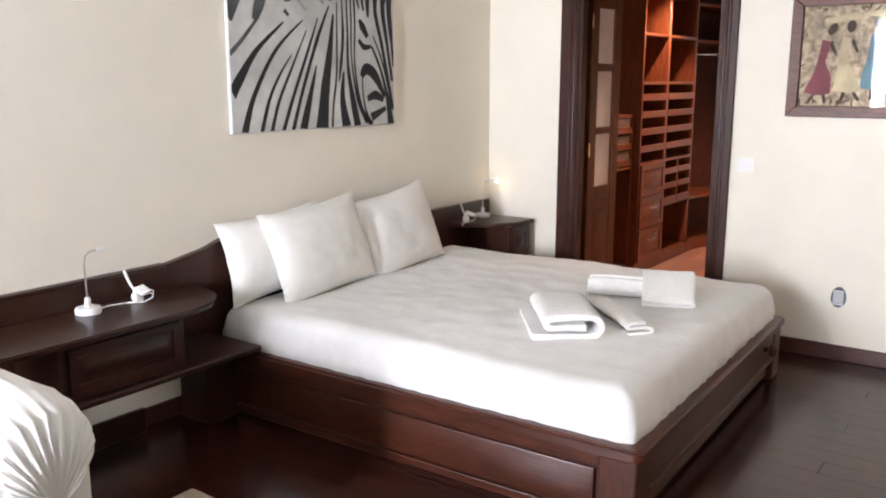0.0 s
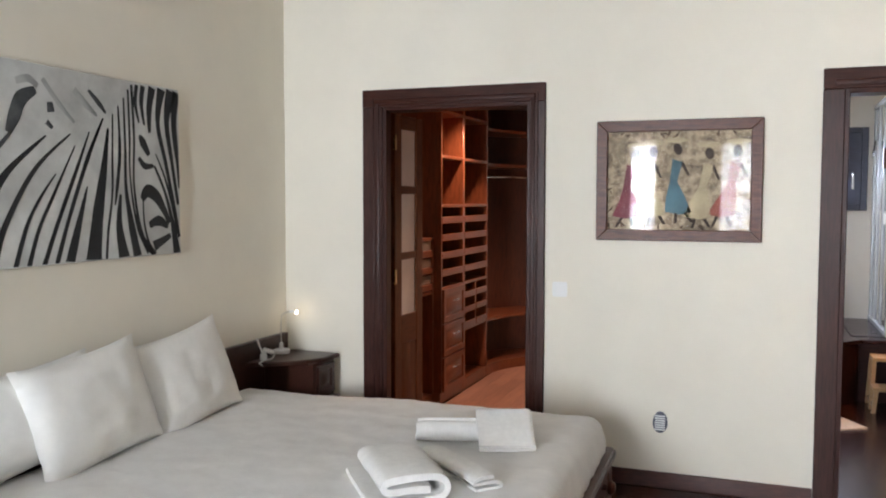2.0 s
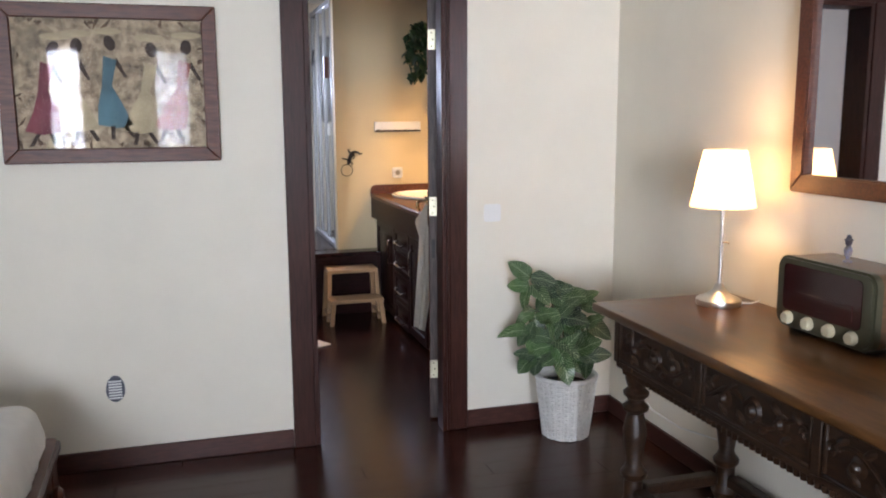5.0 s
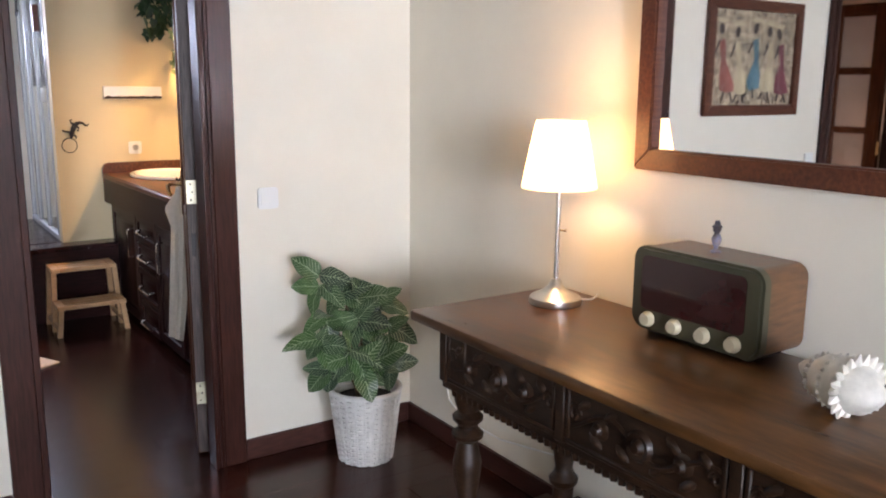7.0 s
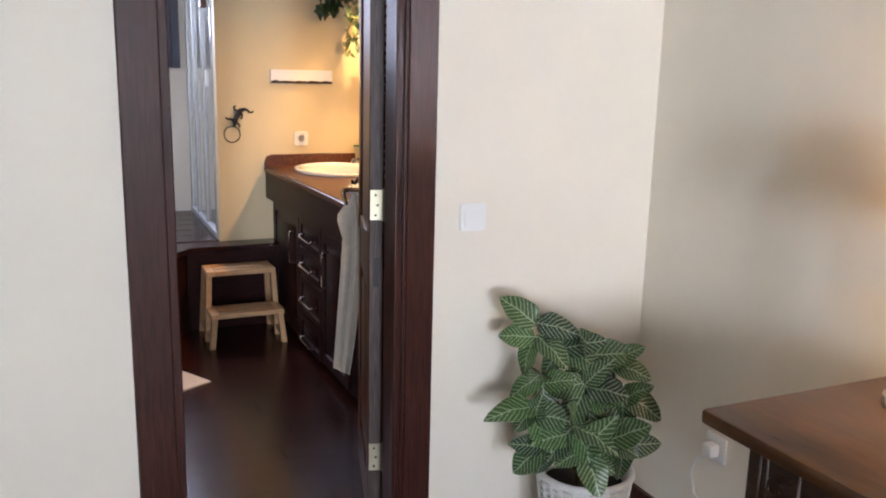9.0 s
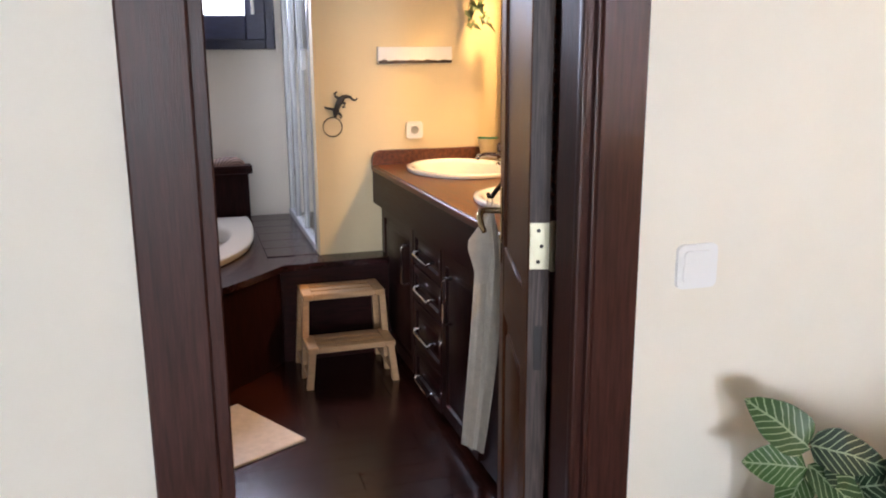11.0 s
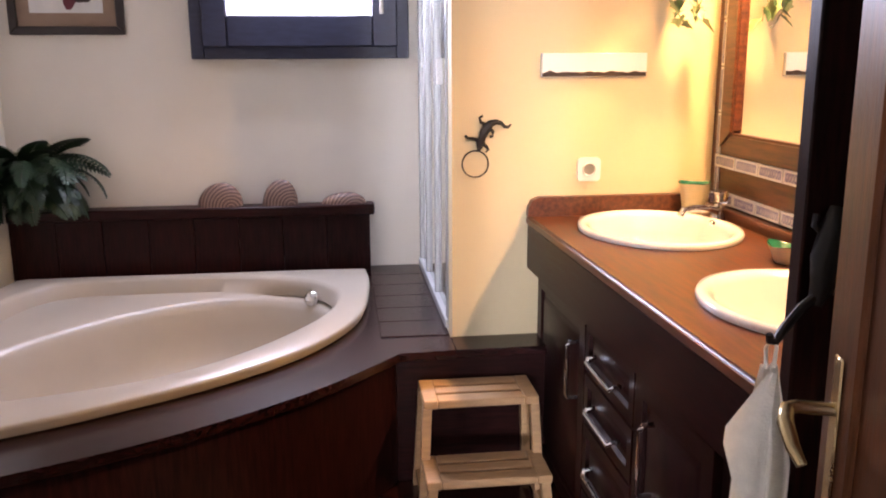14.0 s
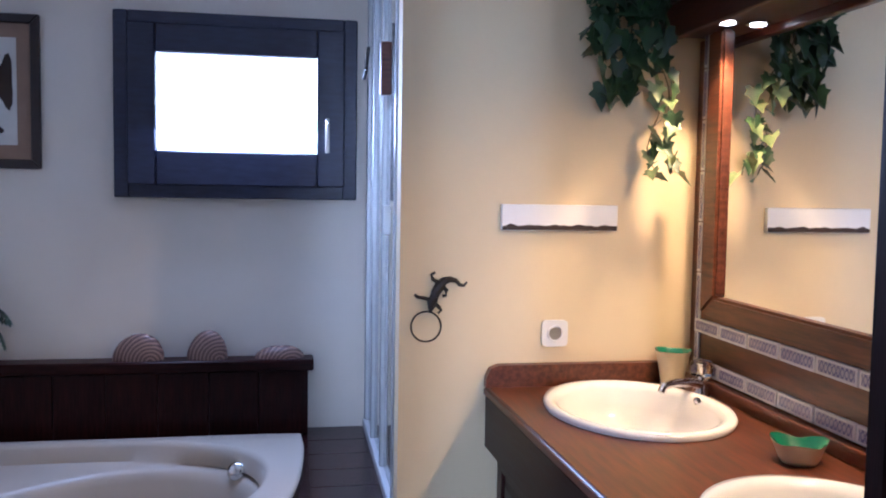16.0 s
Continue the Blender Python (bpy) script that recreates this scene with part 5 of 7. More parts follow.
def on_ray(poly, cx, cy, ang):
    """Where a ray from (cx, cy) leaves the outline."""
    dx, dy, far = math.cos(ang), math.sin(ang), 0
    for (x0, y0), (x1, y1) in zip(poly, poly[1:] + poly[:1]):
        ex, ey = x1 - x0, y1 - y0
        den = dx * ey - dy * ex
        if abs(den) < 1e-9:
            continue
        t = ((x0 - cx) * ey - (y0 - cy) * ex) / den
        s = ((x0 - cx) * dy - (y0 - cy) * dx) / den
        if t > 0 and -1e-6 <= s <= 1 + 1e-6:
            far = max(far, t)
    return cx + dx * far, cy + dy * far


def ring_slab(outer, hole, cx, cy, z0, z1):
    angs = sorted({2 * math.pi * k / 160 for k in range(160)} | {math.atan2(y - cy, x - cx) % (2 * math.pi) for x, y in outer})
    bm = bmesh.new()
    loops = []
    for poly in (outer, hole):
        pts = [on_ray(poly, cx, cy, a) for a in angs]
        loops += [[bm.verts.new((*p, z1)) for p in pts], [bm.verts.new((*p, z0)) for p in pts]]
    ot, ob, it, ib = loops
    n = len(angs)
    for i in range(n):
        j = (i + 1) % n
        for a, b in ((it, ot), (ot, ob), (ob, ib), (ib, it)):
            bm.faces.new((a[i], a[j], b[j], b[i]))
    return bm


hole = [(0.14 + (x - 0.14) * 0.93, 8.03 + (y - 8.03) * 0.93) for x, y in TUB_RIM]
part("deck_top", ring_slab(front + [(1.186, 7.70), (1.186, BY1 - 0.002), (BX0 + 0.002, BY1 - 0.002)], hole, 0.14, 8.03, DK - 0.03, DK), DECKW, deck, soft=None)
part("step_top", box(1.187, 1.508, 7.70, PARTY - 0.002, DK - 0.03, DK, 0.003), DECKW, deck)
inner = [(x - 0.012, y + 0.02) for x, y in front[:-1]]
bm = bmesh.new()
prism(bm, inner + [(0.985, 7.715), (0.985, 7.75)] + [(x, y + 0.03) for x, y in inner[::-1]], 0, DK - 0.03)
part("curved_front", bm, BATHZ, deck)
part("step_front", box(0.987, 1.508, 7.722, 7.742, 0, DK - 0.03, 0.002), BATHX, deck)
for k in range(6):
    part("deck_board", box(0.945, 1.186, 7.86 + 0.178 * k, 7.86 + 0.178 * k + 0.172, DK, DK + 0.004, 0.0015), DECKW, deck)
for k in range(8):
    part("back_plank", box(BX0 + 0.003 + 0.196 * k, BX0 + 0.003 + 0.196 * k + 0.1948, 8.862, 8.88, DK, 0.735, 0.002), BATHZ, deck)
part("back_core", box(BX0 + 0.003, 0.945, 8.88, BY1 - 0.002, DK, 0.735), BATHX, deck)
part("ledge_top", box(BX0 + 0.003, 0.972, 8.84, BY1 - 0.002, 0.735, 0.782, 0.006), BATHX, deck)

rim = TUB_RIM
tub = thing("bathtub", (0.15, 8.0, DK), "large cream acrylic corner bathtub", "bathtub")
tcx, tcy = 0.14, 8.03
TUB_OPEN = curve([(-0.118, 7.347), (0.259, 7.472), (0.514, 7.684), (0.721, 7.988), (0.80, 8.24), (0.775, 8.45), (0.62, 8.62), (0.30, 8.70), (-0.187, 8.705), (-0.36, 8.67), (-0.46, 8.55), (-0.515, 8.3), (-0.52, 7.8), (-0.47, 7.45), (-0.32, 7.335)], 6, True)
TUB_WELL = curve([(-0.11, 7.40), (0.24, 7.52), (0.48, 7.72), (0.685, 8.01), (0.762, 8.25), (0.735, 8.44), (0.54, 8.60), (0.255, 8.60), (-0.03, 8.44), (-0.24, 8.22), (-0.37, 8.03), (-0.44, 7.8), (-0.42, 7.52), (-0.30, 7.40)], 6, True)
bm = bmesh.new()
rings = []
angs = [2 * math.pi * k / 144 for k in range(144)]
for poly, z, s in ((rim, 0.0, 0.988), (rim, 0.022, 1.0), (rim, 0.030, 0.997), (rim, 0.034, 0.985), (TUB_OPEN, 0.034, 1.02), (TUB_OPEN, 0.030, 1.0), (TUB_OPEN, 0.016, 0.985), (TUB_OPEN, -0.035, 0.965), (TUB_WELL, -0.046, 1.05), (TUB_WELL, -0.052, 1.02), (TUB_WELL, -0.064, 0.995), (TUB_WELL, -0.09, 0.972),
                   (TUB_WELL, -0.16, 0.94), (TUB_WELL, -0.26, 0.88), (TUB_WELL, -0.32, 0.80), (TUB_WELL, -0.345, 0.66), (TUB_WELL, -0.35, 0.3)):
    ring = []
    for a in angs:
        x, y = on_ray(poly, tcx, tcy, a)
        ring.append(bm.verts.new((tcx + (x - tcx) * s, tcy + (y - tcy) * s, DK + 0.004 + z)))
    rings.append(ring)
m = len(angs)
for a, b in zip(rings, rings[1:]):
    for i in range(m):
        bm.faces.new((a[i], a[(i + 1) % m], b[(i + 1) % m], b[i]))
bm.faces.new(rings[-1])
part("shell", bm, ACRYLIC, tub, soft=60)
kb = lathe(bmesh.new(), [(0, -0.014), (0.022, -0.010), (0.032, 0.0), (0.034, 0.010), (0.029, 0.019), (0.016, 0.025), (0, 0.027)], seg=24)
part("overflow_knob", swept(kb, Matrix.Translation((0.690, 8.515, 0.440)) @ Vector((-0.30, -0.85, 0.42)).to_track_quat("Z", "Y").to_matrix().to_4x4()), CHROME, tub, "chrome overflow knob")

SHELLB = bpy.data.materials.new("brown_striped_shell")
SHELLB.use_nodes = True
_st = SHELLB.node_tree
_sc = _st.nodes.new("ShaderNodeTexCoord")
_ss = _st.nodes.new("ShaderNodeSeparateXYZ")
_sn = _st.nodes.new("ShaderNodeTexNoise")
_sn.inputs["Scale"].default_value = 25
_st.links.new(_sc.outputs["Object"], _ss.inputs[0])
_st.links.new(_sc.outputs["Object"], _sn.inputs["Vector"])
_sa = node_math(_st, "SQRT", node_math(_st, "ADD", node_math(_st, "POWER", node_math(_st, "ADD", _ss.outputs["Z"], 0.055), 2.0), node_math(_st, "POWER", node_math(_st, "SUBTRACT", _ss.outputs["X"], 0.05), 2.0)))
_sw = node_math(_st, "SINE", node_math(_st, "ADD", node_math(_st, "MULTIPLY", _sa, 430.0), node_math(_st, "MULTIPLY", _sn.outputs["Fac"], 3.0)))
_sr = _st.nodes.new("ShaderNodeValToRGB")
_sr.color_ramp.elements[0].position, _sr.color_ramp.elements[1].position = 0.35, 0.75
_sr.color_ramp.elements[0].color, _sr.color_ramp.elements[1].color = (0.10, 0.052, 0.042, 1), (0.27, 0.165, 0.12, 1)
_st.links.new(node_math(_st, "ADD", node_math(_st, "MULTIPLY", _sw, 0.5), 0.5), _sr.inputs[0])
_st.links.new(_sr.outputs[0], _st.nodes["Principled BSDF"].inputs["Base Color"])
_st.nodes["Principled BSDF"].inputs["Roughness"].default_value = 0.5


def scallop(x, y, w, h, d, ribs, label):
    bm = bmesh.new()
    n, k = 28, 10
    rows = []
    for j in range(k + 1):
        f = (j / k) ** 0.8 * math.pi / 2
        rows.append([bm.verts.new((x + w / 2 * math.cos(f) * math.cos(a) * (1 + 0.02 * math.sin(ribs * a)), y + d / 2 * math.cos(f) * math.sin(a), 0.782 + h * math.sin(f) * (1 + math.cos(f) * (0.10 * math.cos(a) + 0.02 * math.sin(ribs * a))))) for a in [2 * math.pi * i / n for i in range(n)]])
    for a, b in zip(rows, rows[1:]):
        for i in range(n):
            bm.faces.new((a[i], a[(i + 1) % n], b[(i + 1) % n], b[i]))
    bm.faces.new(rows[0])
    bmesh.ops.remove_doubles(bm, verts=bm.verts[:], dist=0.0005)
    return solid("seashell", bm, SHELLB, label, "shell", "shells on the ledge")


scallop(0.285, 8.895, 0.20, 0.105, 0.085, 9, "large striped brown sea shell on the wooden ledge")
scallop(0.55, 8.895, 0.16, 0.115, 0.085, 7, "round spotted brown sea shell on the wooden ledge")
scallop(0.835, 8.895, 0.20, 0.05, 0.08, 5, "flat pale brown sea shell on the wooden ledge")

# fern
FERN = mat("fern_green", (0.019, 0.060, 0.019), 0.5, vary=0.25, scale=20, bump=0.1, per_object=0.4)
fern = thing("fern", (-0.54, 8.89, 0.782), "dark green fern with drooping fronds on the ledge", "plant")
part("pot", lathe(bmesh.new(), [(0, 0), (0.05, 0), (0.065, 0.1), (0.06, 0.1), (0.055, 0.09), (0, 0.088)], (-0.54, 8.885, 0.782), 20), mat("clay_pot", (0.30, 0.14, 0.08), 0.8), fern, "small clay pot")
FRN = []
for L0, e0, e1 in ((0.44, 72, -55), (0.40, 60, -75), (0.36, 35, -85), (0.34, 80, 5)):
    bm = bmesh.new()
    n = 24
    pts = [Vector((0, 0, 0))]
    for i in range(n):
        f = i / n
        el = radians(e0 + (e1 - e0) * f)
        pts.append(pts[-1] + L0 / n * Vector((math.cos(el), 0, math.sin(el))))
    tube(bm, pts, 0.0025, 4)
    for i in range(3, n + 1):
        f = i / n
        d = (pts[i] - pts[i - 1]).normalized()
        L = 0.066 * math.sin(math.pi * min(1, 0.22 + 0.76 * f)) ** 0.8 + 0.006
        for s in (-1, 1):
            p = pts[i] + Vector((0, s * 0.001, 0))
            q = p + 0.42 * L * d + Vector((0, s * L, -0.22 * L))
            k = p.lerp(q, 0.5) + Vector((0, 0, 0.07 * L))
            w = 0.0095 * d
            bm.faces.new([bm.verts.new(v) for v in (p - w * 0.6, p + w * 0.6, k + w, q, k - w)])
    FRN.append(mesh_of("frond", bm, FERN, 60))
for k in range(40):
    o = new("frond", FRN[(0, 1, 2, 0, 3, 1, 2)[k % 7]])
    o.parent = fern
    s = rng.uniform(0.85, 1.12)
    az = -108 + 112 * ((k * 0.618) % 1)
    o.matrix_local = pose(0, 0, 0.09, 0, 0, az) @ pose(0, 0, 0, rng.uniform(-30, 30), 0, 0) @ Matrix.Diagonal((s, s, s, 1))

# small window with a dark frame
# The blue in this dark wood stands for glare from the bright pane.
FRAMEB = mat("glare_blue_window_frame", (0.028, 0.031, 0.058), 0.4, vary=0.15, scale=8, grain=(2, 10, 10))
bw = thing("window_3", (0.67, 8.9, GZ0), "small dark wooden bathroom window with a bright pane", "window")
tagged(bw, kind="structure")
for nm, b in (("frame_side", (GX0, GX0 + 0.055, GZ0, GZ1)), ("frame_side", (GX1 - 0.055, GX1, GZ0, GZ1)), ("frame_rail", (GX0 + 0.055, GX1 - 0.055, GZ0, GZ0 + 0.055)), ("frame_rail", (GX0 + 0.055, GX1 - 0.055, GZ1 - 0.05, GZ1))):
    part(nm, box(b[0], b[1], 8.895, 8.96, b[2], b[3], 0.004), FRAMEB, bw)
SX0, SX1, SZ0, SZ1 = GX0 + 0.05, GX1 - 0.05, GZ0 + 0.05, GZ1 - 0.045
for nm, b in (("sash_side", (SX0, 0.357, SZ0, SZ1)), ("sash_side", (0.982, SX1, SZ0, SZ1)), ("sash_rail", (0.357, 0.982, SZ0, 1.612)), ("sash_rail", (0.357, 0.982, 1.993, SZ1))):
    part(nm, box(b[0], b[1], 8.885, 8.945, b[2], b[3], 0.006), FRAMEB, bw)
gp = part("pane", box(0.355, 0.984, 8.912, 8.918, 1.610, 1.995), GLASS, bw, "window glass")
gp.visible_shadow = False
part("handle", tube(bmesh.new(), [(1.022, 8.884, 1.745), (1.022, 8.86, 1.745), (1.022, 8.852, 1.73), (1.022, 8.852, 1.63), (1.022, 8.855, 1.615)], 0.009), STEEL, bw, "steel window handle")

bp = framed("framed_print", -0.547, -0.074, 1.53, 2.12, BY1, 0.035, 0.022, mat("black_frame", (0.03, 0.018, 0.014), 0.4), "small framed print of dark shapes on white", "picture")
part("mount", box(-0.515, -0.106, BY1 - 0.01, BY1 - 0.006, 1.562, 2.088), mat("tan_mount", (0.33, 0.22, 0.15), 0.8), bp)
part("print_paper", box(-0.46, -0.16, BY1 - 0.012, BY1 - 0.009, 1.62, 2.03), mat("white_paper", (0.75, 0.73, 0.68), 0.8), bp)
for cx, cz, rx, rz_ in ((-0.20, 1.86, 0.03, 0.10), (-0.29, 1.70, 0.04, 0.06), (-0.36, 1.80, 0.05, 0.09), (-0.24, 1.68, 0.03, 0.02)):
    part("printed_shape", flat(blob(cx, cz, rx, rz_, 16, 0.2), BY1 - 0.0125), inks[4] if cx > -0.25 else inks[3], bp)

# shower enclosure
sh = thing("shower_door", (1.2, 8.4, DK), "white framed sliding glass shower door", "shower door")
WHITEM = mat("white_aluminium", (0.58, 0.60, 0.62), 0.25, 0.3, vary=0.03, bump=0)
part("bottom_track", box(1.180, 1.225, PARTY + 0.09, BY1 - 0.003, DK, DK + 0.035, 0.004), WHITEM, sh)
part("top_track", box(1.180, 1.225, PARTY + 0.09, BY1 - 0.003, 2.30, 2.34, 0.004), WHITEM, sh)
for y, w in ((PARTY + 0.092, 0.03), (8.30, 0.022), (8.64, 0.022), (BY1 - 0.04, 0.035)):
    part("upright", box(1.186, 1.218, y, y + w, DK + 0.035, 2.30, 0.003), WHITEM, sh)
for a, b in ((PARTY + 0.122, 8.30), (8.322, 8.64), (8.662, BY1 - 0.04)):
    g = part("glass_panel", box(1.2, 1.206, a, b, DK + 0.035, 2.30), clear("shower_glass", (0.86, 0.92, 0.95), 0.05) if a < 8 else bpy.data.materials["shower_glass"], sh, "rippled shower glass")
    g.visible_shadow = False
part("pull", box(1.165, 1.187, 8.03, 8.05, 1.33, 1.42, 0.006, 2), PLASTIC, sh)
hk = thing("shower_hook", (1.18, 8.66, 1.85), "black hook holding a brown wooden brush in the shower", "hook")
part("hook", tube(bmesh.new(), [(1.172, 8.73, 2.02), (1.165, 8.73, 1.95), (1.155, 8.71, 1.90), (1.15, 8.66, 1.89), (1.155, 8.61, 1.92)], 0.007), IRON, hk)
part("bracket", box(1.150, 1.184, 8.02, 8.06, 1.76, 1.92, 0.004), FRAMEW, hk, "brown wooden bracket")

# wall bits on the partition
pn = thing("panorama_canvas", (1.667, PARTY, 1.356), "narrow white canvas with a dark landscape strip", "canvas print")
part("canvas", box(1.489, 1.846, PARTY - 0.02, PARTY - 0.001, 1.356, 1.433, 0.002), PLASTIC, pn)
strip = [(1.491, 1.3575)] + [(1.844, 1.3575)] + [(1.844 - 0.353 * i / 30, 1.372 + 0.008 * noise.noise(Vector((i * 0.45, 2, 0))) + 0.004 * noise.noise(Vector((i * 1.7, 5, 0)))) for i in range(31)]
part("dark_strip", flat(strip, PARTY - 0.0203), inks[4], pn)
so = thing("bath_socket", (1.663, PARTY, 1.01), "white wall power socket above the counter", "socket")
part("plate", prism(bmesh.new(), rounded(1.623, 1.703, 1.008, 1.088, 0.014), PARTY - 0.009, PARTY, "y"), PLASTIC, so)
bm = lathe(bmesh.new(), [(0.021, 0), (0.024, 0.0), (0.024, 0.004), (0.021, 0.004), (0.02, 0.001), (0, 0.001)], seg=24)
part("socket_ring", swept(bm, pose(1.663, PARTY - 0.009, 1.048, 90, 0, 0)), PLASTIC, so)
part("socket_well", swept(lathe(bmesh.new(), [(0, 0.0012), (0.0185, 0.0012), (0.0185, 0.0016), (0, 0.0017)], seg=20), pose(1.663, PARTY - 0.009, 1.048, 90, 0, 0)), STEEL, so, "grey socket well")
for dx in (-0.009, 0.009):
    part("pin_hole", swept(lathe(bmesh.new(), [(0, 0.0), (0.003, 0), (0.003, 0.0006), (0, 0.0007)], seg=8), pose(1.663 + dx, PARTY - 0.0098, 1.048, 90, 0, 0)), BLACK, so)
lz = bmesh.new()
Ly = PARTY - 0.014
tube(lz, [(1.282, Ly, 1.118), (1.287, Ly, 1.145), (1.296, Ly, 1.17), (1.31, Ly, 1.195), (1.322, Ly, 1.208), (1.34, Ly, 1.212), (1.357, Ly, 1.208), (1.368, Ly, 1.196), (1.380, Ly, 1.194), (1.390, Ly, 1.204)], [0.006, 0.016, 0.014, 0.017, 0.012, 0.009, 0.007, 0.006, 0.005, 0.003], 8)
for p in ([(1.29, Ly, 1.15), (1.262, Ly, 1.158), (1.245, Ly, 1.160), (1.236, Ly, 1.168)], [(1.29, Ly, 1.145), (1.308, Ly, 1.130), (1.314, Ly, 1.120), (1.305, Ly, 1.113)], [(1.31, Ly, 1.2), (1.288, Ly, 1.212), (1.283, Ly, 1.226), (1.295, Ly, 1.232)], [(1.315, Ly, 1.195), (1.330, Ly, 1.178), (1.328, Ly, 1.165), (1.318, Ly, 1.163)]):
    tube(lz, p, [0.007, 0.006, 0.005, 0.005], 6)
liz = thing("towel_ring", (1.29, PARTY, 1.02), "black cast iron towel ring with a curled ornament", "towel ring")
part("ornament", lz, IRON, liz)
part("ring", tube(bmesh.new(), [(1.270 + 0.044 * math.cos(a), Ly, 1.074 + 0.044 * math.sin(a)) for a in [2 * math.pi * i / 36 for i in range(36)]], 0.0028, 6, True), IRON, liz)

# vanity
VX, VY0, CT = 1.452, 6.203, 0.893
van = thing("vanity_cabinet", (1.8, 7.1, 0), "dark wooden double vanity cabinet with chrome handles", "vanity")
part("body", box(1.512, XR - 0.003, VY0 + 0.03, PARTY - 0.003, 0.03, 0.76), BATHY, van)
part("kick", box(1.57, XR - 0.003, VY0 + 0.03, PARTY - 0.003, 0.0, 0.03), BATHY, van)
for nm, a, b, c, d, hz in (("door", 7.262, 7.83, 0.05, 0.70, 0.438), ("drawer", 6.86, 7.25, 0.555, 0.70, 0.612), ("drawer", 6.86, 7.25, 0.405, 0.545, 0.465), ("drawer", 6.86, 7.25, 0.20, 0.395, 0.283),
                           ("drawer", 6.86, 7.25, 0.035, 0.19, 0.075), ("door", 6.43, 6.848, 0.05, 0.70, 0.448)):
    p = panel_front(van, nm, 1.512, a, b, c, d, -1, BATHY if nm == "drawer" else BATHZ, 0.05 if nm == "door" else 0.03)
    if nm == "door":
        y = 7.335 if a > 7.2 else 6.73
        hp = [(1.494, y, hz + 0.17), (1.467, y, hz + 0.17), (1.462, y, hz + 0.16), (1.462, y, hz + 0.01), (1.467, y, hz), (1.494, y, hz)]
    else:
        y = 7.05
        hp = [(1.494, y + 0.106, hz + 0.012), (1.472, y + 0.106, hz + 0.01), (1.464, y + 0.101, hz), (1.464, y - 0.101, hz), (1.472, y - 0.106, hz + 0.01), (1.494, y - 0.106, hz + 0.012)]
    part("handle", tube(bmesh.new(), hp, 0.0065, 8), CHROME, p, "chrome bar handle")
top = thing("vanity_counter", (1.8, 7.1, 0.76), "polished mahogany vanity counter with two basins set in", "counter")


def holed_top(x0, x1, y0, y1, z0, z1, holes, seg=40):
    """A slab split into one field for each hole, with an oval opening in it."""
    bm = bmesh.new()
    cuts = [y0] + [(holes[i][1] + holes[i + 1][1]) / 2 for i in range(len(holes) - 1)] + [y1]
    for (hx, hy, rx, ry), a, b in zip(holes, cuts, cuts[1:]):
        inn, out = [], []
        for i in range(seg):
            t = 2 * math.pi * (i + 0.5) / seg
            c, s = math.cos(t), math.sin(t)
            inn.append((hx + rx * c, hy + ry * s))
            k = min(((x1 - hx) if c > 0 else (hx - x0)) / max(abs(c), 1e-6), ((b - hy) if s > 0 else (hy - a)) / max(abs(s), 1e-6))
            out.append((hx + k * c, hy + k * s))
        ti, to = [bm.verts.new((*p, z1)) for p in inn], [bm.verts.new((*p, z1)) for p in out]
        bi = [bm.verts.new((*p, z0)) for p in inn]
        for i in range(seg):
            j = (i + 1) % seg
            bm.faces.new((ti[i], ti[j], to[j], to[i]))
            bm.faces.new((bi[i], bi[j], ti[j], ti[i]))
        for cx, cy in ((x0, a), (x1, a), (x1, b), (x0, b)):
            best = sorted(range(seg), key=lambda i: (out[i][0] - cx) ** 2 + (out[i][1] - cy) ** 2)[:2]
            bm.faces.new((to[best[0]], to[best[1]], bm.verts.new((cx, cy, z1))))
    bmesh.ops.remove_doubles(bm, verts=bm.verts[:], dist=0.0005)
    return bm


BASINS = [(1.81, 6.665, 0.222, 0.262), (1.79, 7.515, 0.225, 0.275)]
part("slab", holed_top(VX + 0.040, XR - 0.004, VY0, PARTY - 0.003, CT - 0.03, CT, BASINS), COUNTER, top, soft=None)
bm = prism(bmesh.new(), [(VX + 0.028, VY0), (VX + 0.041, VY0), (VX + 0.041, PARTY - 0.003), (VX - 0.004, PARTY - 0.003)], CT - 0.032, CT + 0.001)
bmesh.ops.bevel(bm, geom=[e for e in bm.edges if max(v.co.x for v in e.verts) < VX + 0.03 and abs(e.verts[0].co.z - e.verts[1].co.z) < 1e-4], offset=0.008, segments=3, affect="EDGES")
part("front_edge", bm, COUNTER, top)
part("fascia", prism(bmesh.new(), [(VX + 0.034, VY0 + 0.01), (VX + 0.058, VY0 + 0.01), (VX + 0.026, PARTY - 0.003), (VX + 0.002, PARTY - 0.003)], 0.712, CT - 0.0325), BATHY, top)
part("end_fascia", box(VX + 0.03, XR - 0.004, VY0 + 0.004, VY0 + 0.024, CT - 0.1, CT - 0.031, 0.002), DARKX, top)
bm = prism(bmesh.new(), [(VX - 0.004, CT), (XR - 0.06, CT), (XR - 0.06, CT + 0.066), (VX + 0.035, CT + 0.066), (VX + 0.01, CT + 0.056), (VX - 0.002, CT + 0.03)], PARTY - 0.032, PARTY - 0.002, "y")
part("upstand", bm, COUNTER, top)


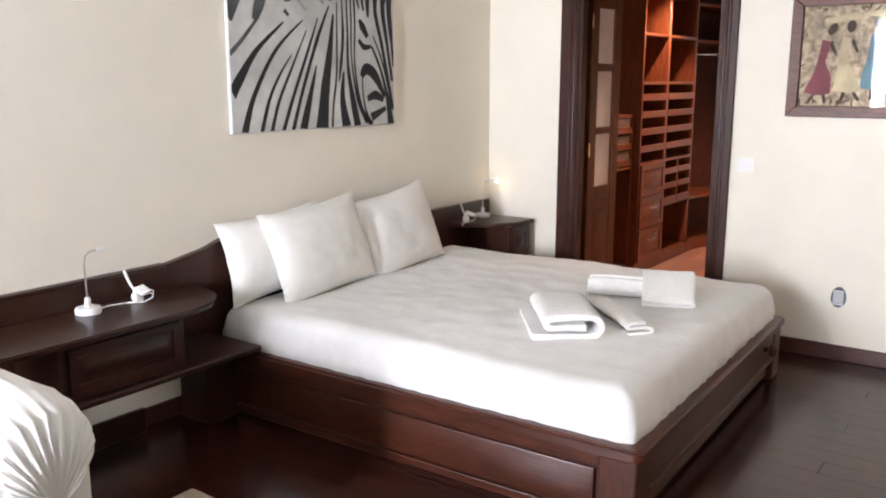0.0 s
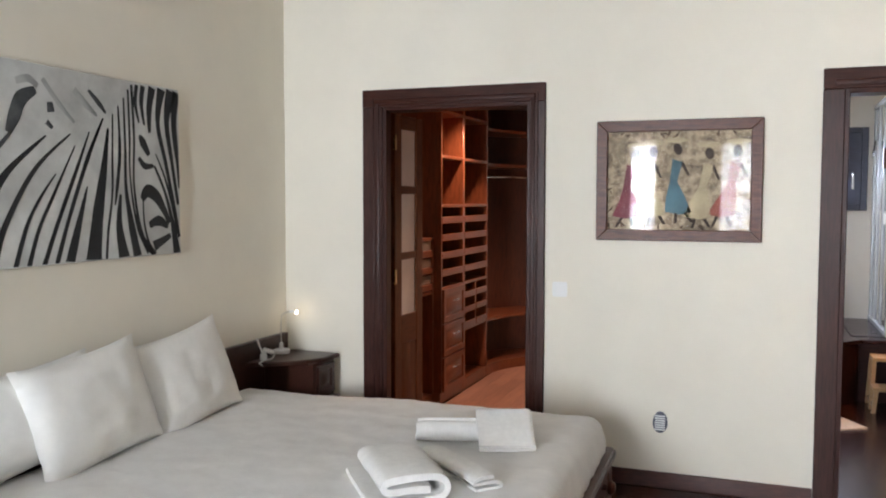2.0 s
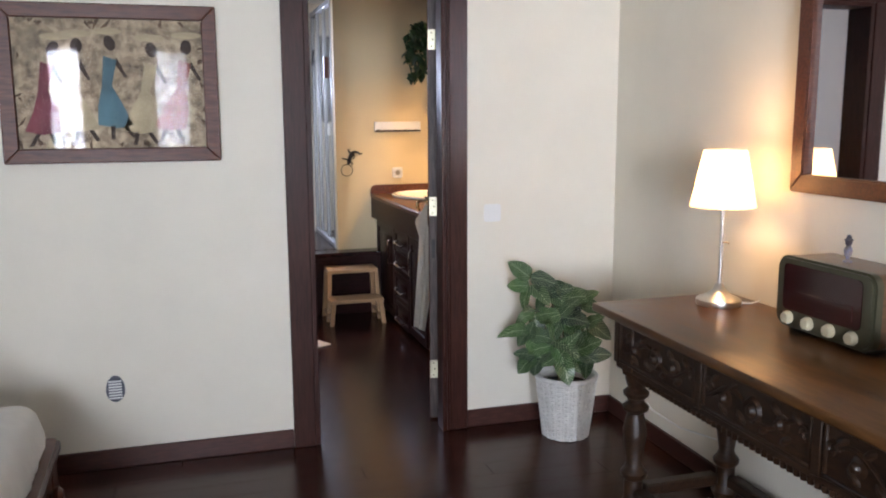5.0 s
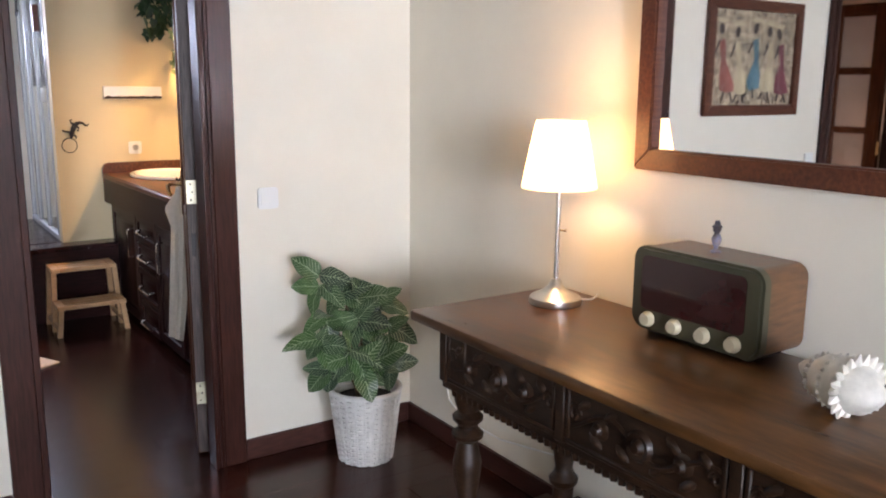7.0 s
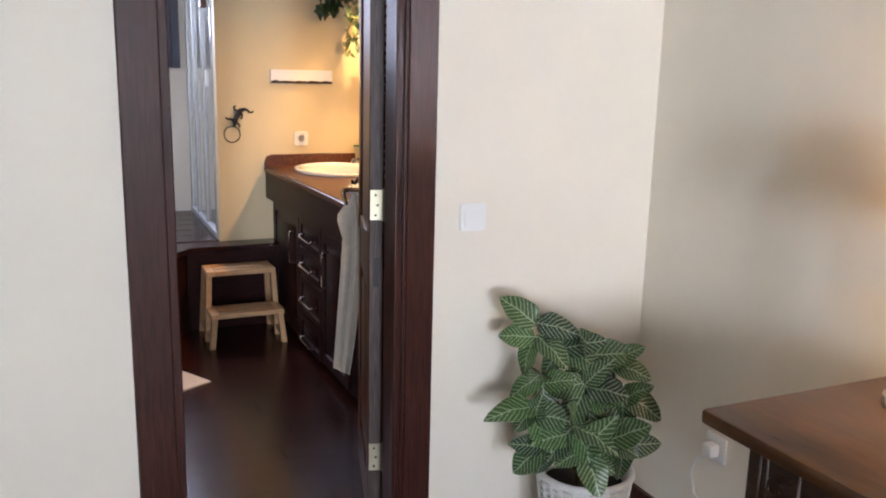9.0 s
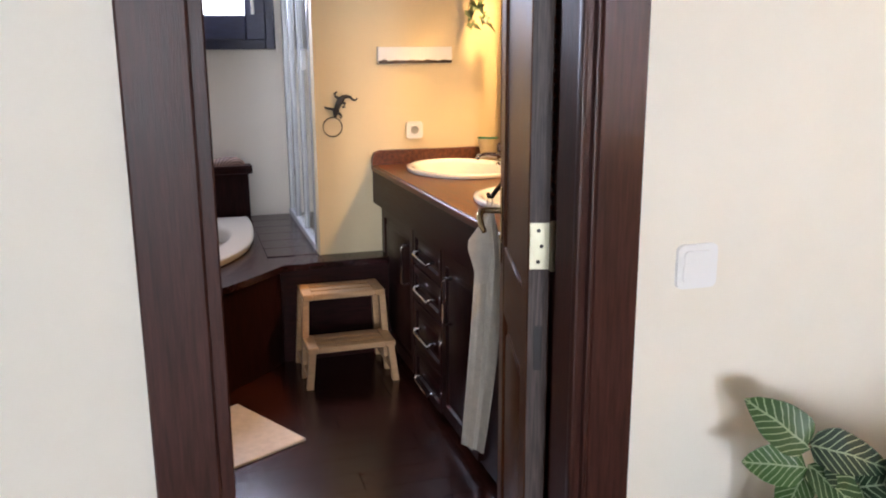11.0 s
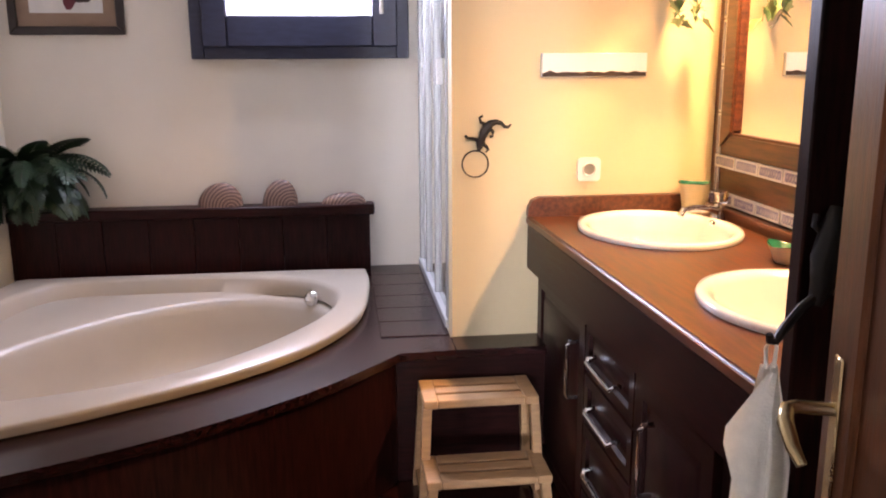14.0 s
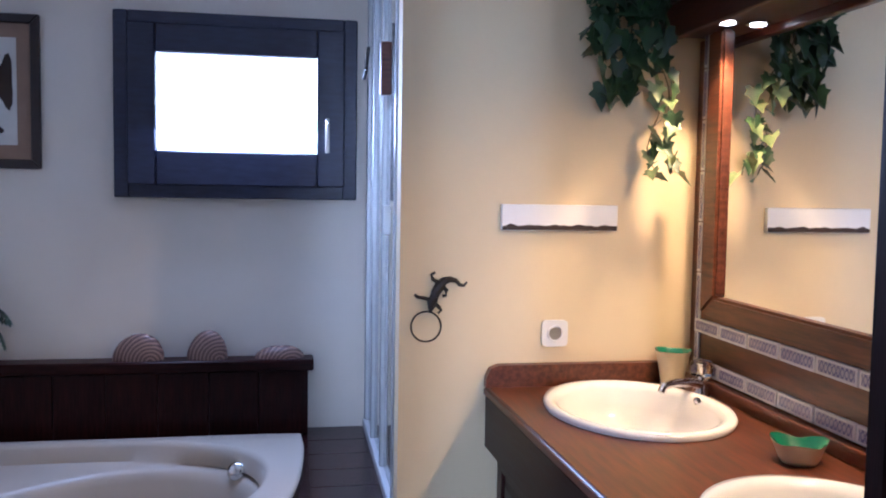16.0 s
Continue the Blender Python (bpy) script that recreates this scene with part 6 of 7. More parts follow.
def basin(cx, cy, rx, ry):
    t = thing("wash_basin", (cx, cy, CT), "white oval drop-in ceramic wash basin in the counter", "basin", "basins in the vanity counter")
    n = 56
    bm = bmesh.new()
    rings = []
    for s, z in ((1.06, 0.001), (1.075, 0.010), (1.06, 0.018), (1.0, 0.020), (0.93, 0.014), (0.90, 0.0), (0.85, -0.05), (0.72, -0.11), (0.45, -0.145), (0.12, -0.152), (0.10, -0.16)):
        rings.append([bm.verts.new((cx + rx * s * math.cos(2 * math.pi * i / n), cy + ry * s * math.sin(2 * math.pi * i / n), CT + z)) for i in range(n)])
    for a, b in zip(rings, rings[1:]):
        for i in range(n):
            bm.faces.new((a[i], a[(i + 1) % n], b[(i + 1) % n], b[i]))
    bm.faces.new(rings[-1])
    part("bowl", bm, CERAMIC, t, soft=60)
    part("drain", lathe(bmesh.new(), [(0, -0.15), (0.022, -0.15), (0.022, -0.145), (0, -0.143)], (cx, cy, CT), 18), CHROME, t, "chrome drain")
    kn = lathe(bmesh.new(), [(0, 0), (0.011, 0.0), (0.009, 0.01), (0.004, 0.014), (0, 0.015)], seg=12)
    part("plug_lift", swept(kn, pose(cx + 0.185, cy + 0.02, CT + 0.012, 0, -30, 0)), CHROME, t)
    return t


for b in BASINS:
    basin(*b)


def tap(y):
    t = thing("basin_tap", (2.045, y, CT), "chrome basin tap with a clear crystal knob", "tap", "taps behind the basins")
    part("foot", lathe(bmesh.new(), [(0, 0), (0.027, 0), (0.025, 0.012), (0.020, 0.020), (0.020, 0.046), (0, 0.048)], (2.045, y, CT), 18), CHROME, t)
    part("spout", tube(bmesh.new(), [(2.045, y, CT + 0.030), (2.0, y - 0.030, CT + 0.046), (1.93, y - 0.072, CT + 0.056), (1.885, y - 0.098, CT + 0.054), (1.876, y - 0.103, CT + 0.038)], [0.016, 0.014, 0.012, 0.011, 0.010], 10), CHROME, t)
    part("crystal_knob", lathe(bmesh.new(), [(0, 0.049), (0.020, 0.050), (0.032, 0.060), (0.034, 0.090), (0.028, 0.100), (0, 0.101)], (2.045, y, CT), 8), GLASS, t, "clear faceted knob")
    part("knob_core", lathe(bmesh.new(), [(0, 0.049), (0.008, 0.049), (0.008, 0.085), (0.012, 0.088), (0.012, 0.092), (0, 0.093)], (2.045, y, CT), 12), CHROME, t, "chrome core inside the knob")


tap(7.655)
tap(6.80)
CREAMC = mat("cream_glaze", (0.70, 0.58, 0.36), 0.3, vary=0.1, coat=0.3)
GREENG = mat("green_glaze", (0.02, 0.22, 0.12), 0.2, vary=0.2, coat=0.4)


def pot_with_glaze(name, at, prof, inside, wav, label):
    t = thing(name, at, label, "bowl" if "bowl" in name else "cup")
    n = 40

    def ring(bm, r, z, k):
        return [bm.verts.new((at[0] + r * (1 + k * wav * math.cos(3 * 2 * math.pi * i / n)) * math.cos(2 * math.pi * i / n), at[1] + r * (1 + k * wav * math.cos(3 * 2 * math.pi * i / n)) * math.sin(2 * math.pi * i / n), at[2] + z + 0.6 * k * wav * r * math.cos(3 * 2 * math.pi * i / n))) for i in range(n)]
    for nm, pr, mm in (("outside", prof, CREAMC), ("glazed_inside", inside, GREENG)):
        bm = bmesh.new()
        rs = [ring(bm, r, z, i / (len(pr) - 1) if nm == "outside" else 1 - i / (len(pr) - 1)) for i, (r, z) in enumerate(pr)]
        for a, b in zip(rs, rs[1:]):
            for i in range(n):
                bm.faces.new((a[i], a[(i + 1) % n], b[(i + 1) % n], b[i]))
        bm.faces.new(rs[0] if nm == "outside" else rs[-1])
        part(nm, bm, mm, t, "glossy green glaze" if nm != "outside" else "", 60)


pot_with_glaze("toothbrush_cup", (2.005, 7.760, CT), [(0.030, 0), (0.034, 0.02), (0.042, 0.07), (0.052, 0.112)], [(0.053, 0.113), (0.046, 0.108), (0.038, 0.07), (0.026, 0.02)], 0.06, "cream glazed cup with a green rim on the counter")
pot_with_glaze("soap_bowl", (1.97, 7.06, CT), [(0.036, 0), (0.043, 0.01), (0.049, 0.028), (0.056, 0.046)], [(0.057, 0.047), (0.050, 0.040), (0.038, 0.022), (0.026, 0.014)], 0.14, "cream soap bowl with a wavy rim and green glaze")

# mirror wall of the vanity
mb = thing("vanity_mirror", (XR, 7.0, CT), "tall mirror in a mahogany frame with blue patterned tile bands", "mirror")
part("backing", box(XR - 0.02, XR - 0.002, 6.203, PARTY - 0.002, CT + 0.001, 1.93), COUNTER, mb)
FY0, FY1, FZ0, FZ1 = 6.23, 7.735, 1.115, 1.935
for o in ([(FY0, FZ0), (FY1, FZ0), (FY1 - 0.085, FZ0 + 0.062), (FY0 + 0.085, FZ0 + 0.062)], [(FY1, FZ0), (FY1, FZ1), (FY1 - 0.085, FZ1), (FY1 - 0.085, FZ0 + 0.062)], [(FY0, FZ1), (FY0, FZ0), (FY0 + 0.085, FZ0 + 0.062), (FY0 + 0.085, FZ1)]):
    bm = prism(bmesh.new(), o, XR - 0.05, XR - 0.02, "x")
    bmesh.ops.bevel(bm, geom=bm.edges[:], offset=0.008, segments=2, affect="EDGES")
    part("frame_board", bm, COUNTER, mb)
part("mirror_glass", box(XR - 0.030, XR - 0.026, FY0 + 0.08, FY1 - 0.08, FZ0 + 0.058, FZ1), MIRROR, mb, "clear silvered glass")
part("upstand", box(XR - 0.05, XR - 0.02, 6.203, PARTY - 0.033, CT + 0.001, 0.93, 0.005, 2), COUNTER, mb)

def tile_glaze(name, along, across, half_w):
    """White glazed border tile: a lilac-grey field with a chain of blue crosses, white margins."""
    m = bpy.data.materials.new(name)
    m.use_nodes = True
    nt = m.node_tree
    tc = nt.nodes.new("ShaderNodeTexCoord")
    sp = nt.nodes.new("ShaderNodeSeparateXYZ")
    nt.links.new(tc.outputs["Object"], sp.inputs[0])
    nz = nt.nodes.new("ShaderNodeTexNoise")
    nz.inputs["Scale"].default_value = 35
    nt.links.new(tc.outputs["Object"], nz.inputs["Vector"])
    u, v = sp.outputs[along], sp.outputs[across]
    field = node_math(nt, "MULTIPLY", node_math(nt, "LESS_THAN", node_math(nt, "ABSOLUTE", u), 0.066), node_math(nt, "LESS_THAN", node_math(nt, "ABSOLUTE", v), half_w * 0.66))
    wave = node_math(nt, "MULTIPLY", node_math(nt, "SINE", node_math(nt, "MULTIPLY", u, 209.0)), half_w * 0.5)
    lines = [node_math(nt, "LESS_THAN", node_math(nt, "ABSOLUTE", node_math(nt, op, v, wave)), half_w * 0.13) for op in ("SUBTRACT", "ADD")]
    line = node_math(nt, "MULTIPLY", node_math(nt, "MAXIMUM", *lines), field)
    prev = (0.66, 0.65, 0.66, 1)
    for fac, col in ((node_math(nt, "MULTIPLY", field, node_math(nt, "ADD", nz.outputs["Fac"], 0.25)), (0.30, 0.28, 0.38, 1)), (node_math(nt, "MULTIPLY", line, 0.85), (0.09, 0.09, 0.24, 1))):
        mx = nt.nodes.new("ShaderNodeMix")
        mx.data_type = "RGBA"
        nt.links.new(fac, mx.inputs["Factor"])
        if isinstance(prev, tuple):
            mx.inputs["A"].default_value = prev
        else:
            nt.links.new(prev, mx.inputs["A"])
        mx.inputs["B"].default_value = col
        prev = mx.outputs["Result"]
    nt.links.new(prev, nt.nodes["Principled BSDF"].inputs["Base Color"])
    nt.nodes["Principled BSDF"].inputs["Roughness"].default_value = 0.22
    return m


tile_me = mesh_of("tile", box(-0.004, 0.004, -0.0745, 0.0745, -0.0215, 0.0215, 0.002), tile_glaze("blue_patterned_tile", "Y", "Z", 0.0215), 40)
tile_v = mesh_of("edge_tile", box(-0.004, 0.004, -0.0125, 0.0125, -0.0745, 0.0745, 0.002), tile_glaze("blue_edge_tile", "Z", "Y", 0.0125), 40)
for z in (0.956, 1.077):
    for k in range(10):
        o = piece("tile", tile_me, (XR - 0.0225, PARTY - 0.075 - 0.08 - 0.152 * k + 0.04, z), mb)
for k in range(7):
    piece("edge_tile", tile_v, (XR - 0.0222, 7.79, 1.008 + 0.152 * k), mb)

pel = thing("mirror_shelf", (2.0, 7.0, 1.9), "mahogany pelmet shelf with spotlights over the mirror", "shelf")
part("front_board", box(1.965, 1.99, 6.203, PARTY - 0.002, 1.915, 2.02, 0.004), DARKY, pel)
part("underside", box(1.991, XR - 0.002, 6.203, PARTY - 0.002, 1.94, 1.955, 0.002), DARKY, pel)
part("top_board", box(1.86, XR - 0.002, 6.203, PARTY - 0.002, 2.021, 2.045, 0.004), DARKY, pel)
GLOWB = glow("spot_glow", (1.0, 0.9, 0.7), 25)
for y in (6.75, 7.58):
    part("spot_ring", lathe(bmesh.new(), [(0.022, 0), (0.032, 0), (0.032, 0.006), (0.022, 0.006)], (2.045, y, 1.934), 20), CHROME, pel)
    part("spot_lens", lathe(bmesh.new(), [(0, -0.003), (0.021, -0.003), (0.021, 0.002), (0, 0.002)], (2.045, y, 1.934), 16), GLOWB, pel, "glowing spotlight lens")

# ivy hanging from the shelf
IVY = mat("ivy_green", (0.055, 0.12, 0.04), 0.45, vary=0.3, scale=14, bump=0.1, dark=(0.018, 0.045, 0.018), per_object=0.45)
IVYP = mat("ivy_pale", (0.36, 0.42, 0.20), 0.45, vary=0.3, scale=14, bump=0.1, dark=(0.08, 0.16, 0.05), per_object=0.3)
ivy = thing("ivy_plant", (1.92, 7.70, 2.046), "trailing green ivy hanging from the shelf", "plant")
part("pot", lathe(bmesh.new(), [(0, 0), (0.05, 0), (0.066, 0.1), (0.06, 0.1), (0.05, 0.09), (0, 0.088)], (1.93, 7.74, 2.046), 20), CREAMC, ivy)


def ivy_leaf(material):
    bm = bmesh.new()
    o = [(0, 0), (-0.013, -0.013), (-0.009, -0.027), (0.008, -0.023), (0.020, -0.033), (0.030, -0.017), (0.046, -0.009), (0.060, 0), (0.046, 0.009), (0.030, 0.017), (0.020, 0.033), (0.008, 0.023), (-0.009, 0.027), (-0.013, 0.013)]
    vs = [bm.verts.new((x, y, 0.25 * abs(y) - 3 * x * x)) for x, y in o]
    c = bm.verts.new((0.014, 0, -0.002))
    for i in range(len(vs)):
        bm.faces.new((vs[i], vs[(i + 1) % len(vs)], c))
    return mesh_of("leaf", bm, material, 60)


IL, ILP = ivy_leaf(IVY), ivy_leaf(IVYP)
vines = [[(1.90, 7.72, 2.13), (1.80, 7.70, 2.12), (1.75, 7.74, 2.03), (1.74, 7.77, 1.93), (1.76, 7.78, 1.86)],
         [(1.90, 7.70, 2.13), (1.82, 7.66, 2.10), (1.77, 7.70, 2.0), (1.78, 7.74, 1.86), (1.79, 7.76, 1.74)],
         [(1.92, 7.68, 2.13), (1.85, 7.66, 2.08), (1.82, 7.70, 1.95), (1.83, 7.74, 1.82), (1.84, 7.76, 1.77)],
         [(1.92, 7.70, 2.12), (1.87, 7.64, 2.06), (1.87, 7.68, 1.92), (1.91, 7.72, 1.80), (1.93, 7.74, 1.70), (1.90, 7.75, 1.60), (1.93, 7.75, 1.53)],
         [(1.92, 7.72, 2.12), (1.88, 7.66, 2.04), (1.90, 7.70, 1.88), (1.96, 7.73, 1.74), (1.95, 7.74, 1.62), (1.98, 7.75, 1.53)],
         [(1.91, 7.74, 2.13), (1.79, 7.76, 2.14), (1.76, 7.78, 2.06), (1.77, 7.79, 1.98)]]
for vn, ctrl in enumerate(vines):
    pts = []
    for a, b in zip(ctrl, ctrl[1:]):
        for k in range(4):
            pts.append(Vector(a).lerp(Vector(b), k / 4) + Vector((0.006 * math.sin(k + vn), 0.004 * math.cos(2 * k), 0)))
    pts.append(Vector(ctrl[-1]))
    part("vine", tube(bmesh.new(), pts, 0.002, 5), STEMW, ivy)
    thin = vn in (3, 4)
    for i in range(2, len(pts)):
        for q in range(1 if thin and i > 7 else 2):
            o = new("leaf", ILP if thin and i > 11 and rng.random() < 0.6 else IL)
            o.parent = ivy
            s = rng.uniform(0.75, 1.3) * (0.8 if thin and i > 9 else 1.0)
            off = Vector((rng.uniform(-0.025, 0.025), rng.uniform(-0.04, 0.02), rng.uniform(-0.02, 0.02))) * (0.6 if thin else 1)
            o.matrix_local = Matrix.Translation(pts[i] + off - BASE[ivy.name]) @ pose(0, 0, 0, 0, 0, rng.uniform(190, 350)) @ pose(0, 0, 0, rng.uniform(-40, 40), rng.uniform(10, 85), 0) @ Matrix.Diagonal((s, s, s, 1))

# step stool
st = thing("step_stool", (1.24, 7.52, 0), "pale birch two-step stool with slatted treads", "stool")
SXA, SXB = 1.05, 1.432
for z, y0, y1 in ((0.375, 7.505, 7.695), (0.185, 7.345, 7.525)):
    inset = 0.008 if z > 0.3 else 0
    w = (y1 - y0) / 3
    for k in range(3):
        part("tread_slat", box(SXA + inset + 0.046, SXB - inset - 0.046, y0 + k * w + (0.007 if k else 0), y0 + (k + 1) * w - (0.007 if k < 2 else 0), z - 0.026, z, 0.003), BIRCH, st)
    for xx in (SXA + inset, SXB - inset - 0.0455):
        part("tread_end", box(xx, xx + 0.0455, y0, y1, z - 0.027, z + 0.0005, 0.003), BIRCH, st)
for s, x in ((1, SXA + 0.02), (-1, SXB - 0.02)):
    part("side_rail", box(x - 0.010 - s * 0.014, x + 0.010 - s * 0.014, 7.37, 7.685, 0.035, 0.062, 0.003), BIRCH, st)
    for (ya, za), (yb, zb) in (((7.355, 0.0), (7.362, 0.159)), ((7.50, 0.0), (7.522, 0.349)), ((7.70, 0.0), (7.678, 0.349))):
        bm = bmesh.new()
        d = 0.014
        vs = [bm.verts.new(v) for v in ((x - d - s * 0.018, ya - 0.014, za), (x + d - s * 0.018, ya - 0.014, za), (x + d - s * 0.018, ya + 0.014, za), (x - d - s * 0.018, ya + 0.014, za), (x - d, yb - 0.014, zb), (x + d, yb - 0.014, zb), (x + d, yb + 0.014, zb), (x - d, yb + 0.014, zb))]
        for f in ((3, 2, 1, 0), (4, 5, 6, 7), (0, 1, 5, 4), (1, 2, 6, 5), (2, 3, 7, 6), (3, 0, 4, 7)):
            bm.faces.new([vs[i] for i in f])
        part("leg", bm, BIRCH, st)
MAT_ = mat("bath_mat_cotton", (0.72, 0.62, 0.54), 0.95, vary=0.06, scale=30, bump=0.6, bump_scale=220)
bm = bx(bmesh.new(), -0.40, 0, 0, 0.46, 0, 0.012, 0.004)
bm2 = swept(bm, pose(0.968, 6.868, 0.0, 0, 0, -61 + 90))
solid("bath_mat", bm2, MAT_, "pale cotton bath mat with a tasselled corner on the floor", "bath mat")

# ---- doors ----
door = thing("door_1", (1.216, 5.375, 0), "brown wooden panelled bathroom door standing open", "door", "", 74.5, False)
tagged(door, kind="structure")
W_, T_ = 0.555, 0.042
part("hinge_stile", box(0, 0.095, -T_, 0, 0.008, 2.03, 0.004), DOORZ, door)
part("lock_stile", box(W_ - 0.095, W_, -T_, 0, 0.008, 2.03, 0.004), DOORZ, door)
for a, b in ((0.008, 0.16), (0.78, 0.95), (1.93, 2.03)):
    part("cross_rail", box(0.095, W_ - 0.095, -T_ + 0.001, -0.001, a, b, 0.003), DOORX, door)
part("lower_panel", box(0.09, W_ - 0.09, -T_ + 0.012, -0.012, 0.155, 0.785), DOORZ, door)
bm = bx(bmesh.new(), 0.125, W_ - 0.125, -T_ + 0.004, -0.004, 0.20, 0.74, 0.008, 2)
part("raised_panel", bm, DOORZ, door)
part("upper_panel", box(0.09, W_ - 0.09, -0.016, -0.008, 0.945, 1.935), DOORZ, door)
slat = mesh_of("louvre", swept(box(0.010, W_ - 0.092, -0.026, 0.012, -0.0035, 0.0035, 0.002), pose(0, -T_, 0, 32, 0, 0)), DOORX, 40)
for k in range(31):
    o = piece("louvre", slat, (0, 0, 1.13 + 0.026 * k), door)
part("worn_edge", box(-0.0012, 0.0004, -T_ + 0.002, -0.002, 0.012, 2.026, 0.0005), mat("worn_edge_wood", (0.115, 0.084, 0.074), 0.5, vary=0.35, scale=7, bump=0.1, grain=(20, 30, 1.4), spec=0.3), door, "bare greyish worn door edge")
part("worn_mark", box(-0.0016, 0.0008, -0.030, -0.014, 0.81, 0.90, 0.0006), IRON, door, "dark worn mark on the edge")
for z in (0.26, 1.058, 1.83):
    h = part("hinge", box(-0.004, 0.0, -T_ + 0.002, -0.002, z - 0.045, z + 0.045, 0.001), HINGE, door, "dull brass hinge leaf")
    part("hinge_pin", tube(bmesh.new(), [(-0.004, -T_ - 0.004, z - 0.048), (-0.004, -T_ - 0.004, z + 0.048)], 0.006), HINGE, door)
part("lock_plate", box(W_ - 0.062, W_ - 0.036, 0.0, 0.004, 0.90, 1.09, 0.002), BRASS, door)
part("lever", tube(bmesh.new(), [(W_ - 0.05, 0.0, 1.03), (W_ - 0.05, 0.04, 1.032), (W_ - 0.054, 0.053, 1.03), (W_ - 0.07, 0.058, 1.022), (W_ - 0.095, 0.055, 1.004), (W_ - 0.108, 0.048, 0.99)], [0.008, 0.008, 0.009, 0.009, 0.008, 0.006], 10), BRASS, door, "polished brass lever handle")
part("lever", tube(bmesh.new(), [(W_ - 0.055, -T_, 1.03), (W_ - 0.055, -T_ - 0.045, 1.03), (W_ - 0.09, -T_ - 0.055, 1.025), (W_ - 0.15, -T_ - 0.052, 0.995)], 0.009, 10), BRASS, door)
for z in (0.26, 1.058, 1.83):
    for dz in (-0.03, 0.0, 0.03):
        sc = lathe(bmesh.new(), [(0, 0), (0.004, 0), (0.0036, 0.0012), (0, 0.0014)], seg=10)
        part("screw", swept(sc, pose(-0.004, -T_ * 0.45 - (0.006 if dz == 0 else 0), z + dz, 0, -90, 0)), IRON, door)
# tall panel at the near end of the vanity, with an iron hook
ep = thing("vanity_end_panel", (1.8, 6.18, 0), "tall near-black wooden panel closing the vanity's end", "wooden panel")
part("panel", box(1.474, XR - 0.003, 6.168, 6.2, 0, 2.415, 0.003), BATHZ, ep)
sc = lathe(bmesh.new(), [(0, 0), (0.006, 0), (0.005, 0.001), (0, 0.001)], seg=12)
part("screw_hole", swept(sc, pose(1.52, 6.1678, 1.53, 90, 0, 0)), BLACK, ep)
hk2 = thing("iron_hook", (1.49, 6.165, 1.04), "black cast iron ornamental hook on the dark panel", "hook")
bm = tube(bmesh.new(), [(1.515, 6.155, 1.20), (1.505, 6.15, 1.17), (1.498, 6.148, 1.13), (1.50, 6.15, 1.09), (1.49, 6.15, 1.06)], [0.010, 0.017, 0.020, 0.018, 0.010], 10)
for p in ([(1.50, 6.152, 1.16), (1.482, 6.155, 1.175), (1.486, 6.158, 1.19)], [(1.505, 6.152, 1.15), (1.53, 6.156, 1.16), (1.538, 6.158, 1.175)], [(1.505, 6.152, 1.10), (1.528, 6.156, 1.085), (1.524, 6.158, 1.07)]):
    tube(bm, p, [0.006, 0.005, 0.005], 6)
part("ornament", bm, IRON, hk2)
part("hook", tube(bmesh.new(), [(1.494, 6.15, 1.075), (1.465, 6.14, 1.06), (1.435, 6.128, 1.035), (1.418, 6.12, 1.018), (1.408, 6.115, 1.022), (1.405, 6.113, 1.032)], [0.007, 0.007, 0.007, 0.006, 0.006, 0.005], 8), IRON, hk2)
# towel on the hook, one corner folded out
bm = bmesh.new()
hx, hy = 1.413, 6.119


def drape(edges, n, depth, waves, ph):
    rows = []
    for f, z, xl, xr in edges:
        row = []
        for i in range(n + 1):
            u = i / n
            fold = depth * math.sin(u * waves + ph + 0.8 * f) * min(1, 0.25 + 1.2 * f) + 0.3 * depth * math.sin(u * waves * 2.3 + 2)
            row.append(bm.verts.new((xl + u * (xr - xl), hy + fold - 0.05 * f * (1 - f), z + 0.012 * math.sin(u * 5 + 1) * f)))
        rows.append(row)
    for a, b in zip(rows, rows[1:]):
        for i in range(n):
            bm.faces.new((a[i], a[i + 1], b[i + 1], b[i]))


body = []
for j in range(25):
    f = j / 24
    top_in = min(1, 5 * f)
    body.append((f, 0.985 - 0.72 * f, 1.402 - 0.022 * top_in - 0.045 * f, 1.424 + 0.028 * top_in - 0.052 * f * f))
drape(body, 26, 0.016, 11, 0.5)
flap = []
for j in range(9):
    f = j / 8
    flap.append((0.3 * f, 0.98 - 0.20 * f, 1.402 - (0.066 * f / 0.42 if f < 0.42 else 0.066 * (1 - 0.5 * (f - 0.42) / 0.58)), 1.412 - 0.02 * f))
hy -= 0.02
drape(flap, 8, 0.006, 4, 1.0)
hy += 0.02
bmesh.ops.solidify(bm, geom=bm.faces[:], thickness=0.005)
tube(bm, [(hx - 0.006, hy, 0.98), (hx - 0.008, hy, 1.01), (hx, hy - 0.002, 1.028), (hx + 0.008, hy, 1.01), (hx + 0.006, hy, 0.98)], 0.003, 5)
solid("hand_towel", bm, mat("cream_towel", (0.80, 0.75, 0.65), 0.95, vary=0.05, scale=40, bump=0.5, bump_scale=240), "cream hand towel hanging by a loop from an iron hook", "towel")

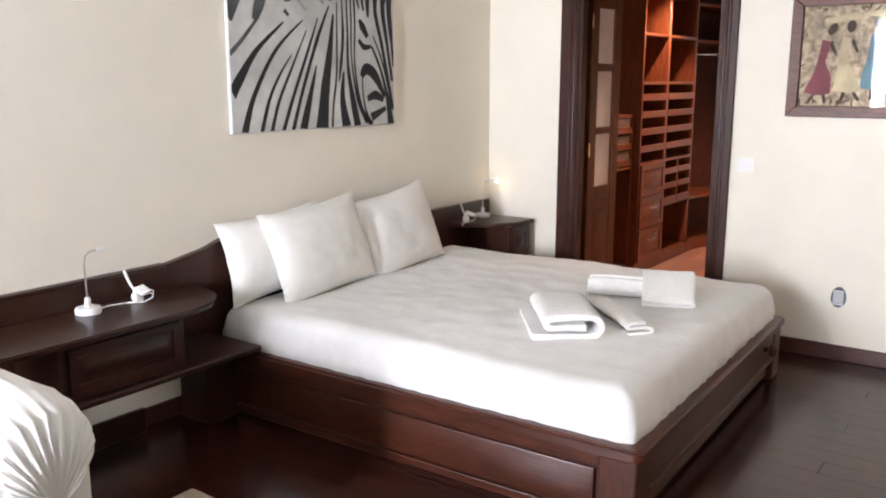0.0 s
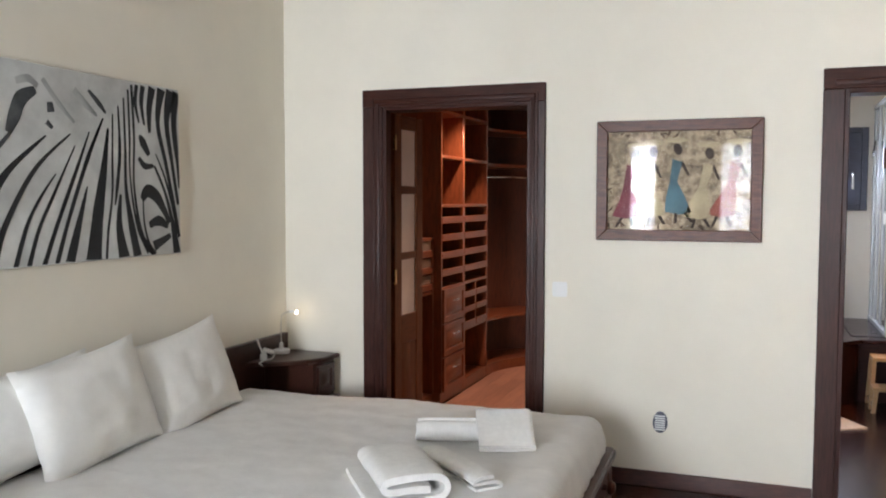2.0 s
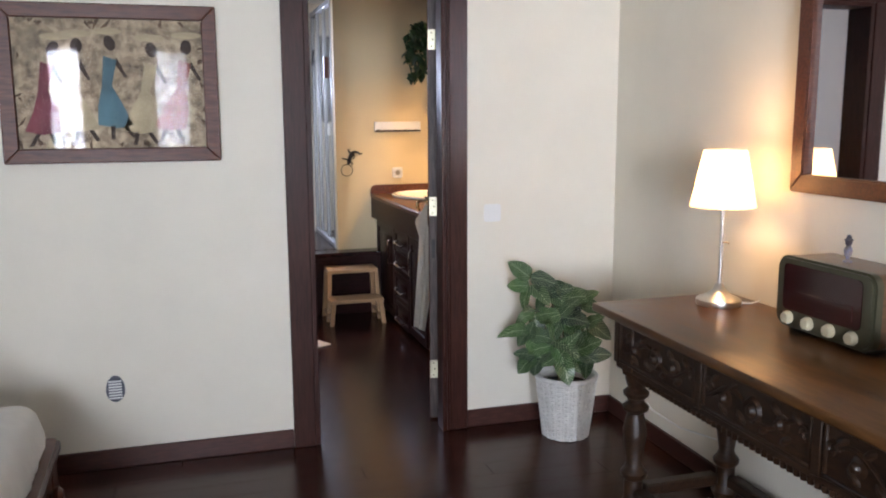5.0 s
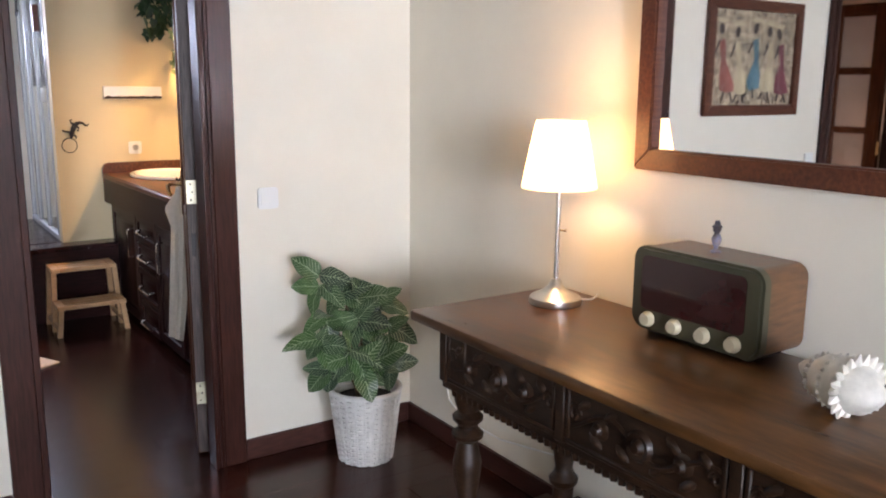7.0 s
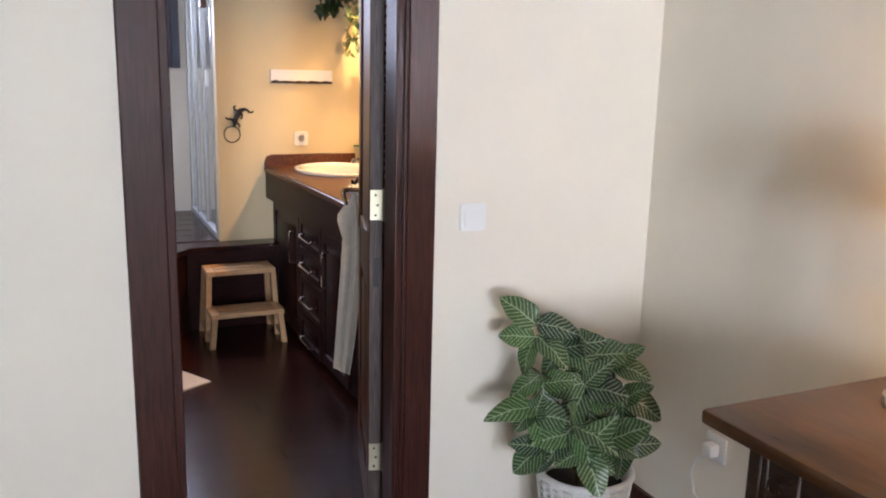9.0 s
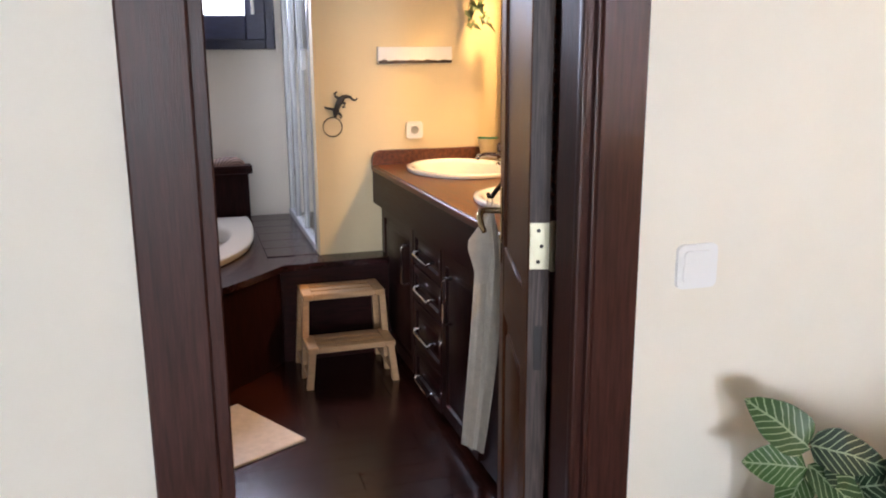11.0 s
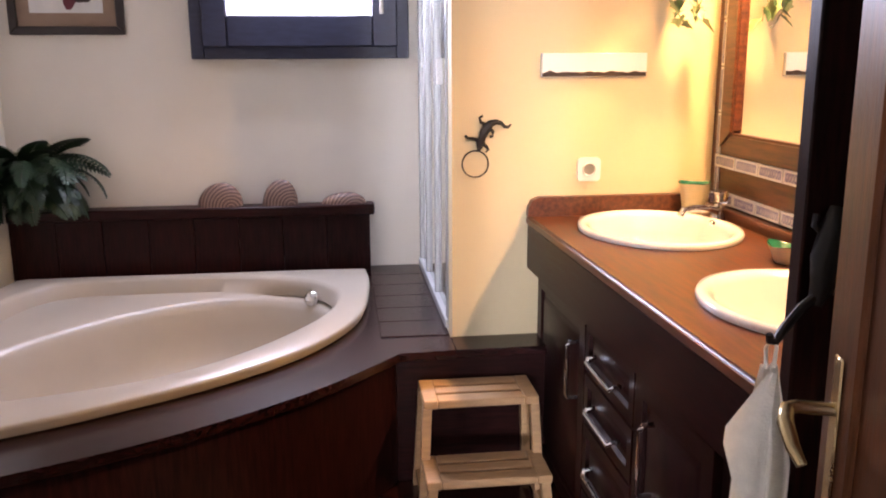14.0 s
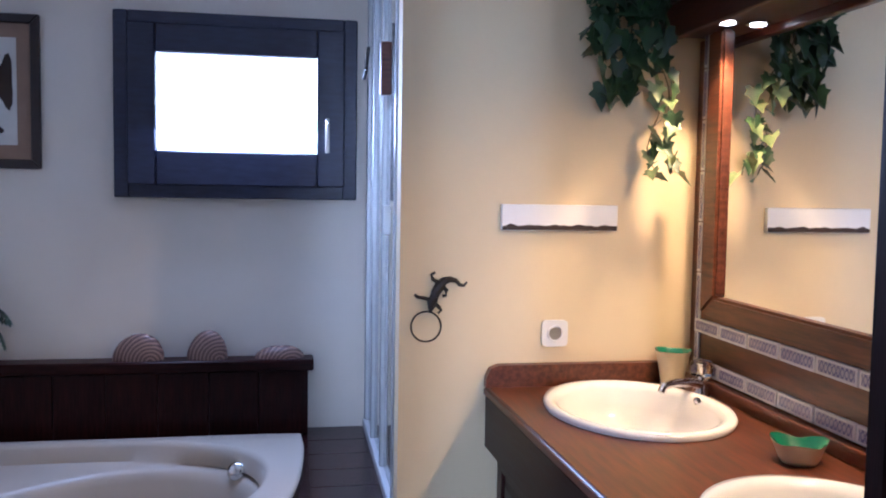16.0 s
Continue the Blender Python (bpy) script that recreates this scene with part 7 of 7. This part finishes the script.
cd = thing("door_2", (-1.835, 5.388, 0), "dark wooden glazed closet door leaf standing open", "door", "", 89.0, False)
tagged(cd, kind="structure")
CW = 0.43
SMOKE = mat("smoky_drawer_front", (0.20, 0.145, 0.115), 0.2, vary=0.1, scale=3, bump=0.0)
FROST = mat("frosted_pane", (0.74, 0.69, 0.66), 0.25, vary=0.06, scale=3, bump=0.0)
part("hinge_stile", box(0, 0.1, -0.038, 0, 0.008, 2.03, 0.004), DOORZ, cd)
part("lock_stile", box(CW - 0.1, CW, -0.038, 0, 0.008, 2.03, 0.004), DOORZ, cd)
for a, b in ((0.008, 0.13), (0.62, 0.80), (1.145, 1.19), (1.55, 1.60), (1.945, 2.03)):
    part("cross_rail", box(0.1, CW - 0.1, -0.037, -0.001, a, b, 0.003), DOORX, cd)
for a, b in ((0.80, 1.145), (1.19, 1.55), (1.60, 1.945)):
    part("pane", box(0.096, CW - 0.096, -0.022, -0.016, a - 0.003, b + 0.003), FROST, cd, "frosted white pane")
part("raised_panel", box(0.096, CW - 0.096, -0.034, -0.004, 0.126, 0.625, 0.012, 2), DOORZ, cd)
for z in (1.05, 1.858):
    part("hinge", box(-0.02, 0.0, -0.05, -0.036, z - 0.045, z + 0.045, 0.002), BRASS, cd, "brass hinge")

# ---- closet ----
FXc, BXc = -1.90, -2.455


def carcass(name, y0, y1, z0, z1, shelves, splits, label, fx=FXc):
    t = thing(name, ((fx + BXc) / 2, (y0 + y1) / 2, 0), label, "closet unit", "closet units along the wall")
    for y in (y0, y1 - 0.02):
        part("side_panel", box(BXc, fx, y, y + 0.02, z0, z1, 0.002), CLOSET, t)
    # back in the darkened mahogany, shelf shade painted in
    part("back_panel", box(BXc, BXc + 0.012, y0 + 0.02, y1 - 0.02, z0, z1), CLOSET_SHADED, t)
    for z in shelves:
        part("shelf", box(BXc + 0.012, fx - 0.002, y0 + 0.02, y1 - 0.02, z - 0.011, z + 0.011, 0.002), CLOSET, t)
    for y, a, b in splits:
        part("divider", box(BXc + 0.012, fx - 0.002, y - 0.01, y + 0.01, a, b, 0.002), CLOSET, t)
    part("plinth", box(BXc, fx - 0.01, y0, y1, 0.0, z0 if z0 < 0.2 else 0.05, 0.002), CLOSET, t)
    return t


def open_drawer(t, y0, y1, z0, z1, fx):
    """A drawer with a low lip, open above it."""
    part("drawer_lip", box(fx - 0.016, fx + 0.002, y0, y1, z0, z0 + (z1 - z0) * 0.42, 0.003), CLOSET, t)
    part("drawer_body", box(BXc + 0.02, fx - 0.017, y0 + 0.004, y1 - 0.004, z0 - 0.002, z0 + 0.012), CLOSET, t)


c1 = carcass("closet_unit", 6.46, 6.96, 0.09, 2.38, (0.86, 1.47, 1.83, 2.16), (), "tall mahogany closet unit with open shelves above drawers")
for a, b in ((1.34, 1.46), (1.21, 1.33), (1.08, 1.20), (0.95, 1.07)):
    open_drawer(c1, 6.482, 6.938, a, b, FXc)
for a, b in ((0.61, 0.855), (0.36, 0.60), (0.10, 0.35)):
    d = panel_front(c1, "drawer", FXc - 0.002, 6.475, 6.945, a, b, 1, CLOSET, 0.04)
    part("handle", tube(bmesh.new(), [(FXc + 0.018, 6.66, (a + b) / 2 + 0.03), (FXc + 0.035, 6.665, (a + b) / 2 + 0.03), (FXc + 0.035, 6.755, (a + b) / 2 + 0.03), (FXc + 0.018, 6.76, (a + b) / 2 + 0.03)], 0.007), CHROME, d, "chrome handle")
c2 = carcass("closet_unit", 6.962, 7.58, 0.09, 2.38, (0.49, 0.86, 1.47, 1.83, 2.16), ((7.27, 0.50, 0.86),), "tall mahogany closet unit with shelves and pigeonholes")
for a, b in ((1.34, 1.46), (1.21, 1.33), (1.08, 1.20), (0.95, 1.07)):
    open_drawer(c2, 6.984, 7.556, a, b, FXc)
for y0, y1 in ((6.984, 7.258), (7.282, 7.556)):
    for a, b in ((0.74, 0.85), (0.62, 0.73), (0.50, 0.61)):
        open_drawer(c2, y0, y1, a, b, FXc)
c0 = carcass("closet_unit", 5.86, 6.458, 0.09, 1.24, (0.84, 1.23), (), "low mahogany closet unit with clear-fronted drawers", FXc - 0.06)
for a, b in ((1.10, 1.22), (0.98, 1.09), (0.86, 0.97)):
    open_drawer(c0, 5.882, 6.436, a, b, FXc - 0.06)
    part("drawer_front", box(FXc - 0.072, FXc - 0.068, 5.882, 6.436, a + 0.045, b, 0.001), SMOKE, c0, "translucent drawer front")

cc = thing("closet_corner", (-1.7, 8.0, 0), "curved mahogany corner of the closet with rail and bench", "closet unit", "closet units along the wall")
acx, acy, ar = -1.10, 7.585, 0.80


def arc(r, n=16):
    return [(acx - r * math.cos(math.pi / 2 * i / n), acy + r * math.sin(math.pi / 2 * i / n)) for i in range(n + 1)]


for z0, z1, r in ((0.0, 0.09, ar + 0.01), (0.47, 0.495, ar), (1.80, 1.825, ar + 0.0), (2.10, 2.125, ar), (2.36, 2.38, ar)):
    o = arc(r) + [(acx, 8.585), (-2.445, 8.585), (-2.445, acy)]
    part("curved_shelf" if z0 else "curved_plinth", prism(bmesh.new(), o, z0, z1), CLOSET, cc)
bo = arc(ar + 0.42)
# same darkened mahogany stands for shade in the hanging corner
part("curved_back", prism(bmesh.new(), bo + [(x * 1.0 - 0.02, y + 0.02) for x, y in bo[::-1]], 0.09, 2.36), CLOSET_SHADED, cc)
part("hanging_rail", tube(bmesh.new(), [(x, y, 1.72) for x, y in arc(ar + 0.14)], 0.012), CHROME, cc, "chrome hanging rail")
c3 = thing("closet_unit_end", (-0.93, 8.4, 0), "plain mahogany closet side with open shelves", "closet unit")
part("side_panel", box(-1.098, -1.078, 8.385, 8.595, 0, 2.38), CLOSET, c3)
part("back_panel", box(-1.076, BX0 - 0.135, 8.58, 8.597, 0, 2.38), CLOSET, c3)
for z in (0.1, 0.6, 1.1, 1.6, 2.1):
    part("shelf", box(-1.076, BX0 - 0.135, 8.386, 8.579, z, z + 0.02), CLOSET, c3)
cl = thing("closet_ceiling_lamp", (-1.60, 6.75, 2.33), "round white ceiling lamp in the closet", "ceiling lamp")
part("rose", lathe(bmesh.new(), [(0, 0.06), (0.11, 0.06), (0.11, 0.07), (0, 0.07)], (-1.60, 6.75, 2.33), 24), PLASTIC, cl)

# ---- floor planks ----
PW = 0.118
plank_me = {}


def plank_mesh(L, material, along):
    key = (round(L, 3), along, material.name)
    if key not in plank_me:
        bm = box(-L / 2, L / 2, -PW / 2 + 0.0003, PW / 2 - 0.0003, -0.006, 0.006, 0.0007) if along == "x" else box(-PW / 2 + 0.0003, PW / 2 - 0.0003, -L / 2, L / 2, -0.006, 0.006, 0.0007)
        plank_me[key] = mesh_of("plank", bm, material, None)
    return plank_me[key]


rest = bmesh.new()
row = 0
y = YB + PW / 2
while y < BY1:
    x0, x1 = (XL + 0.002, XR - 0.002) if y < WALLY + 0.06 else ((0.55, 1.32) if y < WALLB else (BX0 + 0.002, XR - 0.002))
    x = x0 - (0.0, 0.52, 0.26, 0.78)[row % 4]
    while x < x1:
        a, b = max(x, x0), min(x + 1.25, x1)
        x += 1.252
        if b - a < 0.05:
            continue
        if 2.0 < y < 7.3:
            o = piece("plank", plank_mesh(b - a, PLANK, "x"), ((a + b) / 2, y, -0.006), floor)
        else:
            bx(rest, a + 0.001, b - 0.001, y - PW / 2 + 0.0003, y + PW / 2 - 0.0003, -0.012, 0.0)
    y += PW
    row += 1
part("far_planks", rest, PLANK, floor, "dark wooden planks farther off", None, "stuff")
x = -1.9
k = 0
while x < BX0 - 0.2:
    yy = WALLB + 0.003 - (0.0, 0.5, 0.25)[k % 3]
    while yy < 8.59:
        a, b = max(yy, WALLB + 0.003), min(yy + 1.2, 8.598)
        yy += 1.202
        if b - a > 0.05:
            piece("plank", plank_mesh(b - a, CLOSETF, "y"), (x + PW / 2, (a + b) / 2, -0.002), closet_floor)
    x += PW
    k += 1
